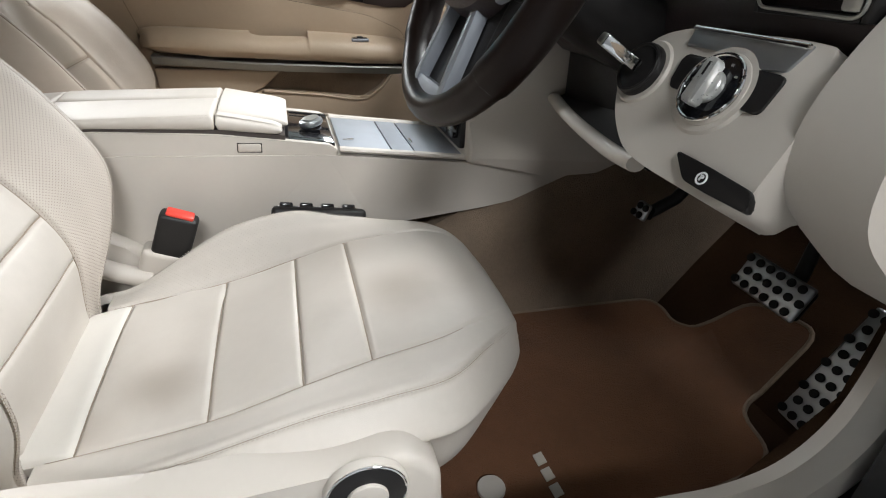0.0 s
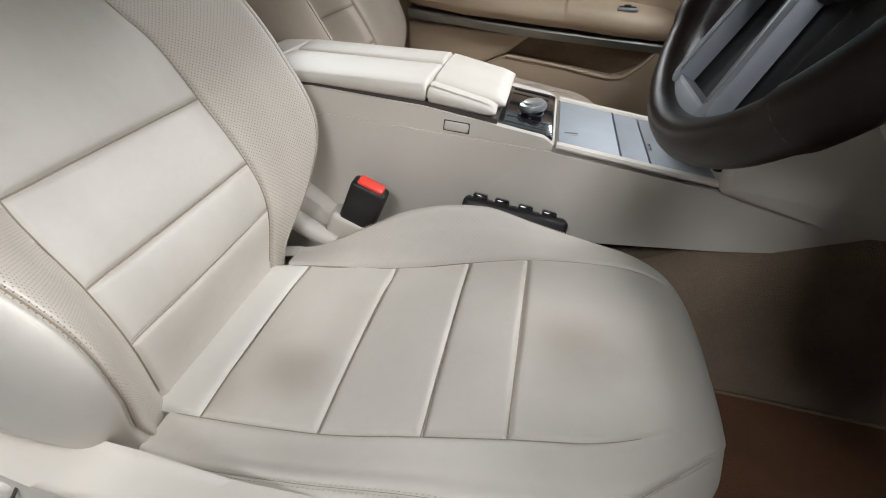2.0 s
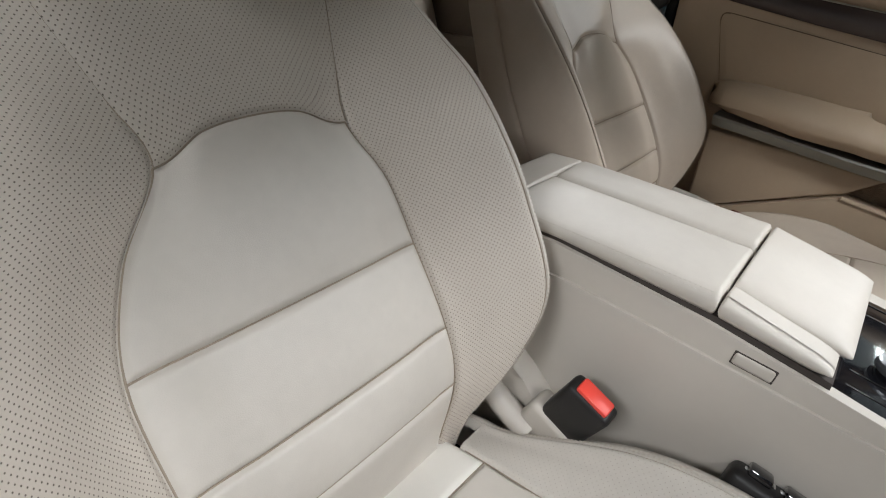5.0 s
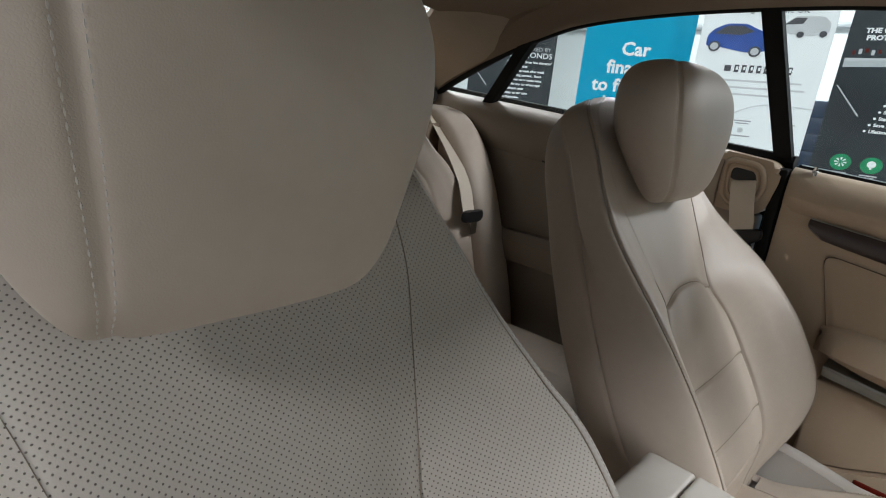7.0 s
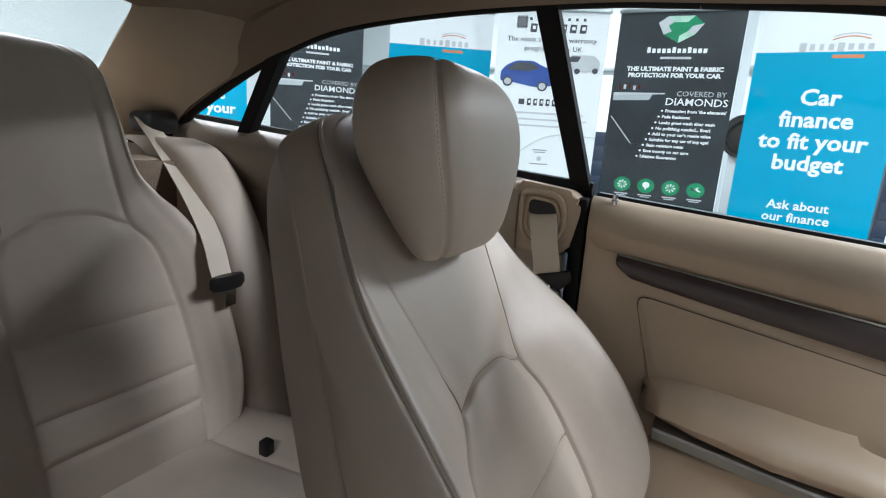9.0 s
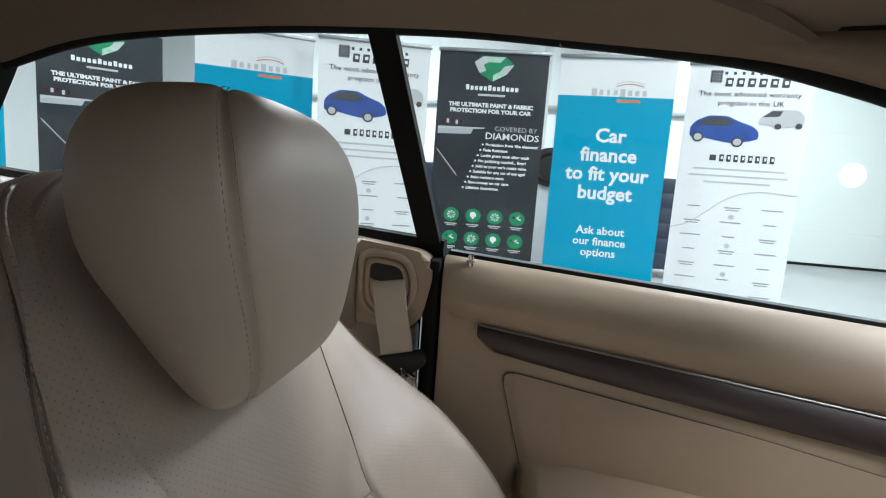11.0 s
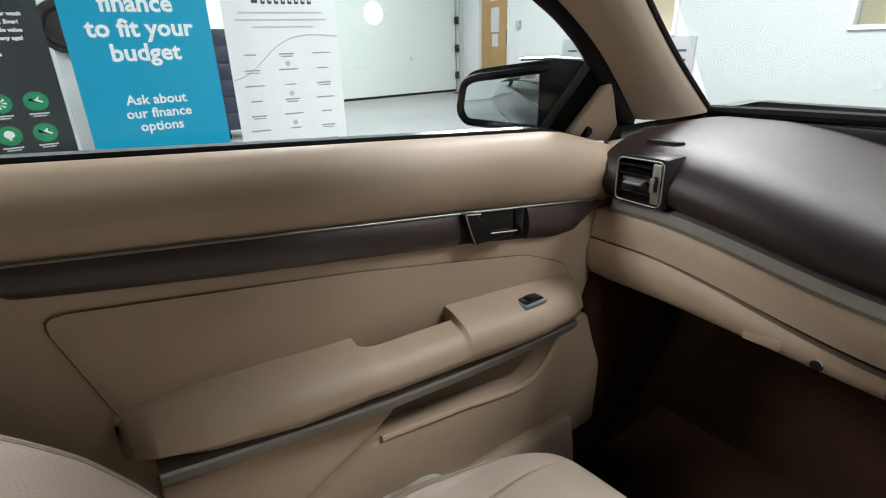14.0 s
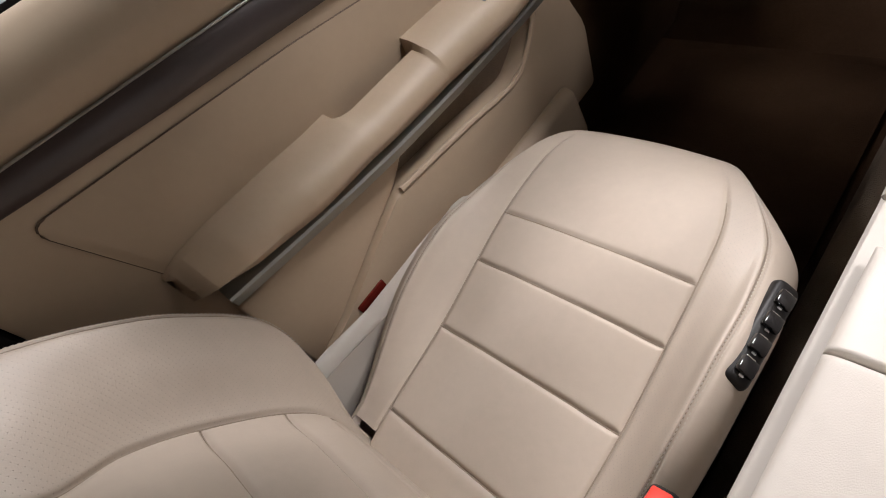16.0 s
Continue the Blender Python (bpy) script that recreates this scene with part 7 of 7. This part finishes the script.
    part("seal", tube([p + np.array([0.034, 0, 0]) + np.array([0, 0.02, -0.03]) for p in inner], 0.013, 8), RUBBER, sl)
    part("sill_plate", box(0.69, 0.80, -0.35, 1.05, 0.22, 0.335, 0.012, 3), PAINT, sl)
    part("kick_panel", prism([(0.85, 0.24), (0.85, 0.35), (0.98, 0.46), (0.98, 0.72), (1.40, 0.74), (1.40, 0.24)], "x", 0.665, 0.70, 0.008), CARPET, sl)
    ks = part("kick_panel_left", prism([(0.70, 0.24), (0.70, 0.46), (0.80, 0.70), (1.40, 0.74), (1.40, 0.24)], "x", -0.70, -0.660, 0.012, 3), CARPET)
    tagged(ks, "brown carpeted kick panel beside the passenger footwell", "side trim", kind="structure")
    sl2 = part("sill_left", prism([(-0.618, 0.34), (-0.624, 0.432), (-0.645, 0.444), (-0.70, 0.40), (-0.75, 0.24), (-0.615, 0.24)], "y", -0.30, 0.70, 0.010, 3), VINYL)
    tagged(sl2, "beige plastic door sill trim", "sill trim", kind="structure")
    pm = thing("floor_mat", (-0.4, 0.8, 0.24), "dark brown velour passenger floor mat", "floor mat")
    part("mat_body", prism(rounded([(-0.62, 0.48), (-0.60, 1.08), (-0.19, 1.08), (-0.18, 0.48)], 0.05), "z", 0.2205, 0.236, 0.004), CARPET, pm)
    # sun visor
    v = thing("sun_visor", (-0.33, 0.45, 1.29), "beige sun visor with a yellow airbag label", "sun visor")
    bm = prism(rounded([(-0.52, 0.33), (-0.12, 0.30), (-0.12, 0.47), (-0.505, 0.485)], 0.04, 8), "z", 1.268, 1.284, 0.006, 3)
    part("blade", bm, HEADLINER_SHADED, v)
    lb = part("warning_label", box(-0.42, -0.20, 0.345, 0.425, 1.2668, 1.2678, 0), BAN_WHITE, v, "white and yellow warning label")
    part("label_band", box(-0.42, -0.20, 0.345, 0.373, 1.2662, 1.2667, 0), YELLOW, lb)
    me = letters("AIRBAG", 0.026, 0.0004)
    me.transform(Matrix.Translation((-0.31, 0.359, 1.2657)) @ Matrix.Rotation(math.pi, 4, "Y") @ Matrix.Rotation(math.pi, 4, "Z") )
    part("label_word", me, BAN_INK, lb, smooth=False)
    part("label_ring", tube([(-0.385 + 0.018 * math.cos(q), 0.400 + 0.018 * math.sin(q), 1.2664) for q in np.linspace(0, 6.283, 24, endpoint=False)], 0.0014, 6, True, 0.3), RED_DARK, lb)
    part("label_bar", box(-0.402, -0.368, 0.3985, 0.4015, 1.2660, 1.2667, 0), RED_DARK, lb)
    part("label_sign", box(-0.345, -0.315, 0.388, 0.392, 1.2660, 1.2667, 0), BAN_INK, lb)
    part("label_sign", box(-0.345, -0.340, 0.388, 0.414, 1.2660, 1.2667, 0), BAN_INK, lb)
    part("label_sign", box(-0.325, -0.295, 0.405, 0.409, 1.2660, 1.2667, 0), BAN_INK, lb)
    v.location.z -= 0.005
    hd = part("windscreen_header", prism([(0.50, 1.30), (0.50, 1.335), (0.62, 1.335), (0.62, 1.30)], "x", -0.50, 0.50, 0.01), HEADLINER_SHADED)
    tagged(hd, "beige windscreen header lining", "lining", kind="structure")


footwell()


# ---- roller banners ----
def banner(kind, cx, cy, turn):
    """A roller banner, 0.85 by 2.1 m; turn: degrees by which its face is turned towards the car's front."""
    label = {"teal": "teal and white roller banner on car finance", "dark": "charcoal roller banner on paint protection", "white": "white roller banner on car warranties"}[kind]
    b = thing("roller_banner", (cx, cy, 0), label, "banner", "roller banners")
    q = radians(turn)
    m = Matrix.Identity(3)
    m.col[0], m.col[1], m.col[2] = Vector((-math.sin(q), math.cos(q), 0)), Vector((0, 0, 1)), Vector((math.cos(q), math.sin(q), 0))
    m = Matrix.Translation((cx, cy, 0)) @ m.to_4x4()

    fit, drop = {"teal": (0.985, -0.045), "dark": (0.902, 0.286), "white": (0.94, 0.14)}[kind]
    print_m = m @ Matrix.Translation((0, drop, 0)) @ Matrix.Diagonal((1, fit, 1, 1))

    def put(bm):
        bmesh.ops.transform(bm, matrix=m, verts=bm.verts[:])
        return bm

    def bar(name, u, v, w, h, mat, lift=0.0012, parent=None, slant=0.0):
        bm = bmesh.new()
        vs = [bm.verts.new((u - w / 2, v - h / 2, lift)), bm.verts.new((u + w / 2, v - h / 2, lift)), bm.verts.new((u + w / 2 + slant, v + h / 2, lift)), bm.verts.new((u - w / 2 + slant, v + h / 2, lift))]
        f = bm.faces.new(vs)
        r = bmesh.ops.extrude_face_region(bm, geom=[f])
        bmesh.ops.translate(bm, verts=[v_ for v_ in r["geom"] if isinstance(v_, bmesh.types.BMVert)], vec=(0, 0, -0.0011))
        return part(name, put(bm), mat, parent or sh, smooth=False)

    def word(text, u, v, size, mat, bold=0.0, align="CENTER", space=1.0):
        me = letters(text, size, bold, align, 0.0004, space)
        me.transform(m @ Matrix.Translation((u, v, 0.0018)))
        return part("lettering", me, mat, sh, smooth=False)

    def shape(name, pts, mat, lift=0.0016):
        return part(name, put(prism(pts, "z", lift - 0.0012, lift, 0)), mat, sh, smooth=False)
    part("cassette", put(box(-0.44, 0.44, 0.0, 0.09, -0.11, 0.11, 0.02, 3)), ALU, b)
    part("top_rail", put(box(-0.432, 0.432, 2.115, 2.145, -0.014, 0.014, 0.006, 2)), ALU, b)
    part("pole", put(tube([(0, 0.05, -0.03), (0, 2.12, -0.03)], 0.011, 8)), ALU, b)
    # the printed sheet
    sheet_mat = {"teal": BAN_WHITE, "dark": BAN_DARK, "white": BAN_WHITE}[kind]
    sh = part("sheet", put(box(-0.42, 0.42, 0.085, 2.12, -0.0022, 0.0, 0)), sheet_mat, b, smooth=False)
    m = print_m
    if kind == "teal":
        bar("colour_field", 0, 1.195, 0.84, 1.44, BAN_TEAL, 0.0008)
        # brand mark, as plain shapes
        for i, w in enumerate((0.055, 0.04, 0.03, 0.04, 0.05, 0.04, 0.04, 0.04)):
            bar("brand_bar", -0.155 + i * 0.052, 1.945, w * 0.72, 0.040 if i not in (0, 4) else 0.055, BAN_PALE)
        bar("brand_bar", 0.10, 1.885, 0.17, 0.022, BAN_ORANGE)
        for k, (a0, mt) in enumerate(((0.0, BAN_ORANGE), (0.02, BAN_PALE))):
            part("brand_swoosh", put(tube([(0.0 + 0.20 * t, 1.99 + a0 + 0.022 * math.sin(3.0 * t), 0.001) for t in np.linspace(0, 1, 14)], 0.003, 5)), mt, sh)
        for i, t in enumerate(("Car", "finance", "to fit your", "budget")):
            word(t, 0.0, 1.615 - i * 0.148, 0.148, BAN_WHITE, 0.0042)
        for i, t in enumerate(("Ask about", "our finance", "options")):
            word(t, 0.0, 0.875 - i * 0.088, 0.088, BAN_WHITE, 0.0020)
        for i in range(3):
            bar("small_print", 0.0, 0.30 - i * 0.03, 0.6 - i * 0.1, 0.010, BAN_PALE)
    elif kind == "dark":
        bar("small_print", -0.30, 2.045, 0.14, 0.012, BAN_PALE)
        bar("small_print", 0.33, 2.045, 0.12, 0.012, BAN_PALE)
        gem = [(-0.15, 1.95), (-0.085, 2.00), (0.09, 2.00), (0.155, 1.94), (0.105, 1.86), (0.0, 1.795), (-0.105, 1.86)]
        shape("gem", gem, BAN_MINT)
        core = [(0.52 * u, 1.905 + 0.5 * (v - 1.905)) for u, v in gem]
        for i in range(7):
            k = (i + 1) % 7
            shape("gem_facet", [gem[i], gem[k], core[k], core[i]], (BAN_PALE, BAN_MINT, BAN_GREEN)[i % 3], 0.0022)
        shape("gem_core", core, BAN_GREEN, 0.0028)
        for i in range(12):
            bar("brand_bar", -0.19 + i * 0.0345, 1.735 + (0.006 if i in (0, 5, 8) else 0), 0.024, 0.044 if i in (0, 5, 8) else 0.034, BAN_WHITE)
        bar("brand_bar", 0.0, 1.680, 0.21, 0.018, BAN_PALE)
        word("THE ULTIMATE PAINT & FABRIC", 0.0, 1.592, 0.046, BAN_WHITE, 0.0024)
        word("PROTECTION FOR YOUR CAR", 0.0, 1.542, 0.046, BAN_WHITE, 0.0024)
        word("COVERED BY", 0.21, 1.400, 0.056, BAN_PALE, 0.0)
        word("DIAMONDS", 0.185, 1.335, 0.080, BAN_WHITE, 0.0008)
        # car bonnet in the background of the print
        shape("print_streak", [(-0.40, 1.40), (-0.03, 1.405), (-0.04, 1.395), (-0.40, 1.375)], BAN_PALE)
        shape("print_shape", [(-0.40, 1.375), (-0.30, 1.385), (-0.12, 1.39), (-0.14, 1.345), (-0.40, 1.335)], WALL_GREY)
        shape("print_streak", [(-0.40, 1.20), (-0.395, 1.205), (-0.225, 0.985), (-0.235, 0.985)], BAN_PALE)
        for i in range(5):
            bar("print_bar", -0.36 + 0.035 * i, 1.44 + 0.008 * (i % 3), 0.018, 0.03 + 0.006 * (i % 2), BAN_PALE if i % 2 else RED_DARK)
        lines = ("Protection from 'the elements'", "Fade Resistant", "Looks great wash after wash", "No polishing needed... Ever!", "Add to your car's resale value", "Suitable for any car of any age!", "Stain resistant seats", "Save money on car care", "Lifetime Guarantee")
        for i, t in enumerate(lines):
            v = 1.262 - i * 0.0475
            u = -0.015 - i * 0.0165
            part("bullet", put(disc((u - 0.022, v, 0.0012), (0, 0, 1), 0.0085, 0.0016, 12, 0)), BAN_WHITE, sh)
            word(t, u, v, 0.033, BAN_WHITE, 0.0014, "LEFT")
        for j in range(2):
            for i in range(4):
                u, v = -0.245 + i * 0.175, 0.635 - j * 0.205
                ic = part("icon_disc", put(disc((u, v, 0.0012), (0, 0, 1), 0.062, 0.0018, 30, 0)), BAN_GREEN, sh)
                k = j * 4 + i
                if k in (1, 6):
                    part("icon", put(disc((u, v + 0.008, 0.0026), (0, 0, 1), 0.026, 0.0012, 14, 0)), BAN_WHITE, ic)
                    part("icon", put(prism([(u - 0.006, v - 0.03), (u + 0.006, v - 0.03), (u + 0.006, v), (u - 0.006, v)], "z", 0.002, 0.0032, 0)), BAN_WHITE, ic)
                elif k in (2, 5, 0):
                    for s in range(8):
                        a = 6.283 * s / 8
                        part("icon", put(prism([(u + 0.008 * math.cos(a), v + 0.008 * math.sin(a)), (u + 0.036 * math.cos(a - 0.22), v + 0.036 * math.sin(a - 0.22)), (u + 0.036 * math.cos(a + 0.16), v + 0.036 * math.sin(a + 0.16))], "z", 0.002, 0.0032, 0)), BAN_WHITE, ic)
                else:
                    part("icon", put(prism([(u - 0.035, v + 0.005), (u, v + 0.012), (u + 0.036, v - 0.004), (u + 0.03, v - 0.014), (u, v - 0.004), (u - 0.03, v + 0.022)], "z", 0.002, 0.0032, 0)), BAN_WHITE, ic)
                    part("icon", put(prism([(u - 0.012, v + 0.004), (u + 0.010, v + 0.004), (u + 0.020, v + 0.032)], "z", 0.002, 0.0034, 0)), BAN_WHITE, ic)
                bar("small_print", u, v - 0.080, 0.10, 0.010, BAN_PALE)
                bar("small_print", u, v - 0.095, 0.07, 0.008, BAN_PALE)
        word("ASK US FOR DETAILS.", 0.05, 0.215, 0.046, BAN_WHITE, 0.0012)
    else:
        for i in range(4):
            bar("brand_grid", -0.235, 1.985 + i * 0.022, 0.085, 0.012, BAN_INK)
            bar("brand_grid", -0.265 + i * 0.020, 2.018, 0.010, 0.10, BAN_INK, 0.0020)
        for i in range(8):
            bar("brand_bar", -0.17 + i * 0.058, 2.045, 0.020, 0.022, BAN_INK)
        for i in range(6):
            bar("brand_bar", -0.145 + i * 0.075, 1.975, 0.050, 0.066, BAN_INK, slant=0.004)
            bar("brand_gap", -0.140 + i * 0.075, 1.978, 0.024, 0.026, BAN_WHITE, 0.0022)
        word("The most advanced warranty", 0.0, 1.885, 0.055, BAN_INK, 0.0, space=1.05)
        word("program in the UK", 0.02, 1.815, 0.055, BAN_INK, 0.0, space=1.05)
        # hatchback and van, printed flat
        car = rounded([(-0.37, 1.545), (-0.37, 1.625), (-0.33, 1.675), (-0.25, 1.715), (-0.12, 1.715), (-0.04, 1.675), (0.06, 1.640), (0.10, 1.60), (0.105, 1.545), (0.05, 1.525), (-0.05, 1.505), (-0.12, 1.510), (-0.30, 1.545)], 0.02, 4)
        shape("printed_car", car, BAN_BLUE)
        shape("printed_glass", rounded([(-0.33, 1.64), (-0.25, 1.70), (-0.14, 1.70), (-0.06, 1.660), (-0.15, 1.632)], 0.012, 4), BAN_INK, 0.0024)
        for u, v in ((-0.31, 1.545), (-0.035, 1.515)):
            part("printed_wheel", put(disc((u, v, 0.002), (0, 0, 1), 0.040, 0.0018, 22, 0)), BAN_INK, sh)
            part("printed_rim", put(disc((u, v, 0.003), (0, 0, 1), 0.027, 0.0018, 18, 0)), BAN_PALE, sh)
        van = rounded([(0.09, 1.66), (0.09, 1.70), (0.17, 1.775), (0.34, 1.775), (0.385, 1.73), (0.385, 1.665), (0.28, 1.640)], 0.012, 4)
        shape("printed_van", van, BAN_PALE, 0.0026)
        shape("printed_glass", [(0.11, 1.715), (0.17, 1.765), (0.24, 1.765), (0.22, 1.722)], BAN_INK, 0.0032)
        for u, v in ((0.22, 1.648), (0.355, 1.655)):
            part("printed_wheel", put(disc((u, v, 0.003), (0, 0, 1), 0.022, 0.0018, 18, 0)), BAN_INK, sh)
        bar("brand_grid", -0.185, 1.385, 0.045, 0.045, BAN_INK)
        for i in range(8):
            bar("brand_bar", -0.125 + i * 0.049, 1.385, 0.030, 0.056, BAN_INK)
            bar("brand_gap", -0.122 + i * 0.049, 1.388, 0.014, 0.024, BAN_WHITE, 0.0022)
        for i, w in enumerate((0.62, 0.68, 0.46)):
            bar("small_print", 0.0, 1.295 - i * 0.052, w, 0.014, BAN_PALE)
        part("print_line", put(tube(curve([(-0.42, 0.80, 0.001), (-0.28, 0.86, 0.001), (-0.05, 1.06, 0.001), (0.15, 1.13, 0.001), (0.42, 1.12, 0.001)], 30), 0.0035, 5)), BAN_PALE, sh)
        for j in range(7):
            for i in range(3):
                u, v = -0.27 + i * 0.27, 0.99 - j * 0.118
                bar("list_word", u, v, 0.085 + 0.03 * ((i + j) % 3), 0.010, BAN_GREY)
                if (i + j) % 3 == 1:
                    bar("list_word", u, v - 0.019, 0.09, 0.009, BAN_GREY)
                part("list_icon", put(disc((u, v + 0.045, 0.0012), (0, 0, 1), 0.020, 0.0016, 14, 0)), BAN_PALE if (i * j) % 2 else BAN_WHITE, sh)
        for u in (-0.30, 0.08):
            shape("foot_icon", rounded([(u - 0.06, 0.13), (u + 0.05, 0.13), (u + 0.05, 0.175), (u - 0.06, 0.175)], 0.01, 3), BAN_INK)
            bar("small_print", u + 0.13, 0.15, 0.12, 0.012, BAN_INK)
    return b


for kind, x, y, turn in (("white", -4.22, 1.545, -6), ("teal", -4.16, 0.585, -3), ("dark", -4.12, -0.345, 4), ("white", -3.95, -1.24, 17), ("teal", -3.76, -2.11, 29), ("dark", -3.75, -3.41, 42), ("teal", -3.55, -4.75, 52)):
    banner(kind, x, y, turn)
